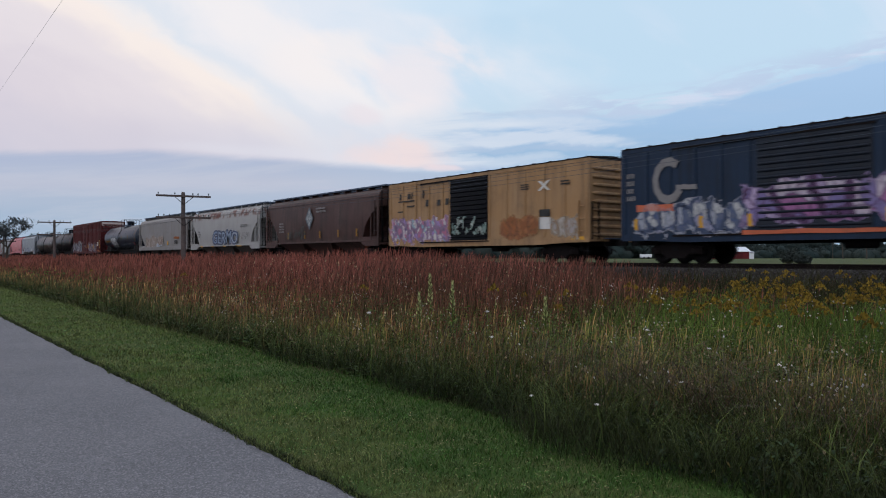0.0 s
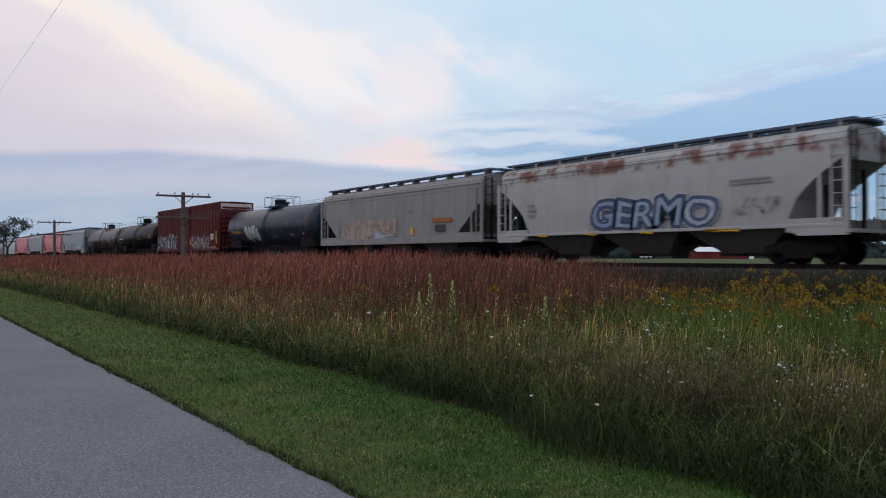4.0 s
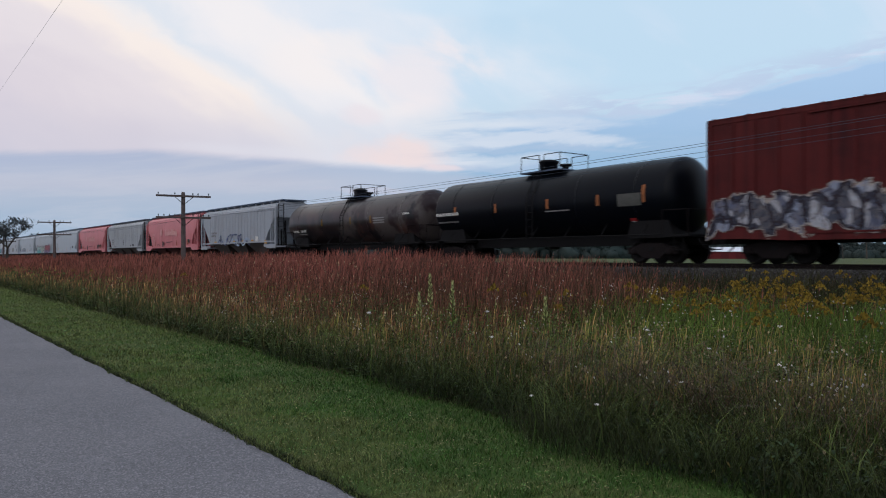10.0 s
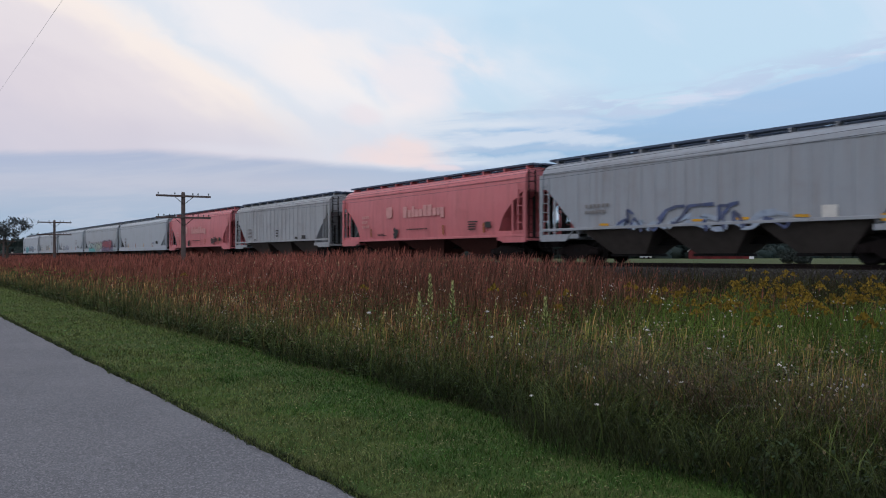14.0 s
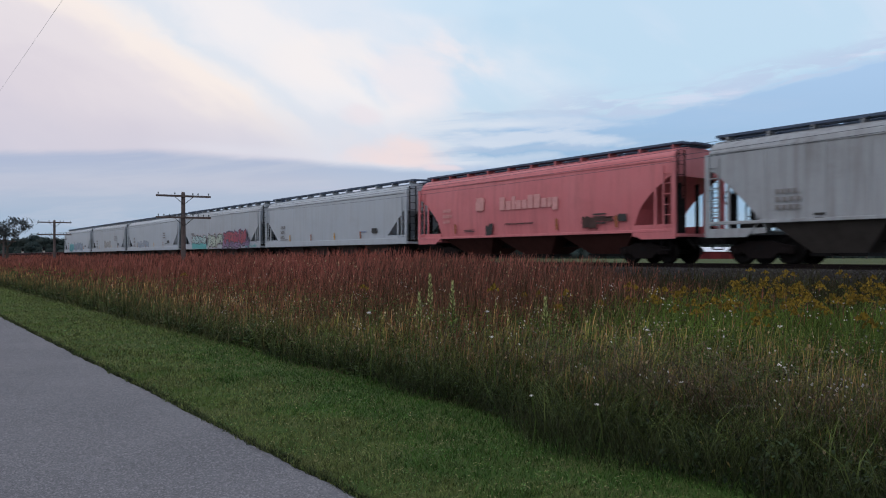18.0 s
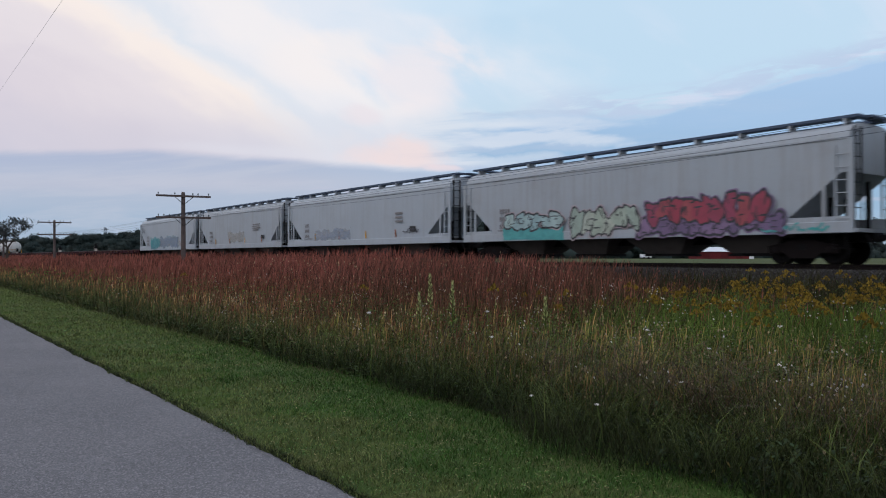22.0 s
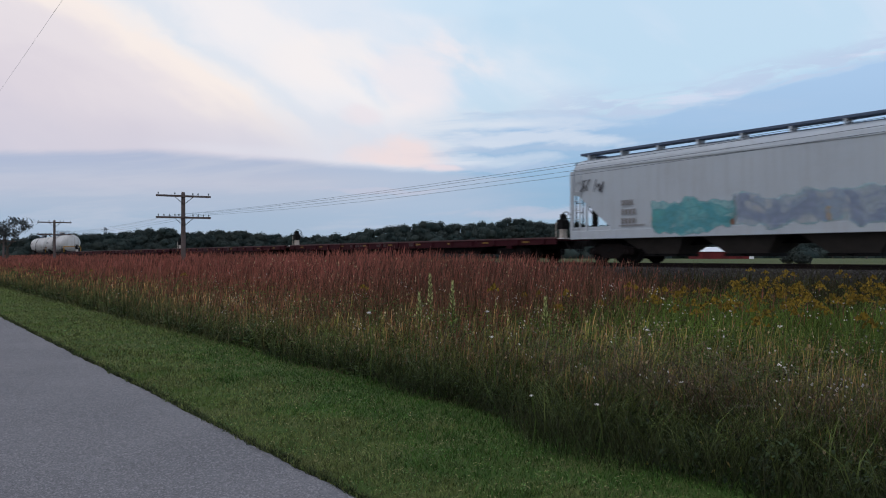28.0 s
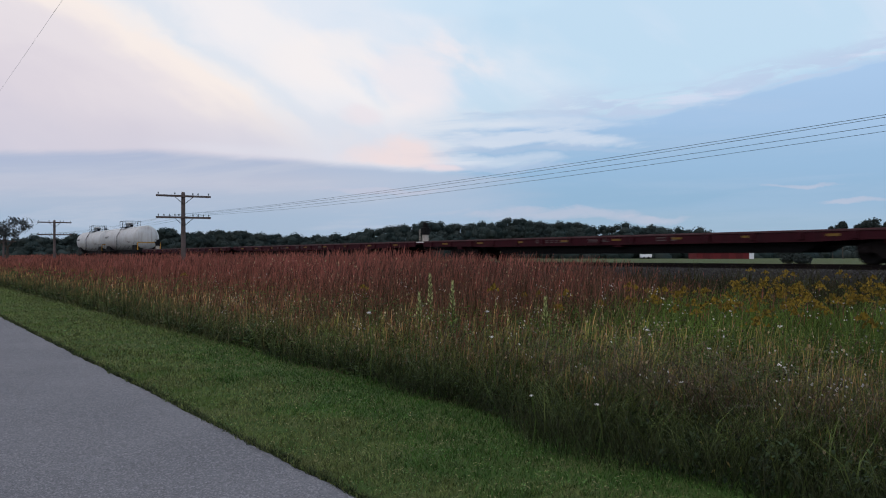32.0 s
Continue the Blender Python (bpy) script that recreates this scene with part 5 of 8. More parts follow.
# slate tank car
c, h = span(0.0022180, 0.0025830, 0.5)
car = place(tank_car("tank_car", "dark slate tank car with a white sprayed tag", h, M["tank_grey"]), c)
for coat in bubbles(car, -4.05, -1.25, 1.42, 2.90, 4, G_CHALK, G_SLATE, G_SLATE, 61):
    shell_wrap(coat)
shell_mark(car, -h + 2.0, -h + 3.9, 2.2, 2.42, M["dull_yellow"], name="stripe")
shell_mark(car, -h + 4.0, -h + 4.14, 2.2, 2.8, M["dull_yellow"], name="reflector")
for x in (1.3, 4.2):
    shell_mark(car, x, x + 0.14, 2.45, 2.9, M["dull_yellow"], name="reflector")
shell_mark(car, h - 1.72, h - 1.56, 2.2, 3.4, M["dull_yellow"], name="stripe")
shell_mark(car, 1.0, 2.2, 1.75, 1.9, M["grey_mark"], cells=4)
shell_mark(car, 4.3, 5.0, 1.80, 1.98, M["grey_mark"], cells=3)
for z in (2.55, 2.70, 2.85):
    shell_mark(car, 5.9, 7.0, z, z + 0.025, M["grey_mark"], cells=5)
shell_mark(car, h - 2.45, h - 2.13, 1.78, 2.08, M["red_mark"], name="placard")
shell_mark(car, h - 2.38, h - 2.20, 1.89, 1.97, M["white_mark"], name="placard_bar", radius=1.536)
shell_mark(car, -4.98, -4.62, 1.62, 1.86, M["red_mark"], name="placard")

# red box car
c, h = span(0.0025963, 0.0029721)
car = place(box_car("box_car", "tall oxide red box car with plug doors and grey graffiti", h, M["red"], 5.12, 23, (-2.35, 1.35), M["red"], "red", peak=0.10), c)
graffiti(car, -h + 0.15, -2.5, 0.98, 2.40, 10, C_STEEL, K_DARK, K_CREAM, 71)
graffiti(car, 1.8, 6.9, 1.0, 2.2, 13, [(0.10, 0.10, 0.14), (0.34, 0.31, 0.33), (0.05, 0.045, 0.06), (0.36, 0.22, 0.24), (0.22, 0.23, 0.30)], (0.09, 0.07, 0.09), (0.24, 0.16, 0.16), 72, crisp=0.85)
scribble(car, 2.0, 7.4, 1.1, 2.0, G_CREAM, 73, 9, 0.022, y=SIDE - 0.009)
for x in (1.55, 4.9):
    panel_patch(car, x, x + 0.24, 1.45, 2.0, M["yellow_mark"], name="reflector", y=SIDE - 0.014)
panel_patch(car, h - 0.75, h - 0.45, 1.45, 2.6, M["yellow_mark"], name="stripe", y=SIDE - 0.02)
panel_patch(car, h - 1.9, h - 0.5, 1.02, 1.25, M["rustpatch"], name="reflector")
for k in range(4):
    panel_patch(car, h - 2.15, h - 1.35, 1.85 + k * 0.14, 1.94 + k * 0.14, M["white_mark"], name="stencil", rag=0.005)
panel_patch(car, -0.35, -0.05, 1.75, 2.0, M["white_mark"], name="decal", y=SIDE - 0.05, rag=0.01)
panel_patch(car, 0.1, 0.55, 1.62, 1.75, M["yellow_mark"], name="decal", y=SIDE - 0.05, rag=0.01)
bm = bmesh.new()
box(bm, h + 0.035, h + 0.042, SIDE + 0.15, -SIDE - 0.15, 4.55, 5.05)
part("end_primer", bm, spray("chalky_primer", [(0.60, 0.54, 0.52), (0.50, 0.42, 0.40)]), car, "chalky white primer band")

# black tank car
c, h = span(0.0029850, 0.0033376, 0.5)
car = place(tank_car("tank_car", "glossy black tank car with white stencil and yellow reflectors", h, M["black"]), c)
shell_mark(car, -h + 1.1, -h + 3.1, 2.42, 2.57, M["white_mark"], cells=11)
shell_mark(car, -h + 1.2, -h + 3.0, 2.05, 2.13, M["grey_mark"], cells=8)
for x in (-h + 2.7, -2.6, 1.0, 4.0):
    shell_mark(car, x, x + 0.15, 2.4, 2.85, M["rustpatch"], name="reflector")
shell_mark(car, h - 3.4, h - 2.2, 2.3, 2.8, M["dull_tag"], name="data_panel")
shell_mark(car, h - 2.15, h - 2.0, 2.4, 3.1, M["rustpatch"], name="reflector")
shell_mark(car, 0.9, 2.4, 2.28, 2.33, M["grey_mark"])
shell_mark(car, h - 2.95, h - 2.65, 1.5, 1.82, M["red_mark"], name="placard")
shell_mark(car, h - 2.9, h - 2.7, 1.62, 1.70, M["white_mark"], name="placard_bar", radius=1.536)

# patched tank car
c, h = span(0.0033376, 0.0037000, 0.5)
car = place(tank_car("tank_car", "patched brown and grey tank car, rust-stained", h, M["tank_patch"], mid_z=2.62, inset=0.05), c)
shell_mark(car, -h + 1.3, -h + 2.2, 2.0, 2.16, M["white_mark"], cells=4, mid_z=2.62)
shell_mark(car, -h + 2.5, -h + 3.4, 2.0, 2.16, M["white_mark"], cells=4, mid_z=2.62)
shell_mark(car, -h + 2.0, -h + 3.3, 1.82, 1.88, M["grey_mark"], mid_z=2.62)
for x in (-3.0, 0.9, 3.4):
    shell_mark(car, x, x + 0.14, 2.35, 2.8, M["dull_yellow"], name="reflector", mid_z=2.62)
for k in range(3):
    shell_mark(car, h - 5.0, h - 3.7, 2.3 + k * 0.14, 2.38 + k * 0.14, M["grey_mark"], mid_z=2.62)
shell_mark(car, h - 1.7, h - 1.0, 2.7, 2.8, M["white_mark"], cells=5, mid_z=2.62)

# ribbed pale grey hopper
c, h = span(0.0037150, 0.0040740, 1.0)
car = place(covered_hopper("covered_hopper", "pale grey ribbed covered hopper car with blue scrawled graffiti", h, M["steel_grey"], "ribbed", 3), c)
scribble(car, -4.0, 2.6, 1.25, 2.15, G_DKBLUE, 107, 11, 0.06, y=SIDE - 0.002)
scribble(car, -4.0, 2.6, 1.25, 1.75, G_FADEBLUE, 102, 9, 0.10, y=SIDE + 0.004)
bars(car, -5.6, 2.0, 1.4, 0.5, 2, M["grey_mark"], cells=6, seed=103, y=SIDE - 0.002)
panel_patch(car, 4.5, 5.0, 1.5, 1.9, M["white_mark"], name="decal", rag=0.01, y=SIDE + 0.0)
panel_patch(car, 6.3, 6.8, 1.3, 1.55, M["yellow_mark"], name="reflector", y=SIDE + 0.0)
for x in (-4.8, -0.3, 1.5, 3.6):
    panel_patch(car, x, x + 0.5, 1.54, 1.64, M["yellow_mark"], name="reflector", rag=0.01, y=SIDE + 0.0)

# faded red hopper
def red_hopper(u0, u1, seed):
    c, h = span(u0, u1, 1.0)
    car = place(covered_hopper("covered_hopper", "faded red covered hopper car with bleached white lettering", h, M["pink"], "round", 3), c)
    for k, (x, z, w) in enumerate(((-3.4, 2.55, 0.62),)):
        panel_patch(car, x, x + w, z, z + 0.62, M["pink_mark"], name="emblem", rag=0.05, seed=seed)
    bm = bmesh.new()
    x = -1.6
    for k, w in enumerate((0.46, 0.40, 0.28, 0.40, 0.38, 0.40, 0.46, 0.40, 0.28, 0.40)):
        hh = 0.62 if k in (0, 2, 5, 6) else 0.42
        box(bm, x, x + w * 0.86, SIDE - 0.006, SIDE + 0.004, 2.5 - (0.14 if k == 9 else 0), 2.5 + hh)
        x += w * 1.04
    part("bleached_lettering", bm, M["pink_mark"], car)
    bars(car, -6.2, 1.95, 0.9, 0.85, 3, M["pink_mark"], cells=4, seed=seed + 1)
    bars(car, -1.2, 1.75, 2.4, 0.12, 1, M["black_mark"], cells=14, seed=seed + 2)
    bars(car, -4.4, 1.5, 1.0, 0.15, 2, M["black_mark"], seed=seed + 3)
    blotch(car, -2.4, 1.6, 0.28, 0.32, M["black_mark"], seed + 4)
    bars(car, 4.4, 1.6, 0.8, 0.5, 4, M["black_mark"], seed=seed + 5)
    panel_patch(car, 5.75, 6.2, 1.7, 2.0, M["black_mark"], name="data_panel", rag=0.01)
    for x in (-5.2, 2.2, 5.6):
        panel_patch(car, x, x + 0.13, 1.45, 1.95, M["rustpatch"], name="reflector")
    return car


red_hopper(0.0040700, 0.0044430, 110)

c, h = span(0.0044560, 0.0048160, 1.0)
car = place(covered_hopper("covered_hopper", "mid grey ribbed covered hopper car with streaked sides", h, M["mid_grey"], "ribbed", 3), c)
bars(car, -5.7, 1.75, 1.1, 0.8, 3, M["grey_mark"], cells=4, seed=121, y=SIDE - 0.002)
bars(car, -0.2, 1.75, 0.5, 0.6, 3, M["black_mark"], seed=122, y=SIDE - 0.002)
panel_patch(car, 4.2, 4.8, 1.55, 1.8, M["black_mark"], name="data_panel", rag=0.01, y=SIDE)
panel_patch(car, 3.1, 3.5, 1.55, 1.72, M["black_mark"], name="data_panel", rag=0.01, y=SIDE)
bars(car, -4.4, 1.4, 0.5, 0.3, 2, M["black_mark"], seed=123, y=SIDE - 0.002)

car = red_hopper(0.0048190, 0.0051840, 130)
panel_patch(car, 3.8, 4.6, 1.45, 1.95, M["brown"], name="paint_patch", rag=0.06)
panel_patch(car, 4.5, 5.5, 1.72, 1.92, M["brown"], name="paint_patch", rag=0.06, y=SIDE - 0.003)


# light grey hoppers
def grey_hopper(u0, u1, mat, label, seed):
    c, h = span(u0, u1, 1.0)
    car = place(covered_hopper("covered_hopper", label, h, mat, "sill", 4), c)
    bars(car, -h + 2.9, 1.5, 0.85, 1.1, 3, M["grey_mark"], cells=4, seed=seed)
    bars(car, -h + 2.8, 1.45, 1.5, 0.12, 1, M["grey_mark"], cells=9, seed=seed + 1)
    panel_patch(car, h - 3.9, h - 3.3, 1.7, 2.0, M["black_mark"], name="data_panel", rag=0.01)
    for k in range(4):
        x = -h + 4.4 + k * 3.4
        panel_patch(car, x, x + 0.13, 1.40, 1.85, M["rustpatch"] if k % 2 else M["yellow_mark"], name="reflector")
    return car, h


car, h = grey_hopper(0.0051850, 0.0056050, M["grey"], "clean light grey covered hopper car", 140)
bars(car, h - 5.2, 1.75, 0.9, 0.12, 1, G_BLUE, cells=5, seed=141)
car, h = grey_hopper(0.0056030, 0.0060165, M["grey_b"], "light grey covered hopper car with teal, mint and crimson graffiti", 150)
panel_patch(car, -6.6, -2.6, 1.02, 1.62, G_TEAL, name="paint_band", y=SIDE - 0.030, rag=0.05)
bubbles(car, -6.5, -2.7, 1.45, 2.30, 6, G_SEAFOAM, G_BLACKLINE, G_PINKHALO, 151, y=SIDE - 0.030)
bubbles(car, -2.1, 1.5, 1.08, 2.36, 6, G_MINTFILL, G_BLACKLINE, G_PINKHALO, 152, y=SIDE - 0.030)
bubbles(car, 1.6, 7.6, 1.06, 1.72, 11, G_PURPLE, G_BLACKLINE, G_PURPLE, 153, y=SIDE - 0.028)
bubbles(car, 1.9, 6.9, 1.30, 2.58, 9, G_CRIMSON, G_BLACKLINE, G_PURPLE, 154, y=SIDE - 0.046)
scribble(car, 6.6, 8.6, 1.1, 1.35, G_TEAL, 156, 8, 0.04, y=SIDE - 0.034)
car, h = grey_hopper(0.0060165, 0.0064385, M["grey"], "light grey covered hopper car with faded blue graffiti", 160)
graffiti(car, -5.5, -0.8, 1.38, 1.95, 7, C_FADEBLUE, (0.24, 0.30, 0.42), (0.42, 0.44, 0.47), 161, crisp=0.5)
scribble(car, h - 4.6, h - 3.2, 1.6, 1.9, G_DARK, 162, 7, 0.03)
bars(car, h - 5.4, 2.2, 0.9, 0.7, 3, M["grey_mark"], seed=163)
car, h = grey_hopper(0.0064385, 0.0068290, M["grey_b"], "dusty light grey covered hopper car with rust stains", 170)
bars(car, h - 5.6, 2.35, 1.6, 0.6, 4, M["grey_mark"], seed=171)
graffiti(car, -1.8, 1.8, 1.45, 2.3, 3, [(0.42, 0.37, 0.28), (0.45, 0.40, 0.32)], (0.42, 0.38, 0.30), (0.44, 0.41, 0.35), 172, name="dust_stain", crisp=0.35)
car, h = grey_hopper(0.0068290, 0.0072380, M["grey"], "light grey covered hopper car with teal graffiti", 180)
graffiti(car, -h + 4.6, -h + 7.9, 1.12, 2.25, 2, C_TEAL, (0.06, 0.28, 0.32), (0.16, 0.38, 0.41), 181, y=SIDE - 0.03, crisp=0.82)
graffiti(car, -1.8, 4.6, 1.15, 2.4, 5, C_FADEBLUE, (0.16, 0.22, 0.36), (0.20, 0.40, 0.42), 182, y=SIDE - 0.03, crisp=0.55)
scribble(car, -h + 0.6, -h + 1.9, 2.95, 3.5, G_DARK, 184, 6, 0.03)

# long flat cars
for k, (c, end) in enumerate(((-357.2, 1), (-385.6, 1), (-414.0, 1), (-442.4, -1))):
    place(flat_car("flat_car", "long empty dark red flat car with a brake stand", 13.75, end), c)

# white tank cars
for k, c in enumerate((-467.4, -485.6)):
    car = place(tank_car("tank_car", "long white pressure tank car, rust-stained", 8.75, M["white_tank"], radius=1.45, mid_z=2.62), c)
    shell_mark(car, -7.2, -5.2, 2.75, 3.0, M["black_mark"], cells=5, radius=1.45, mid_z=2.62)
    shell_mark(car, 4.2, 5.6, 2.0, 2.2, M["grey_mark"], cells=5, radius=1.45, mid_z=2.62)
    bm = bmesh.new()
    for y in (-1.3, 1.3):
        rod(bm, (8.65, y, 1.1), (8.65, y, 2.0), 0.05, 6)
    rod(bm, (8.65, -1.3, 2.0), (8.65, 1.3, 2.0), 0.05, 6)
    part("grab_rail", bm, M["yellow_mark"], car, "yellow grab rail")

# ---------------------------------------------------------------- ground, road, track


def ground_z(x, y):
    """Height of the land: level by the road, a low bank at the track, the field beyond."""
    def ss(a, b, v):
        t = min(1, max(0, (v - a) / (b - a)))
        return t * t * (3 - 2 * t)
    z = 0.55 * ss(17.5, 21.5, y) + (FAR_Z - 0.55) * ss(28.5, 31, y)
    if MOWN_EDGE - 0.3 < y < 18:
        z += 0.04 * noise.noise(Vector((x * 0.4, y * 0.4, 0)))
    return z - (0.05 if y < ROAD_EDGE else 0.0)


def earth_material():
    m, nt, b = shader("meadow_soil_and_turf")
    v = ncoord(nt)
    a = nnoise(nt, v, 0.9, 6, 0.65)
    c = nmix(nt, nramp(nt, a, 0.35, 0.65), (0.045, 0.055, 0.018), (0.075, 0.060, 0.028))
    c = nmix(nt, nmul(nt, nramp(nt, nnoise(nt, v, 22, 5, 0.7), 0.4, 0.7), 0.5), c, (0.022, 0.026, 0.010))
    sep = nt.nodes.new("ShaderNodeSeparateXYZ")
    nt.links.new(v, sep.inputs[0])
    # mown turf beside the road and hay field beyond the track
    wob = nt.nodes.new("ShaderNodeMath")
    wob.operation = "ADD"
    nt.links.new(sep.outputs[1], wob.inputs[0])
    nt.links.new(nmul(nt, a, 0.4), wob.inputs[1])
    turf = nramp(nt, wob.outputs[0], MOWN_EDGE + 0.45, MOWN_EDGE + 0.15)
    tcol = nmix(nt, nramp(nt, nnoise(nt, v, 1.7, 6, 0.7), 0.38, 0.66), (0.050, 0.090, 0.020), (0.090, 0.105, 0.035))
    tcol = nmix(nt, nmul(nt, nramp(nt, nnoise(nt, v, 60, 4, 0.7), 0.45, 0.7), 0.5), tcol, (0.02, 0.03, 0.009))
    c = nmix(nt, turf, c, tcol)
    field = nramp(nt, sep.outputs[1], 29.5, 33.0)
    fcol = nmix(nt, nramp(nt, nnoise(nt, v, 0.05, 5), 0.4, 0.65), (0.066, 0.084, 0.032), (0.094, 0.100, 0.044))
    c = nmix(nt, field, c, fcol)
    nt.links.new(c, b.inputs["Base Color"])
    b.inputs["Roughness"].default_value = 0.95
    b.inputs["Specular IOR Level"].default_value = 0.1
    nbump(nt, b, nnoise(nt, v, 35, 4), 0.5, 0.03)
    return m


def build_ground():
    xs = [-4200, -1500, -600] + [-300 + 5 * k for k in range(69)] + [150, 400, 1200, 4200]
    ys = [-4200, -800, -100, -20, -5, -3.2, -1.5, 0, 1, 2, ROAD_EDGE - 0.02, ROAD_EDGE + 0.02, 3, 3.6, 4.2, 4.8, 5.5, 6.5, 8, 10, 12, 14, 16, 17.5, 18.5, 19.5, 20.5, 21.5, 24, 27, 28.5, 29.2, 30, 31, 34, 45, 80, 200, 500, 1500, 4200]
    verts = [(x, y, ground_z(x, y)) for y in ys for x in xs]
    n = len(xs)
    faces = [(j * n + i, j * n + i + 1, (j + 1) * n + i + 1, (j + 1) * n + i) for j in range(len(ys) - 1) for i in range(n - 1)]
    tagged(new("ground", quad_mesh("ground", verts, faces, earth_material())), "level meadow ground with a mown verge and a hay field", "ground", kind="structure")


build_ground()


def build_road():
    m, nt, b = shader("worn_asphalt")
    v = ncoord(nt)
    c = nmix(nt, nramp(nt, nnoise(nt, v, 0.7, 5), 0.35, 0.7), (0.104, 0.102, 0.114), (0.134, 0.130, 0.142))
    vor = nt.nodes.new("ShaderNodeTexVoronoi")
    vor.inputs["Scale"].default_value = 95
    nt.links.new(v, vor.inputs["Vector"])
    chip = nt.nodes.new("ShaderNodeSeparateColor")
    nt.links.new(vor.outputs["Color"], chip.inputs[0])
    c = nmix(nt, nmul(nt, nramp(nt, chip.outputs[0], 0.45, 1.0), 0.6), c, (0.30, 0.287, 0.30))
    c = nmix(nt, nmul(nt, nramp(nt, chip.outputs[1], 0.55, 1.0), 0.55), c, (0.045, 0.045, 0.048))
    c = nmix(nt, nmul(nt, nramp(nt, nnoise(nt, v, 9, 5, 0.7), 0.5, 0.8), 0.3), c, (0.09, 0.085, 0.09))
    nt.links.new(c, b.inputs["Base Color"])
    b.inputs["Roughness"].default_value = 0.85
    nbump(nt, b, vor.outputs["Distance"], 0.5, 0.006)
    xs = [-600, -300, -150] + [-100 + 0.25 * k for k in range(480)] + [40, 120, 500]
    verts, faces = [], []
    for x in xs:
        e = ROAD_EDGE + 0.05 * noise.noise(Vector((x * 0.5, 0, 3))) + 0.04 * noise.noise(Vector((x * 2.3, 0, 7))) + 0.02 * noise.noise(Vector((x * 6.1, 0, 5)))
        for y, z in ((-3.3, -0.04), (-3.25, 0.004), (-0.5, 0.03), (e - 0.05, 0.006), (e, -0.012), (e + 0.01, -0.06)):
            verts.append((x, y, z))
    for i in range(len(xs) - 1):
        for k in range(5):
            faces.append((i * 6 + k, (i + 1) * 6 + k, (i + 1) * 6 + k + 1, i * 6 + k + 1))
    tagged(new("road", quad_mesh("road", verts, faces, m)), "narrow worn grey asphalt road with a ragged edge", "road", kind="structure")


build_road()

M["ballast"] = plain("crushed_stone", (0.026, 0.023, 0.024), 0.9, 0, 0.6, 14.0)


def stone_material():
    m, nt, b = shader("ballast_stone")
    geo = nt.nodes.new("ShaderNodeNewGeometry")
    c = nmix(nt, geo.outputs["Random Per Island"], (0.014, 0.013, 0.014), (0.072, 0.067, 0.067))
    nt.links.new(c, b.inputs["Base Color"])
    b.inputs["Roughness"].default_value = 0.9
    return m


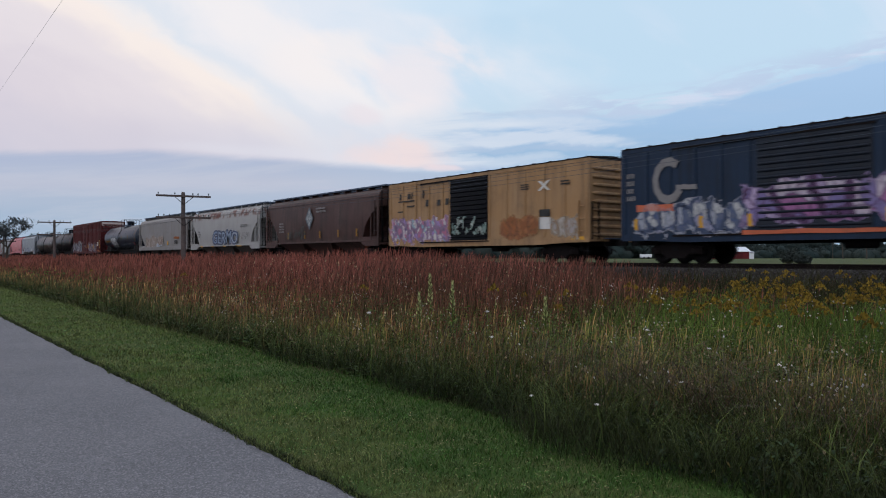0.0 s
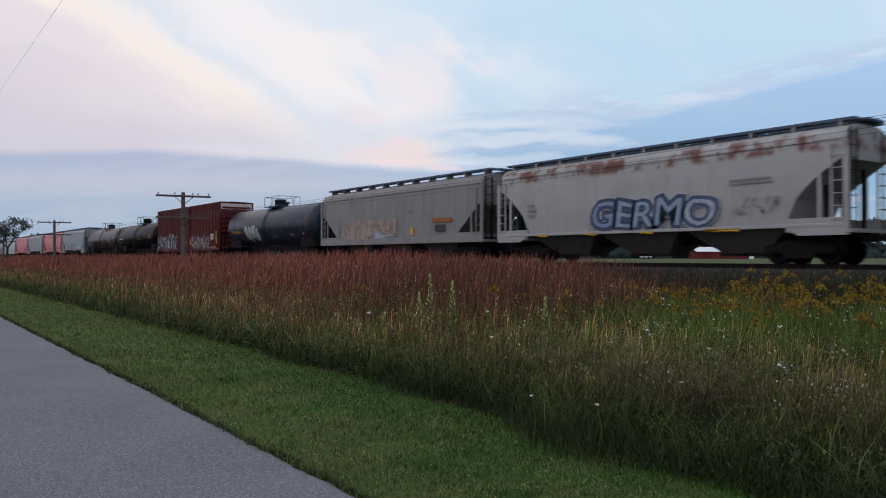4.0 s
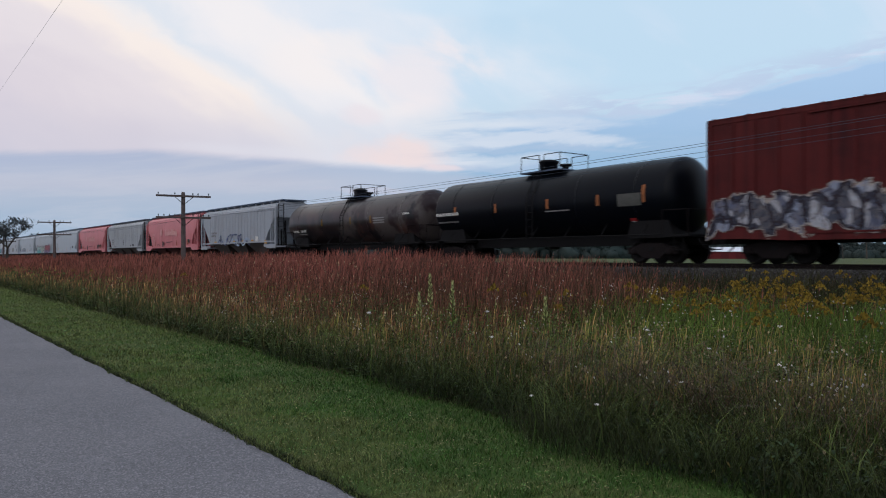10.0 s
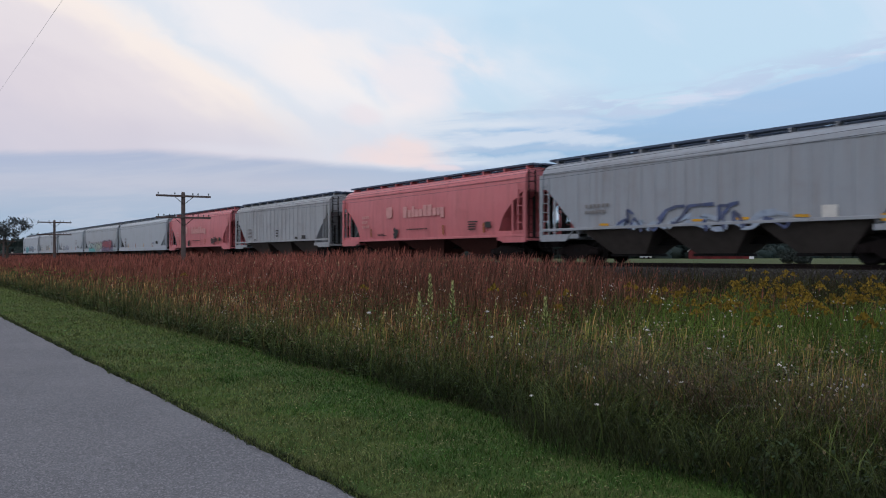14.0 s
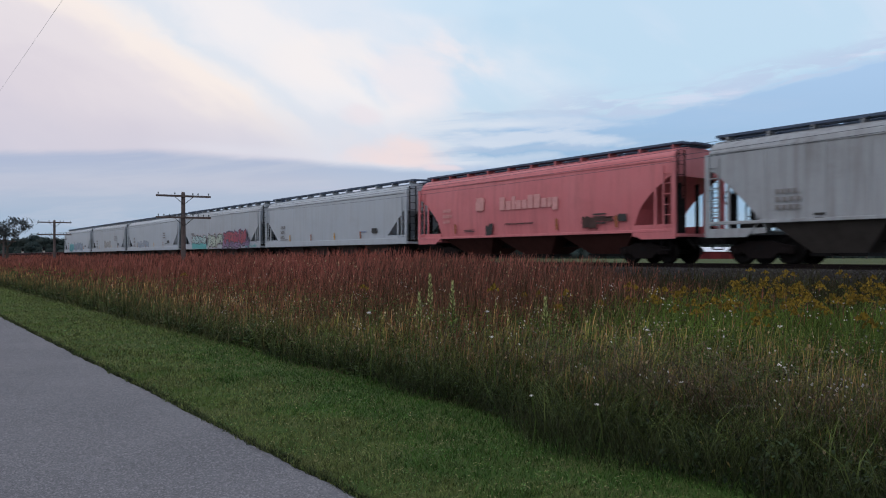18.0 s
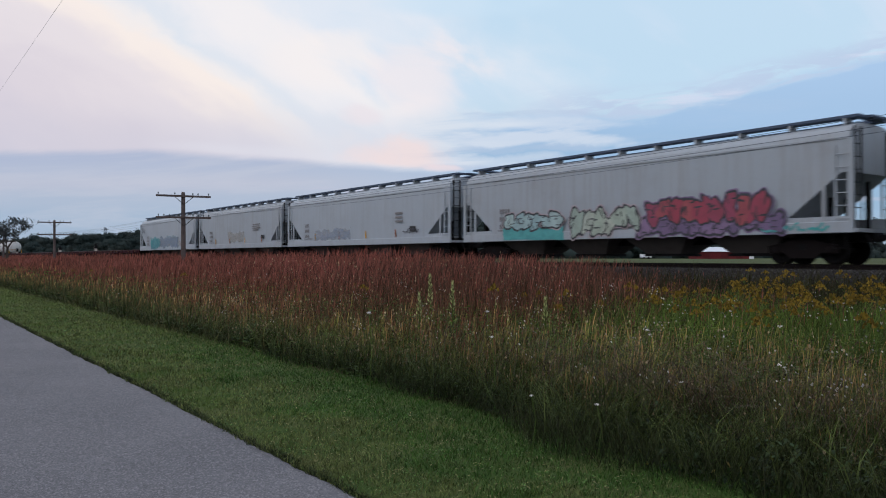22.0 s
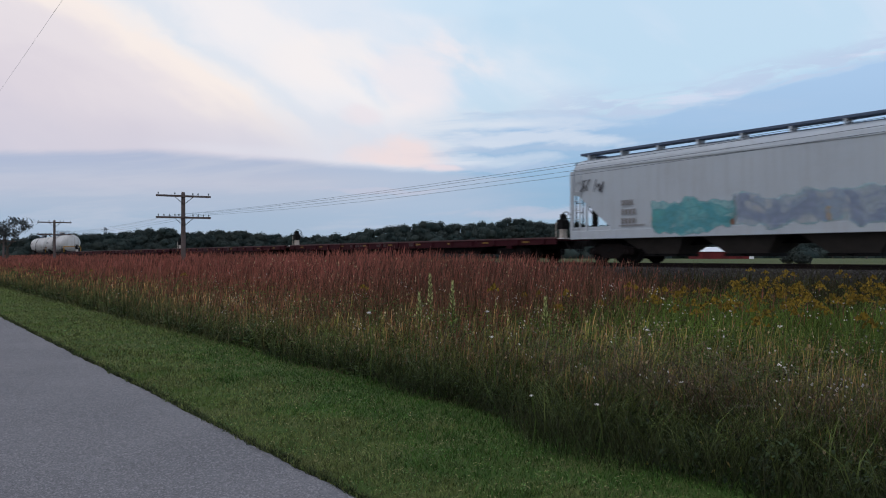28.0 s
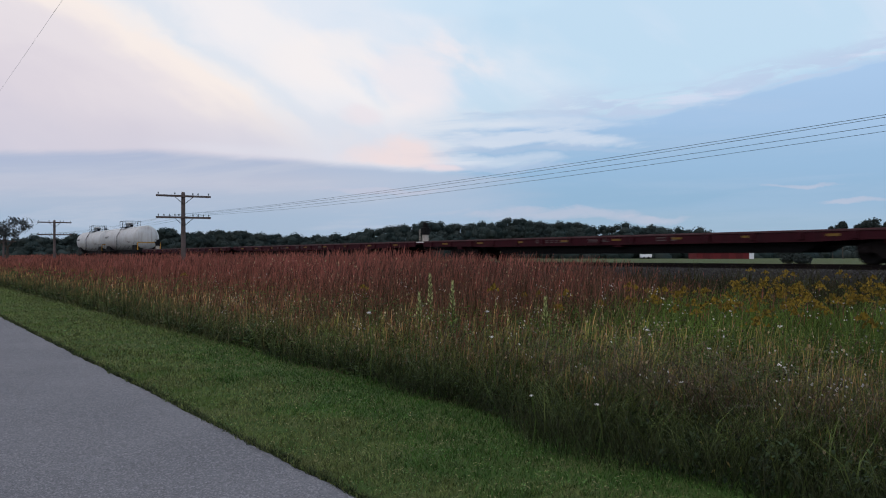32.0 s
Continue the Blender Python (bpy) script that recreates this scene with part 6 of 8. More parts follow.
def build_track():
    z = RAIL_Z
    bm = bmesh.new()
    prism(bm, [(TRACK_Y - 4.6, 0.5), (TRACK_Y - 2.1, z - 0.24), (TRACK_Y - 1.35, z - 0.19), (TRACK_Y + 1.35, z - 0.19), (TRACK_Y + 2.1, z - 0.24), (TRACK_Y + 4.2, 0.75)], -700, 460)
    tagged(new("ballast_bed", mesh_of("ballast_bed", bm, M["ballast"])), "bank of grey crushed-stone ballast under the rails", "ballast", kind="structure")
    for s in (-1, 1):
        y = TRACK_Y + s * 0.755
        prof = [(y - 0.07, z - 0.17), (y - 0.07, z - 0.155), (y - 0.012, z - 0.135), (y - 0.012, z - 0.045), (y - 0.036, z - 0.038), (y - 0.036, z - 0.005), (y - 0.028, z),
                (y + 0.028, z), (y + 0.036, z - 0.005), (y + 0.036, z - 0.038), (y + 0.012, z - 0.045), (y + 0.012, z - 0.135), (y + 0.07, z - 0.155), (y + 0.07, z - 0.17)]
        bm = bmesh.new()
        prism(bm, prof, -700, 460)
        tagged(new("rail", mesh_of("rail", bm, M["rust_iron"])), "rusty steel rail on timber ties", "rail", "running rails", "structure")
    bed = tagged(new("track_ties"), "row of weathered timber railway ties", "railway ties", kind="structure")
    tie = mesh_of("tie", bbox(-0.115, 0.115, -1.3, 1.3, -0.17, 0.0, 0.012), plain("creosote_timber", (0.05, 0.042, 0.037), 0.9, 0, 0.5))
    for k in range(290):
        t = part("tie", tie, None, bed)
        t.location = (14 - k * 0.5, TRACK_Y + 0.03 * math.sin(k * 7.1), z - 0.172)
    # loose stones on the shoulder
    rng = np.random.default_rng(4)
    n = 26000
    x = 12 - 62 * rng.random(n) ** 1.3
    y = TRACK_Y - 0.9 - 3.6 * rng.random(n)
    zz = np.where(y > TRACK_Y - 1.35, z - 0.19, np.where(y > TRACK_Y - 2.1, z - 0.24 + (y - TRACK_Y + 2.1) / 0.75 * 0.05, 0.5 + (y - TRACK_Y + 4.6) / 2.5 * (z - 0.74)))
    s = 0.022 + 0.03 * rng.random(n)
    base = np.array([[1, 0, 0], [-0.9, 0.2, 0.1], [0.1, 1, 0], [0, -0.9, 0.1], [0.1, 0, 0.9], [0, 0.1, -0.8]])
    tri = np.array([[0, 2, 4], [2, 1, 4], [1, 3, 4], [3, 0, 4], [2, 0, 5], [1, 2, 5], [3, 1, 5], [0, 3, 5]])
    ang = rng.random(n) * 6.28
    rot = np.zeros((n, 3, 3))
    rot[:, 0, 0], rot[:, 0, 1], rot[:, 1, 0], rot[:, 1, 1], rot[:, 2, 2] = np.cos(ang), -np.sin(ang), np.sin(ang), np.cos(ang), 0.8
    jit = 1 + 0.35 * (rng.random((n, 6, 1)) - 0.5)
    v = np.einsum("nij,kj->nki", rot, base) * jit * s[:, None, None] + np.stack([x, y, zz + 0.01], 1)[:, None, :]
    f = tri[None] + (np.arange(n) * 6)[:, None, None]
    tagged(new("ballast_stones", soup("ballast_stones", v.reshape(-1, 3), f.reshape(-1, 3), stone_material())), "loose grey crushed stones on the track shoulder", "stones", kind="stuff")


def soup(name, verts, tris, material):
    """A mesh from arrays of points and triangles."""
    me = bpy.data.meshes.new(name)
    nv, nt = len(verts), len(tris)
    me.vertices.add(nv)
    me.vertices.foreach_set("co", np.ascontiguousarray(verts, dtype=np.float32).ravel())
    me.loops.add(nt * 3)
    me.loops.foreach_set("vertex_index", np.ascontiguousarray(tris, dtype=np.int32).ravel())
    me.polygons.add(nt)
    me.polygons.foreach_set("loop_start", np.arange(0, nt * 3, 3, dtype=np.int32))
    me.update(calc_edges=True)
    me.validate()
    me.materials.append(material)
    return me


build_track()

# ---------------------------------------------------------------- line-side poles and wires
POLE_Y = 13.6
POLES_X = (-2.6, -43.0, -82.9, -122.5, -162.0)
M["pole_wood"] = plain("weathered_pole_timber", (0.112, 0.090, 0.086), 0.9, 0, 0.5, 3.0)
M["insulator"] = plain("glass_insulator", (0.07, 0.09, 0.09), 0.25, 0, 0.1)
M["wire"] = plain("old_wire", (0.06, 0.075, 0.10), 0.6, 0.2, 0.1)
ARM_Z = (4.92, 3.72)


def pole_thing(x, lean):
    post = tagged(new("telegraph_pole"), "weathered wooden telegraph pole with two crossarms", "telegraph pole", "line-side telegraph poles")
    bm = bmesh.new()
    n = 12
    rings = []
    for z, r in ((-0.1, 0.15), (0.02, 0.145), (2.2, 0.13), (5.0, 0.11), (5.12, 0.10), (5.16, 0.06)):
        rings.append([bm.verts.new((r * math.cos(2 * math.pi * i / n), r * math.sin(2 * math.pi * i / n), z)) for i in range(n)])
    for a, b in zip(rings, rings[1:]):
        for i in range(n):
            bm.faces.new((a[i], a[(i + 1) % n], b[(i + 1) % n], b[i])).smooth = True
    bm.faces.new(rings[-1])
    part("pole_shaft", bm, M["pole_wood"], post)
    for j, z in enumerate(ARM_Z):
        arm = part("crossarm", bbox(0.08, 0.18, -1.52, 1.52, z - 0.055, z + 0.055, 0.01), M["pole_wood"], post)
        bm = bmesh.new()
        for s in (-1, 1):
            rod(bm, (0.16, s * 0.5, z - 0.05), (0.13, s * 0.03, z - 0.45), 0.018, 5)
        part("arm_brace", bm, M["iron"], arm)
        for k, y in enumerate((-1.4, -1.1, -0.8, -0.5, -0.28, 0.5, 0.8, 1.1, 1.4)):
            if j == 0 and k in (1, 2, 4, 7):
                continue
            bm = bmesh.new()
            revolve(bm, [(z + 0.05, 0.012), (z + 0.10, 0.014), (z + 0.105, 0.038), (z + 0.13, 0.04), (z + 0.15, 0.03), (z + 0.17, 0.035), (z + 0.19, 0.02)], "z", 8, (0.13, y, 0))
            part("insulator", bm, M["insulator"], arm)
    post.matrix_world = pose(x, POLE_Y, ground_z(x, POLE_Y), lean[0], lean[1], 0)
    return post


for k, x in enumerate(POLES_X):
    pole_thing(x, ((0.0, 1.2), (0.6, 0.5), (0.3, 0.2), (-0.6, 0.4), (0.4, -0.3))[k])


def wire(name, pts, r, label, cat="wire"):
    bm = bmesh.new()
    rings = [[bm.verts.new((p[0], p[1] + r * math.cos(1.2566 * i), p[2] + r * math.sin(1.2566 * i))) for i in range(5)] for p in pts]
    for a, b in zip(rings, rings[1:]):
        for i in range(5):
            bm.faces.new((a[i], a[(i + 1) % 5], b[(i + 1) % 5], b[i]))
    return thing(name, bm, M["wire"], label, cat, "overhead wires")


for k, (dy, dz) in enumerate(((-0.5, 0.16), (-0.28, 0.17), (0.5, 0.17), (1.1, 0.17))):
    pts = []
    for a, b in zip(POLES_X, POLES_X[1:]):
        for i in range(16):
            t = i / 16
            sag = (0.22, 0.26, 0.24, 0.27)[k] * 4 * t * (1 - t)
            pts.append((a + (b - a) * t + 0.13, POLE_Y + dy, ARM_Z[1] + dz - sag))
    pts.append((POLES_X[-1] + 0.13, POLE_Y + dy, ARM_Z[1] + dz))
    wire("telegraph_wire", pts, 0.0046, "thin dark telegraph wire sagging between poles")
wire("power_line", [(8 - 7.5 * k, 2.99, 7.05 - 0.25 * 4 * (k / 16) * (1 - k / 16)) for k in range(17)] + [(-240, 2.99, 7.0)], 0.0034, "single overhead power line along the road")
M["wire_pale"] = plain("weathered_aluminium", (0.80, 0.80, 0.82), 0.5, 0.3, 0.1)
bpy.data.objects["power_line"].data.materials[0] = M["wire_pale"]
for x, zt in ((8.0, 7.05), (-240.0, 7.0)):
    bm = bmesh.new()
    revolve(bm, [(-0.3, 0.16), (3.0, 0.15), (zt + 0.25, 0.11), (zt + 0.28, 0.05)], "z", 12)
    post = tagged(new("utility_pole"), "plain wooden utility pole beside the road", "utility pole", "roadside utility poles")
    part("pole_shaft", bm, M["pole_wood"], post)
    part("crossarm", bbox(-0.06, 0.06, -0.7, 0.7, zt - 0.12, zt - 0.004, 0.01), M["pole_wood"], post)
    post.location = (x, 2.99, 0)

# ---------------------------------------------------------------- trees


def leaf_cloud(rng, centres, radii, per, size, squash=0.8):
    """Small leaf cards scattered through the shells of clumps."""
    n = len(centres) * per
    c = np.repeat(centres, per, 0)
    r = np.repeat(radii, per)
    d = rng.normal(size=(n, 3))
    d /= np.linalg.norm(d, axis=1, keepdims=True)
    k = r * (0.72 + 0.32 * rng.random(n) ** 0.6)
    p = c + d * k[:, None] * np.array([1, 1, squash])
    u = rng.normal(size=(n, 3))
    u /= np.linalg.norm(u, axis=1, keepdims=True)
    w = np.cross(u, d + 0.3 * rng.normal(size=(n, 3)))
    w /= np.linalg.norm(w, axis=1, keepdims=True) + 1e-6
    s = size * (0.6 + 0.8 * rng.random(n))[:, None]
    v = np.stack([p - u * s, p + w * s * 0.7, p + u * s, p - w * s * 0.7], 1).reshape(-1, 3)
    i = np.arange(n)[:, None] * 4
    t = np.concatenate([i + [0, 1, 2], i + [0, 2, 3]], 1).reshape(-1, 3)
    return v, t


def cores(rng, centres, radii):
    """Lumpy inner masses of foliage that close the crowns."""
    bm = bmesh.new()
    bmesh.ops.create_icosphere(bm, subdivisions=2, radius=1.0)
    base = np.array([v.co[:] for v in bm.verts])
    bm.verts.index_update()
    tri = np.array([[v.index for v in f.verts] for f in bm.faces])
    bm.free()
    n, m = len(centres), len(base)
    lump_r = 0.80 + 0.36 * rng.random((n, m, 1))
    lump_r = lump_r ** 1.5
    v = centres[:, None, :] + base[None] * lump_r * radii[:, None, None] * np.array([1, 1, 0.85])
    t = tri[None] + (np.arange(n) * m)[:, None, None]
    return v.reshape(-1, 3), t.reshape(-1, 3)


def leaf_material(name, a, b_, c_):
    m, nt, b = shader(name)
    geo = nt.nodes.new("ShaderNodeNewGeometry")
    v = ncoord(nt)
    c = nmix(nt, geo.outputs["Random Per Island"], a, b_)
    c = nmix(nt, nmul(nt, nramp(nt, nnoise(nt, v, 0.12, 4), 0.4, 0.65), 0.7), c, c_)
    nt.links.new(c, b.inputs["Base Color"])
    b.inputs["Roughness"].default_value = 0.8
    b.inputs["Specular IOR Level"].default_value = 0.1
    return m


# the next three leaf colours carry distance haze as a grey-blue tint
M["haze_leaf"] = leaf_material("haze_tinted_leaves", (0.045, 0.056, 0.060), (0.075, 0.085, 0.088), (0.060, 0.068, 0.072))
M["woods"] = leaf_material("haze_tinted_woodland_leaves", (0.018, 0.032, 0.032), (0.034, 0.049, 0.046), (0.038, 0.047, 0.042))
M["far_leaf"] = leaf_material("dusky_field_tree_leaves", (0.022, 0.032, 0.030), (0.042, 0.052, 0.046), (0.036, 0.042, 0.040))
M["leaf"] = leaf_material("dark_tree_leaves", (0.050, 0.058, 0.032), (0.080, 0.082, 0.048), (0.070, 0.066, 0.042))
M["bark"] = plain("grey_bark", (0.075, 0.065, 0.055), 0.95, 0, 0.5, 2.5)


def from_view(px, depth):
    """Plan place on the bearing px (1568 parts across the view) at that depth along the line of sight."""
    r = (px - 784) / 1345.0 * depth
    return -0.8048 * depth + 0.5934 * r, 0.5934 * depth + 0.8048 * r


def build_woods():
    rng = np.random.default_rng(11)
    vs, ts, off = [], [], 0

    def add(v, t):
        nonlocal off
        vs.append(v)
        ts.append(t + off)
        off += len(v)

    def tree_at(px, depth, top, spread):
        x, y = from_view(px, depth)
        h = (455.5 - top) * depth / 1345.0 + 1.5 - FAR_Z
        k = max(5, int(h * 0.7))
        cz = h * (0.28 + 0.62 * rng.random(k))
        rr = spread * (0.25 + 0.20 * rng.random(k)) * (1.1 - 0.55 * (cz / h - 0.3))
        a = rng.random(k) * 6.28
        off_r = spread * 0.5 * np.sqrt(rng.random(k)) * (1.15 - 0.75 * (cz / h))
        cen = np.stack([x + off_r * np.cos(a), y + off_r * np.sin(a), FAR_Z + cz], 1)
        cen = np.vstack([cen, [[x, y, FAR_Z + h - spread * 0.22]]])
        rr = np.append(rr, spread * 0.26)
        add(*leaf_cloud(rng, cen, rr, 165, max(0.22, depth * 0.00080)))
        add(*cores(rng, cen, rr * 0.66))
        low = np.stack([x + spread * (rng.random(3) - 0.5), y + spread * (rng.random(3) - 0.5), FAR_Z + h * (0.08 + 0.14 * rng.random(3))], 1)
        add(*leaf_cloud(rng, low, np.full(3, spread * 0.42), 50, max(0.25, depth * 0.0011)))
        add(*cores(rng, low, np.full(3, spread * 0.40)))

    def profile(px):
        pts = ((20, 424), (50, 418), (100, 421), (140, 412), (185, 414), (230, 408), (270, 402), (320, 410), (400, 407), (470, 414), (560, 417), (625, 413), (660, 402), (700, 398),
               (752, 389), (800, 394), (850, 390), (925, 384), (960, 392), (1000, 390), (1060, 396), (1110, 392), (1150, 399), (1200, 400), (1262, 408))
        for (a, ya), (b, yb) in zip(pts, pts[1:]):
            if a <= px <= b:
                return ya + (yb - ya) * (px - a) / (b - a)
        return 412

    px = 30.0
    while px < 1268:
        near = px > 640
        depth = (330 if near else 470) + rng.uniform(-12, 25)
        spread = rng.uniform(7, 11) * (1.0 if near else 1.2)
        tree_at(px, depth, profile(px) + rng.uniform(-1.5, 5), spread)
        tree_at(px + 6, depth - 22, profile(px) + rng.uniform(10, 22), spread * 0.9)
        px += spread * 1345 / depth * 0.42
    px = 1262.0
    while px < 1660:
        depth = 380 + rng.uniform(-10, 10)
        tree_at(px, depth, 430 + rng.uniform(-5, 5), rng.uniform(8, 11))
        tree_at(px + 7, depth - 14, 440 + rng.uniform(-5, 5), rng.uniform(8, 10))
        px += 14
    px = -80.0
    while px < 40:
        tree_at(px, 520 + rng.uniform(-15, 15), 424 + rng.uniform(-4, 4), rng.uniform(9, 13))
        px += 14
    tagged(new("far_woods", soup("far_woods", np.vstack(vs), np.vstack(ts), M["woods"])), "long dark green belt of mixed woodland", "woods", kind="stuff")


build_woods()


def grow_tree(name, label, x, y, z, height, spread, seed, leaves=30, leaf=0.12, sparse=0.5, mat=None, group="field trees"):
    """Tapered trunk, limbs that fork, and a crown of small leaf clumps at the twig ends."""
    rng = np.random.default_rng(seed)
    rnd = random.Random(seed)
    tree = tagged(new(name), label, "tree" if "tree" in name else "shrub", group)
    bm = bmesh.new()
    tips = []

    def limb(p, d, length, r, level):
        steps = 3
        for k in range(steps):
            q = p + d * (length / steps)
            n = 7 if level < 2 else 4
            rot = d.to_track_quat("Z", "Y").to_matrix()
            r1 = r * (1 - 0.28 * (k + 1) / steps)
            a = [bm.verts.new(p + rot @ Vector((r * math.cos(6.283 * i / n), r * math.sin(6.283 * i / n), 0))) for i in range(n)]
            b = [bm.verts.new(q + rot @ Vector((r1 * math.cos(6.283 * i / n), r1 * math.sin(6.283 * i / n), 0))) for i in range(n)]
            for i in range(n):
                bm.faces.new((a[i], a[(i + 1) % n], b[(i + 1) % n], b[i]))
            p, r = q, r1
            d = (d + Vector((rnd.uniform(-1, 1), rnd.uniform(-1, 1), rnd.uniform(-0.3, 0.6))) * 0.16).normalized()
            if level >= 1:
                tips.append((p.copy(), level))
        if level < 4:
            for j in range(3 if level else 5):
                a = rnd.uniform(0, 6.283)
                out = Vector((math.cos(a), math.sin(a), rnd.uniform(0.25, 1.0))).normalized()
                limb(p, (d * 0.55 + out * 0.75).normalized(), length * rnd.uniform(0.55, 0.75), r * 0.62, level + 1)

    limb(Vector((0, 0, -0.1)), Vector((0, 0, 1)), height * 0.26, height * 0.021, 0)
    part("trunk", bm, M["bark"], tree)
    pts = np.array([tuple(p) for p, lv in tips if lv >= 2])
    hmax = pts[:, 2].max()
    scale = np.array([spread / max(1e-3, np.abs(pts[:, :2]).max() * 2), spread / max(1e-3, np.abs(pts[:, :2]).max() * 2), height / hmax])
    for v in tree.children[0].data.vertices:
        v.co.x, v.co.y, v.co.z = v.co.x * scale[0], v.co.y * scale[1], v.co.z * scale[2]
    pts = pts * scale
    keep = pts[rng.random(len(pts)) > sparse]
    v, t = leaf_cloud(rng, keep, np.full(len(keep), height * 0.055), leaves, leaf)
    part("crown", soup("crown", v, t, mat or M["leaf"]), None, tree)
    tree.location = (x, y, z)
    return tree


x, y = from_view(12, 95)
grow_tree("roadside_tree", "thin-leaved dark tree beside the railway", x, y, 0.2, 6.3, 6.6, 3, 5, 0.080, 0.38, mat=M["haze_leaf"])
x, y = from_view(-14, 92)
grow_tree("roadside_tree", "bushy dark tree beside the railway", x, y, 0.2, 5.2, 6.4, 4, 6, 0.080, 0.35, mat=M["haze_leaf"])
for px, d, top, sp, sd in ((1492, 260, 393, 6.5, 7), (1534, 255, 387, 7.5, 8), (1580, 262, 392, 8, 9), (1474, 268, 401, 4.5, 10)):
    x, y = from_view(px, d)
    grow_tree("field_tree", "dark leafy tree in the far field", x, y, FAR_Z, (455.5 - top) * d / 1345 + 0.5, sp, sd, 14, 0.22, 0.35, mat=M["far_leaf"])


def grow_bush(x, y, z, height, spread, seed):
    """Dense rounded bush: many short stems and clumps of leaves down to the ground."""
    rng = np.random.default_rng(seed)
    bush = tagged(new("field_bush"), "dense dark green bush in the field behind the track", "bush", "field bushes")
    n = 26
    a, r = rng.random(n) * 6.283, np.sqrt(rng.random(n))
    cz = height * (0.16 + 0.66 * rng.random(n) * (1 - 0.55 * r * r))
    cen = np.stack([r * np.cos(a) * spread * 0.40, r * np.sin(a) * spread * 0.40, cz], 1)
    v, t = leaf_cloud(rng, cen, np.full(n, height * 0.20), 110, 0.06)
    part("foliage", soup("foliage", v, t, M["far_leaf"]), None, bush)
    bm = bmesh.new()
    for c in cen:
        rod(bm, (c[0] * 0.25, c[1] * 0.25, -0.05), tuple(c), 0.016, 5)
    part("stems", bm, M["bark"], bush)
    bush.location = (x, y, z)


for px, d, hh, sp, sd in ((1398, 62, 1.45, 2.5, 15), (1420, 60, 1.0, 1.5, 16)):
    x, y = from_view(px, d)
    grow_bush(x, y, FAR_Z, hh, sp, sd)

# ---------------------------------------------------------------- far farm


def build_barn():
    d = 250.0
    x, y = from_view(1272, d)
    barn = tagged(new("barn"), "long red wooden barn with a white metal roof", "barn")
    red = plain("barn_red_boards", (0.125, 0.022, 0.024), 0.8, 0, 0.4, 1.0)
    white = plain("white_roof_metal", (0.72, 0.74, 0.78), 0.4, 0, 0.1, 1.0)
    hw, hd, he, hr = 8.5, 4.2, 2.45, 3.8
    bm = bmesh.new()
    plate(bm, [(-hw, 0), (hw, 0), (hw, he), (-hw, he)], -hd, -hd + 0.15)
    part("front_wall", bm, red, barn)
    bm = bmesh.new()
    plate(bm, [(-hw, 0), (hw, 0), (hw, he), (-hw, he)], hd - 0.15, hd)
    part("rear_wall", bm, red, barn)
    for s in (-1, 1):
        bm = bmesh.new()
        prism(bm, [(-hd + 0.15, 0), (hd - 0.15, 0), (hd - 0.15, he), (0, hr - 0.1), (-hd + 0.15, he)], s * hw - 0.08, s * hw + 0.08)
        part("gable_wall", bm, red, barn)
        bm = bmesh.new()
        prism(bm, [(0, hr), (s * (hd + 0.4), he - 0.15), (s * (hd + 0.4), he - 0.03), (0, hr + 0.12)], -hw - 0.4, hw + 0.4)
        bmesh.ops.recalc_face_normals(bm, faces=bm.faces[:])
        part("roof_slope", bm, white, barn)
    for x0 in (-5.5, 0.5, 5.2):
        part("barn_door", bbox(x0 - 1.2, x0 + 1.2, -hd - 0.07, -hd - 0.003, 0, 2.1, 0.01), plain("barn_door_boards", (0.095, 0.018, 0.020), 0.8), barn)
    part("corner_trim", bbox(hw - 0.1, hw + 0.13, -hd - 0.06, -hd + 0.05, 0, he), white, barn)
    barn.matrix_world = pose(x, y, FAR_Z, 0, 0, math.degrees(math.atan2(0.8048, 0.5934)))
    x, y = from_view(1328, d - 3)
    shed = tagged(new("farm_shed"), "small white shed at the end of the barn", "shed")
    part("shed_walls", bbox(-0.8, 0.8, -1.1, 1.1, 0, 1.9, 0.02), white, shed)
    bm = bmesh.new()
    prism(bm, [(-1.25, 1.88), (1.25, 1.88), (1.25, 1.96), (0, 2.55), (-1.25, 1.96)], -0.95, 0.95)
    part("shed_roof", bm, plain("grey_shed_roof", (0.30, 0.31, 0.33), 0.6, 0, 0.2, 1.0), shed)
    shed.matrix_world = pose(x, y, FAR_Z, 0, 0, math.degrees(math.atan2(0.8048, 0.5934)))
    x, y = from_view(1143, 235)
    van = tagged(new("parked_trailer"), "small white box trailer parked by the farm", "trailer")
    part("box_body", bbox(-1.7, 1.7, -0.9, 0.9, 0.45, 1.45, 0.08), white, van)
    for s in (-0.7, 0.7):
        bm = bmesh.new()
        revolve(bm, [(-0.1, 0.33), (0.1, 0.33)], "y", 14, (s, -0.95, 0.33))
        part("wheel", bm, M["iron"], van)
    part("drawbar", bbox(1.8, 3.0, -0.08, 0.08, 0.45, 0.6), M["iron"], van)
    van.matrix_world = pose(x, y, FAR_Z - 0.01, 0, 0, 50)
    x, y = from_view(186, 520)
    mast = tagged(new("power_pylon"), "thin steel lattice power pylon above the woods", "pylon")
    bm = bmesh.new()
    for sx in (-1, 1):
        for sy in (-1, 1):
            rod(bm, (sx * 2.4, sy * 2.4, 0), (sx * 0.4, sy * 0.4, 21), 0.14, 4)
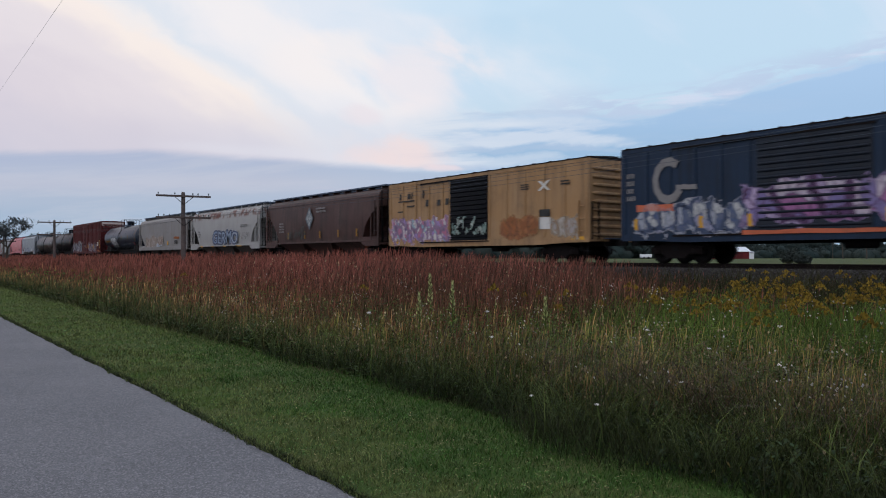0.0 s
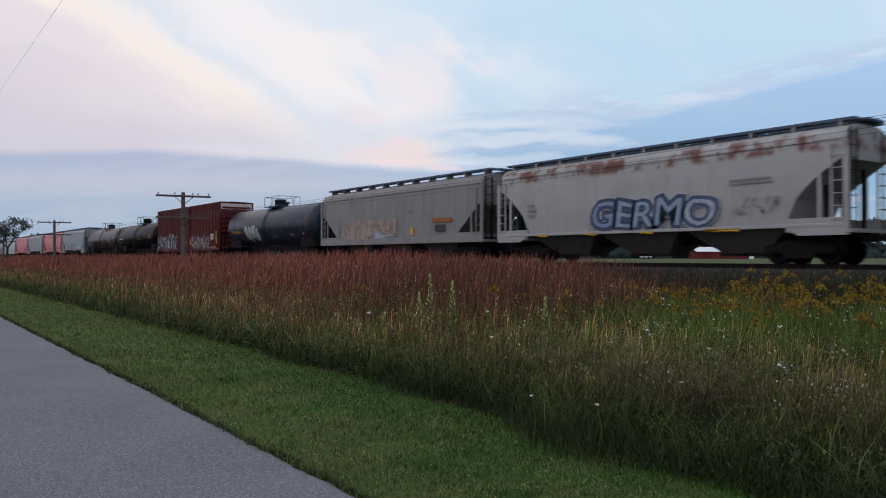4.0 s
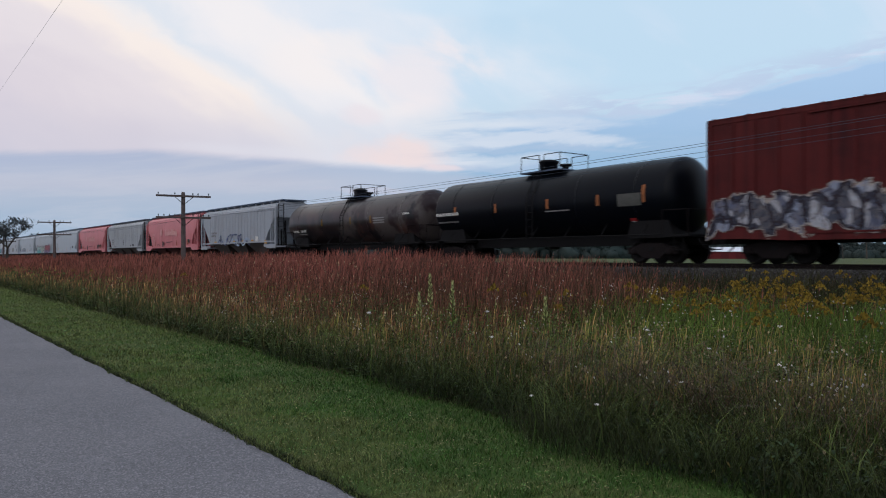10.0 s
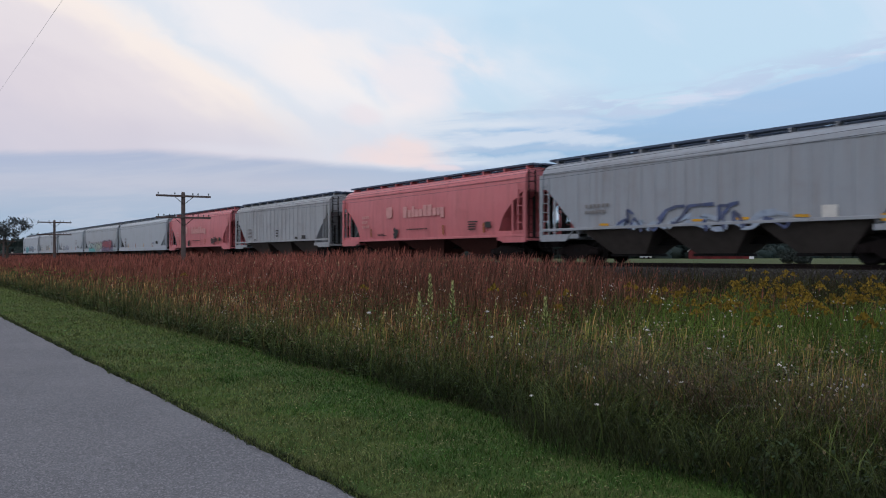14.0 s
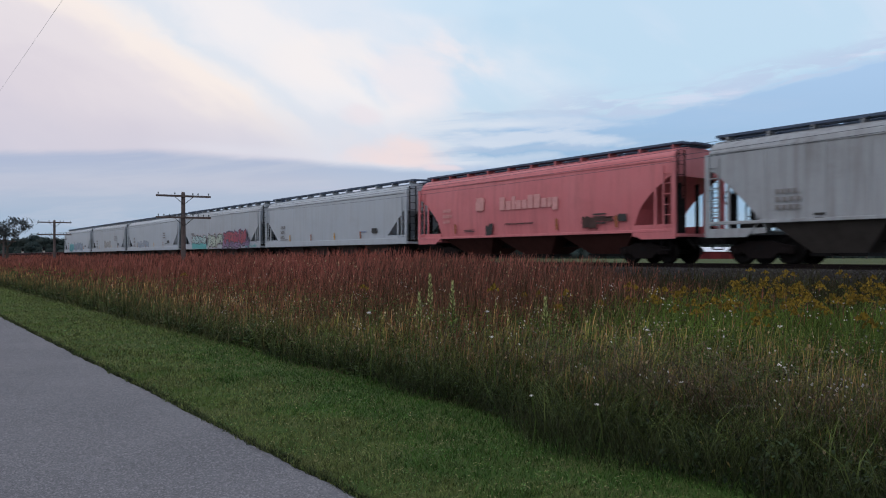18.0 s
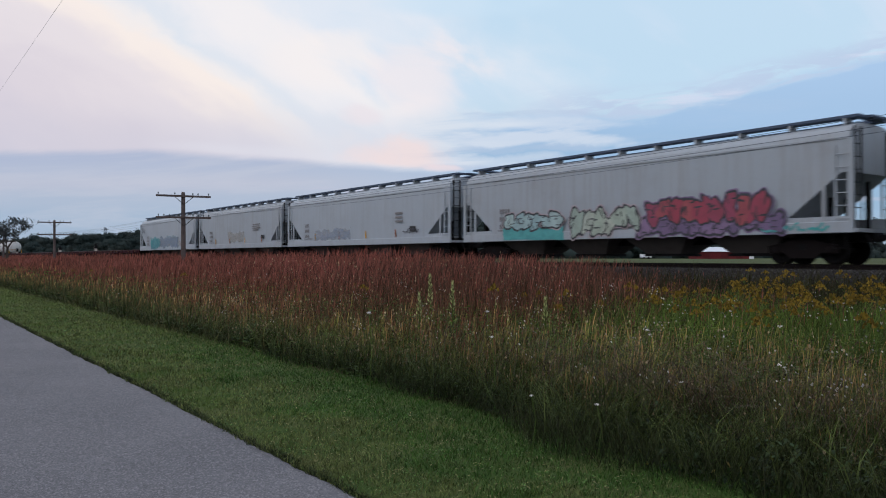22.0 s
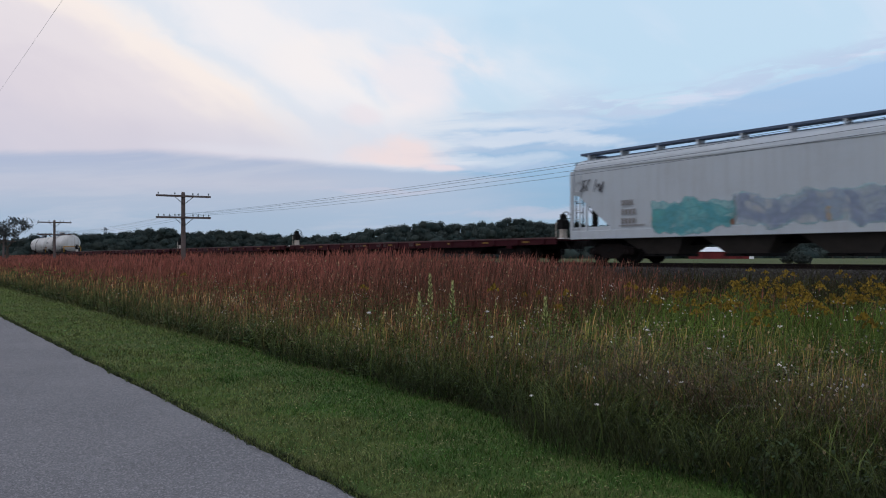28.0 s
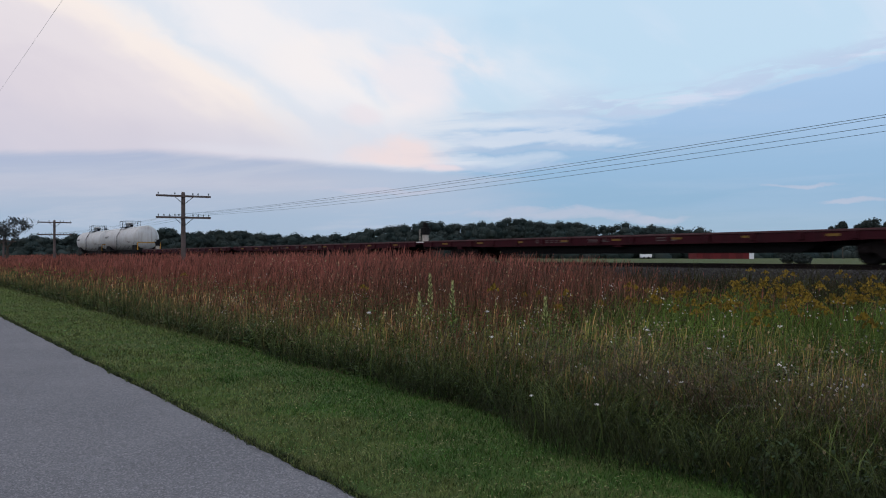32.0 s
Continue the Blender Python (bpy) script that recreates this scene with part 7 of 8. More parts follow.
    for k in range(8):
        z = k * 2.6
        w0, w1 = 2.4 - 2.0 * z / 21, 2.4 - 2.0 * (z + 2.6) / 21
        for s in (-1, 1):
            rod(bm, (-w0, s * w0, z), (w1, s * w1, z + 2.6), 0.08, 4)
            rod(bm, (s * w0, -w0, z), (s * w1, w1, z + 2.6), 0.08, 4)
    part("lattice", bm, M["wire"], mast)
    for z in (15.5, 19.5):
        part("crossarm", bbox(-2.6, 2.6, -0.15, 0.15, z, z + 0.25), M["wire"], mast)
    mast.matrix_world = pose(x, y, FAR_Z, 0, 0, 55)


build_barn()

# ---------------------------------------------------------------- grass and wild flowers


def smooth(a, b, v):
    t = np.clip((v - a) / (b - a), 0, 1)
    return t * t * (3 - 2 * t)


def waves(x, y, seed, size):
    """Soft patchiness over the plan, about -1 to 1."""
    r = np.random.default_rng(seed)
    out = np.zeros_like(x)
    for k in range(7):
        a, f, p = r.random() * 6.28, (0.5 + r.random() * 1.4) / size, r.random() * 6.28
        out += np.sin((x * np.cos(a) + y * np.sin(a)) * f * 6.28 + p)
    return out / 3.2


def bank_z(x, y):
    return 0.55 * smooth(17.5, 21.5, y) - 0.01


def scatter(rng, count, x0, x1, y0, y1, near, fall):
    """Places in a strip, thinned with the distance from the road's viewpoint side."""
    x, y = x0 + (x1 - x0) * rng.random(count), y0 + (y1 - y0) * rng.random(count)
    d = np.hypot(x, y)
    k = rng.random(count) < np.minimum(1, near / d) ** fall
    return x[k], y[k], d[k]


def blade_mesh(rng, x, y, z, h, w, lean, head=0.0, swirl=0.0):
    """Curved blades or stems. head: width of a seed head at the tip, in stem widths."""
    n = len(x)
    a, b = rng.random(n) * 6.283, rng.random(n) * 6.283
    if swirl:
        b = b * (1 - swirl) + swirl * 3.5 * waves(x, y, 77, 0.8)
    wx, wy = np.cos(a) * w / 2, np.sin(a) * w / 2
    lx, ly = np.cos(b) * lean * h + 0.05 * h, np.sin(b) * lean * h

    def at(k, bend, ww):
        px, py, pz = x + lx * bend, y + ly * bend, z + h * k * (1 - 0.25 * np.minimum(1.2, lean) * bend)
        return np.stack([px - wx * ww, py - wy * ww, pz], 1), np.stack([px + wx * ww, py + wy * ww, pz], 1)

    v0, v1 = at(0, 0, 1.0)
    if not head:
        v2, v3 = at(0.58, 0.34, 0.8)
        v4 = at(1.0, 1.0, 0.0)[0]
        v = np.stack([v0, v1, v2, v3, v4], 1)
        t = np.array([[0, 1, 3], [0, 3, 2], [2, 3, 4]])
    else:
        v2, v3 = at(0.66, 0.42, 0.6)
        v4, v5 = at(0.80, 0.62, head)
        v6 = at(1.0, 1.0, 0.0)[0]
        v = np.stack([v0, v1, v2, v3, v4, v5, v6], 1)
        t = np.array([[0, 1, 3], [0, 3, 2], [2, 3, 5], [2, 5, 4], [4, 5, 6]])
    m = v.shape[1]
    return v.reshape(-1, 3), (t[None] + (np.arange(n) * m)[:, None, None]).reshape(-1, 3)


def stuff(name, pieces, material, label, category):
    vs, ts, off = [], [], 0
    for v, t in pieces:
        vs.append(v)
        ts.append(t + off)
        off += len(v)
    return tagged(new(name, soup(name, np.vstack(vs), np.vstack(ts), material)), label, category, kind="stuff")


def red_part(x, y):
    """1 in the red grass, 0 in the green and golden patch towards the track's near end."""
    return smooth(-5.0, 6.0, (-2.4 - 0.60 * y) - x + 1.5 * waves(x, y, 3, 6))


M["lawn"] = plant("mown_grass", (0.082, 0.118, 0.029), (0.150, 0.192, 0.056), 0.0, 0.08, (0.190, 0.186, 0.080), tufts=0.5)
M["lush"] = plant("lush_mown_grass", (0.023, 0.072, 0.011), (0.062, 0.150, 0.022), 0.0, 0.08, (0.072, 0.125, 0.030), tufts=0.45, dried=0.15)
# rank, stalk and sedge: near-black feet put the shade between plants into the colour
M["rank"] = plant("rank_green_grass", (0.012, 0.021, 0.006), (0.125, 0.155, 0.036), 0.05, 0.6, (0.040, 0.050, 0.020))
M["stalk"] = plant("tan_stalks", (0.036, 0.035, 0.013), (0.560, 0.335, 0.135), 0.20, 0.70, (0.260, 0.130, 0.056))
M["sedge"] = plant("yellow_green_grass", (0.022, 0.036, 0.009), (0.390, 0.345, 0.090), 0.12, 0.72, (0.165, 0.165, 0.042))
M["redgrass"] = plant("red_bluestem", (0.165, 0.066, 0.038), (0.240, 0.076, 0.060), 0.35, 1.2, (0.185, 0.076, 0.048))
M["verge"] = plant("shade_dark_verge_grass", (0.012, 0.022, 0.008), (0.060, 0.080, 0.026), 0.0, 0.08, (0.060, 0.062, 0.028))
M["rank_pale"] = plant("olive_edge_grass", (0.034, 0.046, 0.017), (0.110, 0.120, 0.042), 0.05, 0.6, (0.120, 0.100, 0.040))
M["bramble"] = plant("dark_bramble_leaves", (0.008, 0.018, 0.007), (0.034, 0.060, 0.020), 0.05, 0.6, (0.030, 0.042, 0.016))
M["turning"] = plant("yellowing_leaves", (0.16, 0.15, 0.03), (0.26, 0.25, 0.05), 0.05, 0.6, (0.22, 0.14, 0.05))
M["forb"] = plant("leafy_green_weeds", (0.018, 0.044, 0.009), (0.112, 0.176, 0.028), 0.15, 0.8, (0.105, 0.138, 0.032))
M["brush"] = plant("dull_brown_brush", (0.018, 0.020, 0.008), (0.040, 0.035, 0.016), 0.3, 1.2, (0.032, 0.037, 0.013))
M["umber"] = plant("umber_grass", (0.080, 0.050, 0.024), (0.095, 0.042, 0.030), 0.4, 1.2, (0.075, 0.046, 0.026))
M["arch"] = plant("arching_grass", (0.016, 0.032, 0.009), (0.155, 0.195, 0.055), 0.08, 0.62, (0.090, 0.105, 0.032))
M["clover"] = plant("clover_green", (0.050, 0.105, 0.025), (0.085, 0.160, 0.040), 0.0, 0.06, (0.080, 0.135, 0.036))
M["straw"] = plant("dry_straw", (0.20, 0.17, 0.08), (0.30, 0.25, 0.13), 0.0, 0.06, (0.22, 0.20, 0.09))
M["fleck"] = plant("dry_seed_heads", (0.20, 0.16, 0.10), (0.46, 0.36, 0.21), 0.3, 0.9, (0.10, 0.070, 0.042))
M["golden"] = plant("goldenrod_bloom", (0.172, 0.112, 0.013), (0.235, 0.152, 0.016), 0.4, 1.4, (0.135, 0.095, 0.022))
M["petal"] = plant("white_petals", (0.62, 0.60, 0.58), (0.68, 0.66, 0.64), 0.3, 1.2, (0.55, 0.50, 0.52))
M["dead"] = plant("dry_brown_stems", (0.040, 0.032, 0.020), (0.120, 0.074, 0.046), 0.1, 0.9, (0.050, 0.034, 0.026))


def build_grass():
    rng = np.random.default_rng(21)
    # mown strip
    x, y, d = scatter(rng, 1350000, -70, 4, ROAD_EDGE - 0.10, MOWN_EDGE + 0.35, 3.6, 1.5)
    e = ROAD_EDGE - 0.045 + 0.022 * waves(x, y * 0, 9, 1.3) + 0.02 * waves(x, y * 0, 19, 0.22)
    k = y > e
    x, y, d = x[k], y[k], d[k]
    pat = waves(x, y, 5, 1.6)
    h = (0.028 + 0.030 * rng.random(len(x))) * (1 + 0.3 * pat) * (1 + 0.3 * waves(x, y, 55, 0.14))
    w = 0.0031 * np.maximum(1, d / 3.6) ** 0.85
    lush = rng.random(len(x)) < 0.06 + 0.84 * smooth(3.05, 3.95, y + 0.45 * smooth(-5.6, -3.6, x) + 0.45 * waves(x, y, 61, 1.3) - 0.05 * np.maximum(0, -7 - x)) * smooth(-18, -9, x)
    for sel, mat, nm, lab in ((~lush, "lawn", "mown_grass", "short mown green grass of the verge"), (lush, "lush", "lush_mown_grass", "lush deep-green mown grass of the verge")):
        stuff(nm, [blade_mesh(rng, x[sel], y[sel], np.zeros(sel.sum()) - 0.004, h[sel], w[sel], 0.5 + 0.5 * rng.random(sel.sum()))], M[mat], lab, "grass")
    # clover leaves and dry bits in the mown grass
    for nm, mat, count, size, lab in (("clover_leaves", "clover", 34000, 0.0055, "small pale clover leaves in the mown grass"), ("dry_clippings", "straw", 26000, 0.0042, "dry straw-coloured clippings on the mown grass")):
        x, y, d = scatter(rng, count, -26, 3, ROAD_EDGE + 0.02, MOWN_EDGE - 0.4, 4.0, 1.7)
        k = rng.random(len(x)) < 0.2 + 0.8 * smooth(-0.2, 0.5, waves(x, y, 91 if mat == "clover" else 93, 0.8))
        x, y, d = x[k], y[k], d[k]
        n = len(x)
        z = 0.026 + 0.022 * rng.random(n)
        a, s = rng.random(n) * 6.283, size * (0.7 + 0.8 * rng.random(n)) * np.maximum(1, d / 4.5) ** 0.7
        long = 1.0 if mat == "clover" else 3.2
        ca, sa, t = np.cos(a) * s, np.sin(a) * s, (rng.random(n) - 0.5) * s
        v = np.stack([np.stack([x - long * ca, y - long * sa, z - t], 1), np.stack([x + sa, y - ca, z], 1), np.stack([x + long * ca, y + long * sa, z + t], 1), np.stack([x - sa, y + ca, z], 1)], 1).reshape(-1, 3)
        if mat == "straw":
            v = np.stack([np.stack([x - long * ca, y - long * sa, z - t], 1), np.stack([x + 0.4 * sa, y - 0.4 * ca, z], 1), np.stack([x + long * ca, y + long * sa, z + t], 1), np.stack([x - 0.4 * sa, y + 0.4 * ca, z], 1)], 1).reshape(-1, 3)
        i = np.arange(n)[:, None] * 4
        stuff(nm, [(v, np.concatenate([i + [0, 1, 2], i + [0, 2, 3]], 1).reshape(-1, 3))], M[mat], lab, "grass")
    # ragged fringe that leans out over the asphalt, coloured dark for the shade along the edge
    n = 26000
    x = -0.5 - 42 * rng.random(n) ** 2.2
    y = ROAD_EDGE - 0.03 + 0.06 * rng.random(n) + 0.022 * waves(x, x * 0, 9, 1.3) + 0.02 * waves(x, x * 0, 19, 0.22)
    k = rng.random(n) < 0.45 + 0.55 * smooth(-0.3, 0.5, waves(x, y, 71, 0.5))
    x, y = x[k], y[k]
    stuff("verge_fringe", [blade_mesh(rng, x, y, np.zeros_like(x) - 0.02, 0.03 + 0.055 * rng.random(len(x)), 0.0034 * np.maximum(1, np.hypot(x, y) / 4) ** 0.8, 0.4 + 0.8 * rng.random(len(x)))], M["verge"], "ragged grass fringe along the asphalt, edge shade put into its dark colour", "grass")
    # rank edge of the meadow
    x, y, d = scatter(rng, 260000, -110, 5, MOWN_EDGE - 0.60, 6.2, 6.0, 1.4)
    k = rng.random(len(x)) < 1.0 - 0.6 * smooth(5.0, 5.8, y)
    x, y, d = x[k], y[k], d[k]
    k = y > MOWN_EDGE + 0.10 - 0.52 * smooth(-8.0, -3.4, x) + 0.12 * waves(x, y * 0, 8, 2.5)
    x, y, d = x[k], y[k], d[k]
    rise = smooth(MOWN_EDGE, 6.4, y)
    h = (0.16 + 0.14 * rise + 0.34 * rng.random(len(x)) ** 2.2 + 0.08 * smooth(-11, -5, x)) * (1 + 0.25 * waves(x, y, 4, 1.4))
    w = 0.0046 * np.maximum(1, d / 6.0) ** 0.85
    # part of the edge grass takes the brush colour, standing for deep shade there
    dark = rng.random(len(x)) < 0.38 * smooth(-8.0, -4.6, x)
    pale = ~dark & (rng.random(len(x)) < smooth(-9.0, -17.0, x))
    for sel, mat, nm, lab in ((~dark & ~pale, "rank", "rank_grass", "rank arching green grass at the meadow edge"), (pale, "rank_pale", "olive_grass", "olive-green grass at the far meadow edge"), (dark, "brush", "matted_weeds", "matted olive weeds at the meadow edge, shade put into their dark colour")):
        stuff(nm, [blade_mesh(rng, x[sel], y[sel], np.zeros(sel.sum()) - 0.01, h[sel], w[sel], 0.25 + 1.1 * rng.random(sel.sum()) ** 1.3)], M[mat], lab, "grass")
    # long arching blades
    x, y, d = scatter(rng, 60000, -40, 4, MOWN_EDGE - 0.1, 7.0, 6.5, 1.4)
    k = (rng.random(len(x)) < 0.3 + 0.7 * smooth(0.0, 0.5, waves(x, y, 81, 0.9))) & (y > MOWN_EDGE + 0.15 - 0.3 * smooth(-8.5, -3.6, x))
    x, y, d = x[k], y[k], d[k]
    h = (0.34 + 0.34 * rng.random(len(x))) * (0.9 + 0.35 * smooth(MOWN_EDGE, 7, y))
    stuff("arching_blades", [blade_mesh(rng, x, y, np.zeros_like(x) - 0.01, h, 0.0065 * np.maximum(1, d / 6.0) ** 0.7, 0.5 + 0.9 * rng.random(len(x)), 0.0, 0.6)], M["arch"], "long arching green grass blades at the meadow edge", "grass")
    # stalks over the edge and the middle
    x, y, d = scatter(rng, 520000, -120, 5, MOWN_EDGE + 0.30, 8.8, 8.6, 1.25)
    k = rng.random(len(x)) < 0.30 + 0.70 * smooth(4.9, 6.0, y)
    x, y, d = x[k], y[k], d[k]
    red = red_part(x, y)
    near = smooth(-20.0, -12.0, x)
    k = rng.random(len(x)) < (0.20 + 0.80 * np.maximum(0.4 * red, smooth(7.4, 5.6, y))) * (1 - 0.85 * smooth(5.8, 6.8, y) * red) * (1 - 0.25 * near * red) * (0.55 + 0.45 * smooth(-0.5, 0.3, waves(x, y, 65, 0.9)))
    x, y, d, red = x[k], y[k], d[k], red[k]
    h = (0.44 + 0.34 * smooth(MOWN_EDGE, 7.5, y)) * (0.50 + 0.60 * rng.random(len(x))) * (1 + 0.26 * waves(x, y, 6, 0.9)) * (0.86 + 0.18 * red) * (1 - 0.14 * smooth(-20.0, -12.0, x) * red)
    w = 0.0034 * np.maximum(1, d / 8.0) ** 0.9
    p = rng.random(len(x))
    lft = smooth(-14, -24, x)
    lft = lft + 0.4 * smooth(-9.5, -6.0, x)
    s1 = p < 0.50 - 0.22 * lft
    s2 = (p >= 0.50 - 0.22 * lft) & (p < 0.92)
    s3 = p >= 0.92
    s4 = s2 & (rng.random(len(x)) < smooth(-11.0, -17.0, x))
    s2 = s2 & ~s4
    z0 = np.zeros_like(x) - 0.01
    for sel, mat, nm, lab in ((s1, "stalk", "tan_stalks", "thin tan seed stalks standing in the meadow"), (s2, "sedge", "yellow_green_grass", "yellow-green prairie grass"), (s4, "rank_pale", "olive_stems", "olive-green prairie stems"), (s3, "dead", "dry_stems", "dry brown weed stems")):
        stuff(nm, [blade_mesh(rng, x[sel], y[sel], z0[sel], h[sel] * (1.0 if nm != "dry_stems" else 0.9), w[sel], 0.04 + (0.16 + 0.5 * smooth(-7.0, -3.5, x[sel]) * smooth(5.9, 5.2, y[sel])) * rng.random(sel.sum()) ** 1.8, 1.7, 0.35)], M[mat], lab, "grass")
    # dry seed heads on the stalks
    k = rng.random(len(x)) < 0.50 * smooth(24, 12, d)
    tx, ty, tz, td = x[k] + 0.03 * rng.normal(size=k.sum()), y[k] + 0.03 * rng.normal(size=k.sum()), h[k] * (0.75 + 0.28 * rng.random(k.sum())), d[k]
    s = (0.0050 + 0.007 * rng.random(len(tx))) * np.maximum(1, td / 8.0) ** 0.8
    q = rng.random(len(tx)) * 6.283
    v = np.stack([np.stack([tx - s * np.cos(q), ty - s * np.sin(q), tz], 1), np.stack([tx, ty, tz - 1.3 * s], 1), np.stack([tx + s * np.cos(q), ty + s * np.sin(q), tz], 1), np.stack([tx, ty, tz + 1.6 * s], 1)], 1).reshape(-1, 3)
    i = np.arange(len(tx))[:, None] * 4
    stuff("seed_heads", [(v, np.concatenate([i + [0, 1, 2], i + [0, 2, 3]], 1).reshape(-1, 3))], M["fleck"], "small dry seed heads over the meadow", "weeds")
    # red bluestem
    x, y, d = scatter(rng, 540000, -260, 6, 5.0, 20.8, 15.0, 1.15)
    red = red_part(x, y)
    k = rng.random(len(x)) < np.maximum(red, 0.10) * smooth(0.0, 1.3, y - 5.05 - 0.6 * smooth(-14, -24, x) + 0.45 * waves(x, y, 12, 2.2))
    x, y, d, red = x[k], y[k], d[k], red[k]
    h = (0.60 + 1.00 * smooth(4.9, 13.0, y)) * (0.80 + 0.26 * rng.random(len(x))) * (1 + 0.07 * waves(x, y, 7, 4)) * (0.62 + 0.38 * red) * (1 - 0.22 * smooth(17.5, 21, y) * smooth(-34, -22, x)) * (1 - 0.24 * smooth(-24, -13, x) * smooth(11, 15, y))
    w = 0.0046 * np.maximum(1, d / 12.0) ** 0.95
    dull = rng.random(len(x)) < 0.06 + 0.50 * smooth(-26, -13, x + 0.6 * (y - 10))
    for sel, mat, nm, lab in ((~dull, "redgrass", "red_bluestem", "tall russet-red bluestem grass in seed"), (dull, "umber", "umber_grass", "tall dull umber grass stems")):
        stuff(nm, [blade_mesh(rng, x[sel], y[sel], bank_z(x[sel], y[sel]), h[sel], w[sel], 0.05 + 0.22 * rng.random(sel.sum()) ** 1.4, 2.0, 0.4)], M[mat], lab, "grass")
    # pale seed tufts caught in the red grass
    k = (rng.random(len(x)) < 0.10) & (y < 13) & (x > -30)
    tx, ty, td = x[k], y[k], d[k]
    tz = bank_z(tx, ty) + h[k] * (0.6 + 0.4 * rng.random(k.sum()))
    s = (0.005 + 0.006 * rng.random(len(tx))) * np.maximum(1, td / 10.0) ** 0.8
    q = rng.random(len(tx)) * 6.283
    v = np.stack([np.stack([tx - s * np.cos(q), ty - s * np.sin(q), tz], 1), np.stack([tx, ty, tz - 1.5 * s], 1), np.stack([tx + s * np.cos(q), ty + s * np.sin(q), tz], 1), np.stack([tx, ty, tz + 2.2 * s], 1)], 1).reshape(-1, 3)
    i = np.arange(len(tx))[:, None] * 4
    stuff("seed_tufts", [(v, np.concatenate([i + [0, 1, 2], i + [0, 2, 3]], 1).reshape(-1, 3))], M["fleck"], "pale seed tufts in the red grass", "weeds")
    # leafy green patch
    x, y, d = scatter(rng, 330000, -60, 6, 5.2, 20.5, 9.0, 1.0)
    k = rng.random(len(x)) < (1 - red_part(x, y)) + 0.07
    x, y, d = x[k], y[k], d[k]
    h = (0.45 + 0.35 * smooth(5, 9, y)) * (0.6 + 0.55 * rng.random(len(x))) * (1 + 0.18 * waves(x, y, 15, 2.2)) * (1 - 0.25 * smooth(16, 20.5, y))
    w = 0.0095 * np.maximum(1, d / 9.0) ** 0.8
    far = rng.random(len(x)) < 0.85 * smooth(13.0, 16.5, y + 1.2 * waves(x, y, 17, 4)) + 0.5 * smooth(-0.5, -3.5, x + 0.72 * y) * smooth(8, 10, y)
    h = h * (1 + (0.25 + 0.25 * smooth(16, 18.5, y)) * far)
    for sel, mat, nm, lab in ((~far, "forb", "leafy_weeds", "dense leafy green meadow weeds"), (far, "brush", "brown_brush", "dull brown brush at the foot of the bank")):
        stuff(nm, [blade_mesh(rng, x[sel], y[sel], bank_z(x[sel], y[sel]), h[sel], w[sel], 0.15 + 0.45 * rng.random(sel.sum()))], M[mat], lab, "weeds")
    # small-leaved weeds through the whole front of the meadow
    x, y, d = scatter(rng, 95000, -70, 5, MOWN_EDGE + 0.15, 9.5, 7.0, 1.4)
    k = rng.random(len(x)) < 0.25 + 0.75 * smooth(0.0, 0.6, waves(x, y, 51, 1.1))
    x, y, d = x[k], y[k], d[k]
    per = 7
    hh = np.repeat((0.20 + 0.42 * smooth(MOWN_EDGE, 7.5, y)) * (0.5 + 0.7 * rng.random(len(x))), per)
    cx, cy, dd = np.repeat(x, per), np.repeat(y, per), np.repeat(d, per)
    n = len(cx)
    px, py, pz = cx + 0.05 * rng.normal(size=n), cy + 0.05 * rng.normal(size=n), hh * (0.25 + 0.75 * rng.random(n))
    a, s = rng.random(n) * 6.283, (0.014 + 0.016 * rng.random(n)) * np.maximum(1, dd / 7.0) ** 0.8
    c_, s_ = np.cos(a), np.sin(a)
    up_ = (rng.random(n) - 0.3) * s
    v = np.stack([np.stack([px, py, pz], 1), np.stack([px + s * c_ - 0.4 * s * s_, py + s * s_ + 0.4 * s * c_, pz + up_], 1), np.stack([px + 2.2 * s * c_, py + 2.2 * s * s_, pz + 0.6 * up_], 1),
                  np.stack([px + s * c_ + 0.4 * s * s_, py + s * s_ - 0.4 * s * c_, pz + up_], 1)], 1).reshape(-1, 3)
    i = np.arange(n)[:, None] * 4
    stuff("small_leaved_weeds", [(v, np.concatenate([i + [0, 1, 2], i + [0, 2, 3]], 1).reshape(-1, 3))], M["forb"], "low small-leaved green weeds in the meadow", "weeds")
    # goldenrod plumes
    x, y, d = scatter(rng, 13000, -60, 6, 7.5, 20.2, 30.0, 1.0)
    clump = smooth(-0.45, 0.5, waves(x, y, 31, 2.0))
    g = 0.5 * clump * smooth(-0.8, 1.2, x + 0.80 * y + 0.8 * waves(x, y, 33, 3.0)) * smooth(8.8, 10, y) * smooth(13.2, 12, y)
    g = g + 0.85 * clump * smooth(-0.6, 1.6, x + 0.68 * y + 0.9 * waves(x, y, 33, 3.0)) * smooth(12.0, 13.2, y) * smooth(17.8, 16.6, y) + 0.012
    tall = smooth(0.05, 0.45, waves(x, y, 35, 2.6)) * smooth(16.0, 17.2, y) * smooth(0.5, 3.0, x + 0.68 * y)
    g = 0.75 * g + 0.4 * tall
    k = rng.random(len(x)) < g
    x, y, d = x[k], y[k], d[k]
    zt = bank_z(x, y) + (0.66 + 0.22 * rng.random(len(x)) + 0.08 * tall[k]) * (1 + 0.12 * waves(x, y, 15, 2.2))
    pieces = []
    per = 34
    cx, cy, cz = np.repeat(x, per), np.repeat(y, per), np.repeat(zt, per)
    n = len(cx)
    a, r, u = rng.random(n) * 6.283, rng.random(n), rng.random(n)
    pr = 0.17 * r * (1.1 - u)
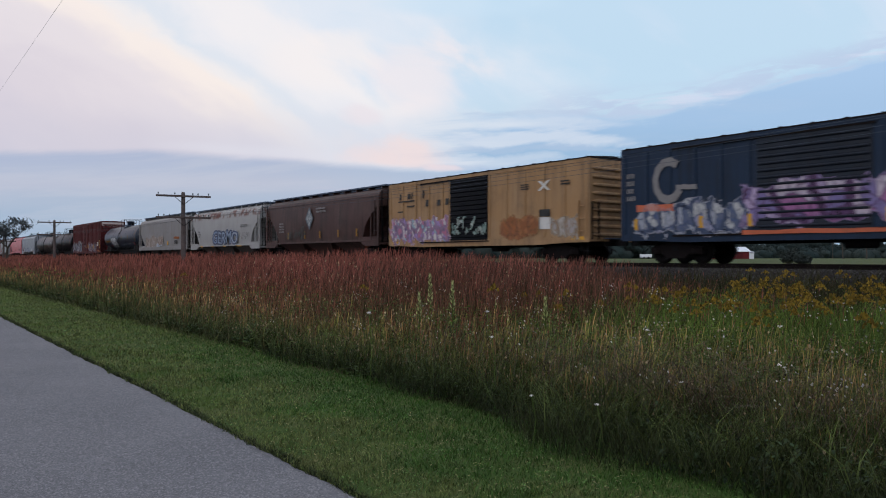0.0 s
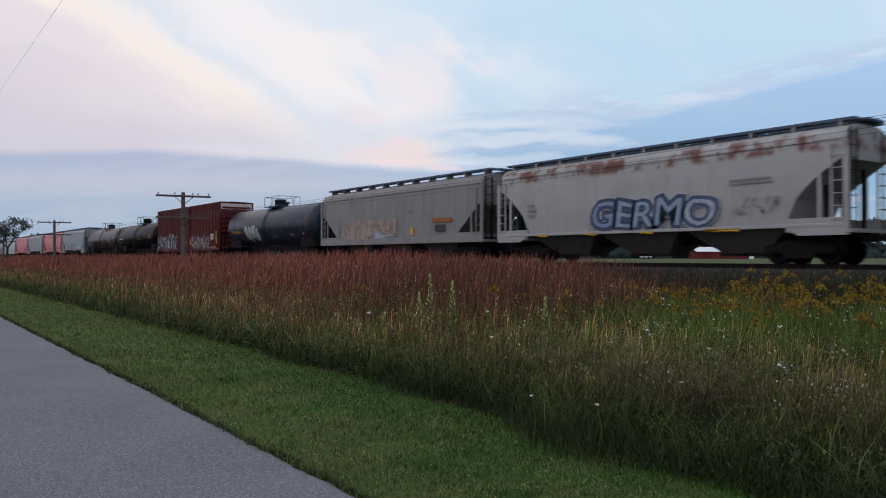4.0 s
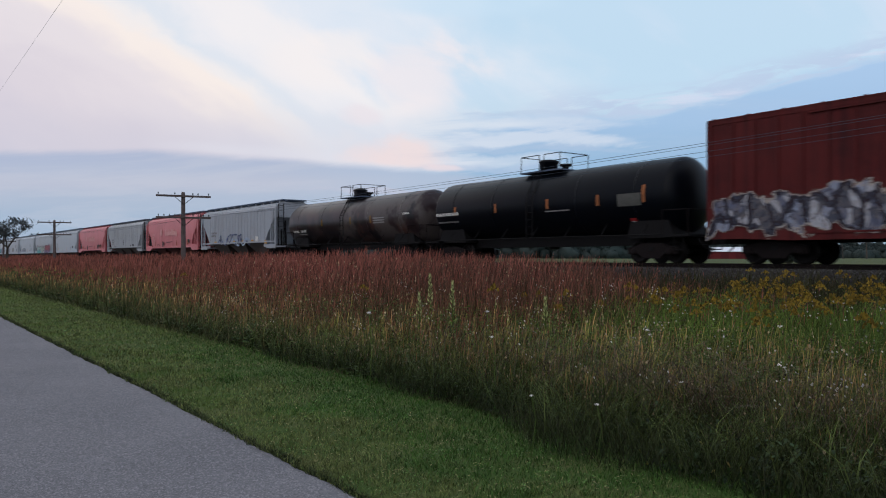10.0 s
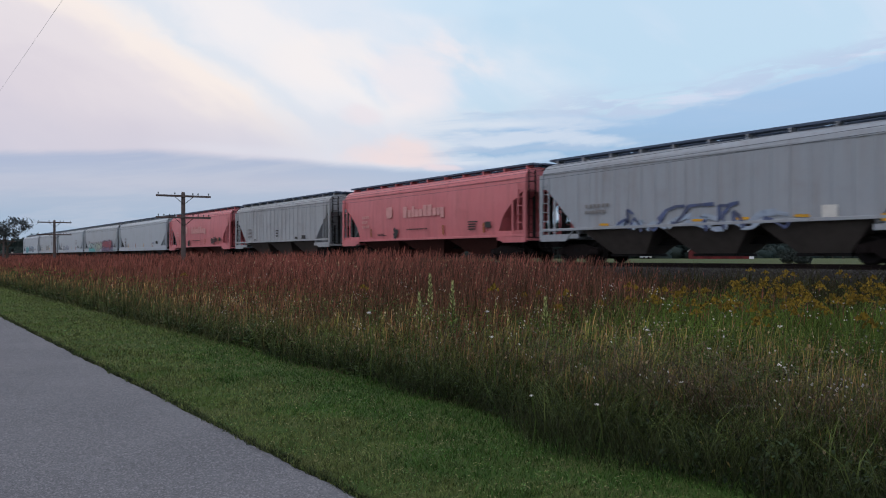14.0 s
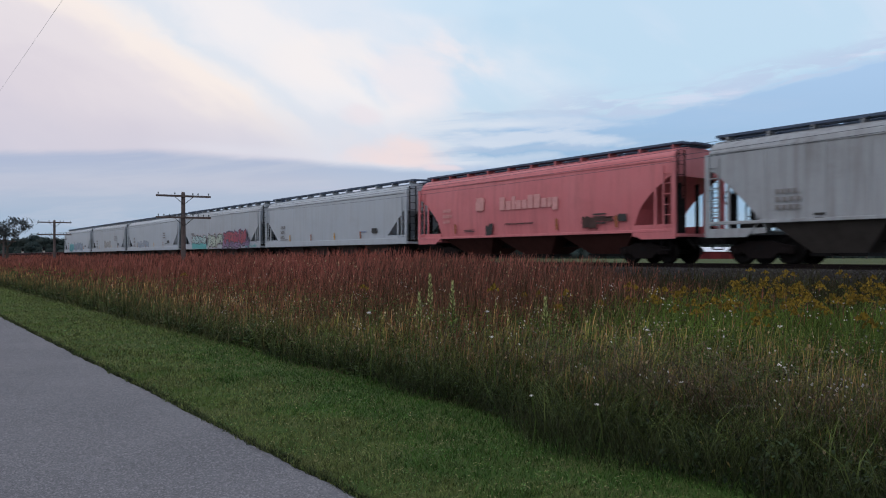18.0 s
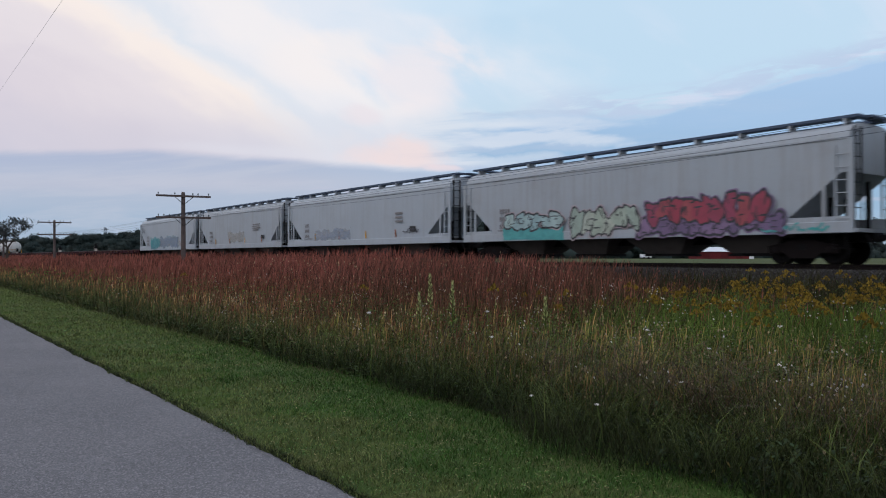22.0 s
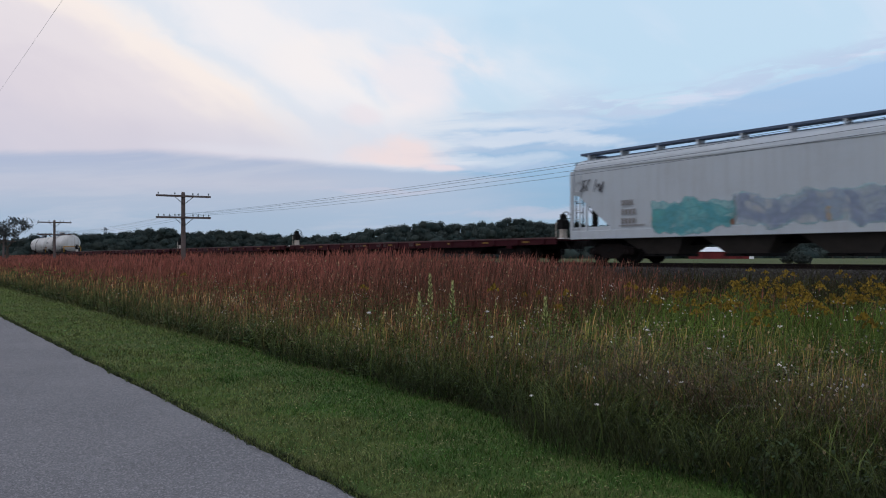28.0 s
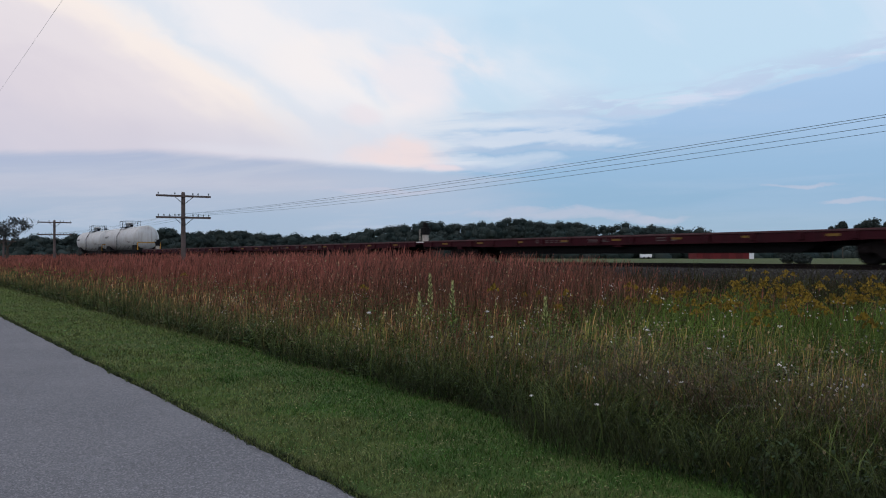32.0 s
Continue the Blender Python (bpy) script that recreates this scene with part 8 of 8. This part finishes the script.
    px, py, pz = cx + pr * np.cos(a), cy + pr * np.sin(a), cz + 0.02 + 0.08 * u - 0.25 * pr
    s = 0.018 + 0.014 * rng.random(n)
    q = rng.random(n) * 6.283
    v = np.stack([np.stack([px - s * np.cos(q), py - s * np.sin(q), pz], 1), np.stack([px + s * np.cos(q), py + s * np.sin(q), pz], 1), np.stack([px, py, pz + s * 1.5], 1)], 1).reshape(-1, 3)
    pieces.append((v, np.arange(n * 3).reshape(-1, 3)))
    stuff("goldenrod", pieces, M["golden"], "golden-yellow goldenrod plumes in bloom", "flowers")
    stuff("goldenrod_stems", [blade_mesh(rng, x, y, bank_z(x, y), zt - bank_z(x, y) + 0.1, np.full(len(x), 0.010), np.full(len(x), 0.02))], M["forb"], "upright green goldenrod stems", "weeds")
    # tangle of dead stems by the mown edge
    n = 1500
    x, y = -3.4 + 1.7 * rng.normal(size=n), 5.10 + 0.50 * np.abs(rng.normal(size=n))
    k = y > MOWN_EDGE + 0.15 - 0.35 * smooth(-8.0, -3.4, x)
    x, y = x[k], y[k]
    n = len(x)
    stuff("dead_tangle", [blade_mesh(rng, x, y, 0.03 + 0.24 * rng.random(n), 0.35 + 0.45 * rng.random(n), np.full(n, 0.0042), 0.6 + 1.6 * rng.random(n), 1.3, 0.7)], M["dead"], "tangle of leaning dead brown stems", "weeds")
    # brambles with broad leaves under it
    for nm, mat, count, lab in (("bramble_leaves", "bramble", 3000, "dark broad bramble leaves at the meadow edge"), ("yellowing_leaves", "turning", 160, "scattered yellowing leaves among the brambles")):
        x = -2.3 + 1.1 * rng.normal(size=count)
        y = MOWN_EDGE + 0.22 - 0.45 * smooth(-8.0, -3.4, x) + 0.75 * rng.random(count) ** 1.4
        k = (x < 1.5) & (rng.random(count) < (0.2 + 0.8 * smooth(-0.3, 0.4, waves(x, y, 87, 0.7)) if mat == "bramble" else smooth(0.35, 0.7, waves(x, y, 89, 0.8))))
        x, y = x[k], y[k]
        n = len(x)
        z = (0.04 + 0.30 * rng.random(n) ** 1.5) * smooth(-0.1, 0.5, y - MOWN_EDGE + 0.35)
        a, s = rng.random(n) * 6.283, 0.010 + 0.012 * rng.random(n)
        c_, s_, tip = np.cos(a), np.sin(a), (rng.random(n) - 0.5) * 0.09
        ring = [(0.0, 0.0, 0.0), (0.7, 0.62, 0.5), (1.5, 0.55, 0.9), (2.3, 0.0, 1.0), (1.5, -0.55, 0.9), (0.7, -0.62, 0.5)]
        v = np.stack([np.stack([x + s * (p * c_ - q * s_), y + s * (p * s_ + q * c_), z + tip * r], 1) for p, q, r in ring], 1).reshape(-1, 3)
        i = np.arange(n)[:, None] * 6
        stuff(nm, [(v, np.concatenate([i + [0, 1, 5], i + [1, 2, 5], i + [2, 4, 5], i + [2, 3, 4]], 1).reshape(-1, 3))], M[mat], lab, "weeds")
    # dark round seed heads
    x, y, d = scatter(rng, 2600, -26, 3, 5.4, 12, 8.0, 1.3)
    zt = (0.50 + 0.42 * smooth(5, 8.5, y)) * (0.85 + 0.35 * rng.random(len(x)))
    s = 0.007 + 0.005 * rng.random(len(x))
    v = np.stack([np.stack([x + s * i, y + s * j, zt + s * kk], 1) for i, j, kk in ((-1, 0, 0), (1, 0, 0), (0, -1, 0), (0, 1, 0), (0, 0, 1.4), (0, 0, -1.4))], 1).reshape(-1, 3)
    i = np.arange(len(x))[:, None] * 6
    stuff("dark_seed_heads", [(v, np.concatenate([i + [0, 2, 4], i + [2, 1, 4], i + [0, 5, 2], i + [2, 5, 1], i + [1, 3, 4], i + [3, 0, 4]], 1).reshape(-1, 3))], M["dead"], "dark round dry seed heads in the meadow", "weeds")
    # small white asters
    x, y, d = scatter(rng, 3600, -34, 3, 5.2, 12, 7.0, 1.4)
    g = 0.04 * (1 - red_part(x, y)) + 0.03 + 0.75 * smooth(0.25, 0.9, waves(x, y, 41, 1.8))
    k = rng.random(len(x)) < g
    x, y = x[k], y[k]
    zt = (0.45 + 0.40 * smooth(5, 8.5, y)) * (0.8 + 0.4 * rng.random(len(x)))
    per = 5
    cx, cy, cz = np.repeat(x, per) + 0.07 * rng.normal(size=len(x) * per), np.repeat(y, per) + 0.07 * rng.normal(size=len(x) * per), np.repeat(zt, per) + 0.05 * rng.normal(size=len(x) * per)
    s = 0.006 + 0.006 * rng.random(len(cx))
    v = np.stack([np.stack([cx + s * i, cy + s * j, cz + s * kk], 1) for i, j, kk in ((-1, 0, 0), (1, 0, 0), (0, -0.7, 1), (0, 0.7, -1), (0, -1, 0.2), (0, 0, 1.2))], 1).reshape(-1, 3)
    i = np.arange(len(cx))[:, None] * 6
    t = np.concatenate([i + [0, 3, 1], i + [0, 1, 2], i + [4, 3, 5]], 1).reshape(-1, 3)
    stuff("white_asters", [(v, t)], M["petal"], "scattered small white aster flowers", "flowers")


build_grass()


def flower_thing(px, py, height_z, size, seed):
    """A single white umbel on its stem, among the grass."""
    rnd = random.Random(seed)
    depth = (1.5 - height_z) * 1345.0 / (py - 455.5)
    x, y = from_view(px, depth)
    f = tagged(new("white_wildflower"), "single white wildflower head on a thin green stem", "flower", "white wildflowers")
    bm = bmesh.new()
    rod(bm, (0, 0, 0), (0.03, 0.02, height_z * 0.6), 0.004, 5)
    rod(bm, (0.03, 0.02, height_z * 0.6), (0, 0, height_z), 0.003, 5)
    part("stem", bm, M["forb"], f)
    bm = bmesh.new()
    for k in range(22):
        a, r = k * 2.4, size * math.sqrt((k + 0.5) / 22)
        zc = height_z + size * rnd.uniform(-0.55, 0.55) * math.sqrt(max(0.05, 1 - (r / size) ** 2))
        q = size * rnd.uniform(0.14, 0.26)
        revolve(bm, [(zc - q * 0.7, q * 0.4), (zc, q), (zc + q * 0.7, q * 0.4)], "z", 6, (r * math.cos(a), r * math.sin(a), 0))
    part("flower_head", bm, M["petal"], f)
    f.location = (x, y, 0)


for k, (px, py, hz, s) in enumerate(((1145, 584, 0.74, 0.023), (1150, 592, 0.72, 0.017), (862, 552, 0.86, 0.023), (653, 554, 0.90, 0.026), (1380, 578, 0.80, 0.023), (1379, 646, 0.62, 0.019),
                                     (1205, 676, 0.52, 0.017), (1056, 715, 0.42, 0.019), (870, 596, 0.72, 0.019), (1388, 650, 0.62, 0.014), (1255, 617, 0.66, 0.017), (940, 700, 0.45, 0.014))):
    flower_thing(px, py, hz, s, k)


def spike_thing(px, top_y, depth, seed, h_extra=0.0):
    """Tall weed with a pale-green budding spike and short leaves."""
    rnd = random.Random(seed)
    x, y = from_view(px, depth)
    zt = 1.5 - (top_y - 455.5) * depth / 1345.0
    w = tagged(new("budding_weed"), "tall pale-green weed with a budding spike", "weed", "tall budding weeds")
    bm = bmesh.new()
    rod(bm, (0, 0, 0), (0, 0, zt * 0.97), 0.007, 6)
    part("stem", bm, M["forb"], w)
    pale = plant("pale_bud_green", (0.17, 0.20, 0.07), (0.30, 0.32, 0.14), 0.3, 1.2, (0.24, 0.24, 0.10))
    bm = bmesh.new()
    for k in range(34):
        u = k / 34
        z = zt * (0.62 + 0.38 * u)
        a = k * 2.4
        r = (0.036 * (1.05 - u) + 0.010) * rnd.uniform(0.6, 1.3)
        c, s = math.cos(a), math.sin(a)
        vs = [bm.verts.new(p) for p in ((0.004 * c, 0.004 * s, z), (r * c - 0.016 * s, r * s + 0.016 * c, z + 0.03), (1.3 * r * c, 1.3 * r * s, z + 0.065), (r * c + 0.016 * s, r * s - 0.016 * c, z + 0.03))]
        bm.faces.new(vs)
    tagged(part("bud_spike", bm, pale, w), kind="stuff")
    bm = bmesh.new()
    for k in range(16):
        z = zt * (0.15 + 0.5 * k / 16)
        a = k * 2.4
        c, s, r = math.cos(a), math.sin(a), 0.13
        vs = [bm.verts.new(p) for p in ((0, 0, z), (r * 0.5 * c - 0.016 * s, r * 0.5 * s + 0.016 * c, z + 0.05), (r * c, r * s, z + 0.03), (r * 0.5 * c + 0.016 * s, r * 0.5 * s - 0.016 * c, z + 0.05))]
        bm.faces.new(vs)
    tagged(part("leaves", bm, M["forb"], w), kind="stuff")
    w.location = (x, y, 0)


for k, (px, ty, dp) in enumerate(((761, 487, 11.5), (801, 500, 11.0), (742, 520, 11.2), (965, 528, 10.5))):
    spike_thing(px, ty, dp, k)

# ---------------------------------------------------------------- movement


def motions():
    for car, centre in CARS:
        walk(car, [(t, pose(centre + SPEED * t, TRACK_Y, RAIL_Z)) for t in (0, 8, 16, 24, SECONDS)])
    first = {}
    rate = 1.0 / FPS
    count = int(SECONDS * FPS)
    for w, i in WHEELS:
        if i not in first:
            s = -0.89 if i == 0 else 0.89
            rows = [(k * rate, pose(s, 0, 0.46, 0, math.degrees(SPEED * k * rate / 0.46), 0)) for k in range(count + 1)]
            walk(w, rows)
            first[i] = w
        else:
            w.rotation_mode = "QUATERNION"
            w.animation_data_create()
            w.animation_data.action = first[i].animation_data.action
            w.animation_data.action_slot = first[i].animation_data.action_slot


motions()
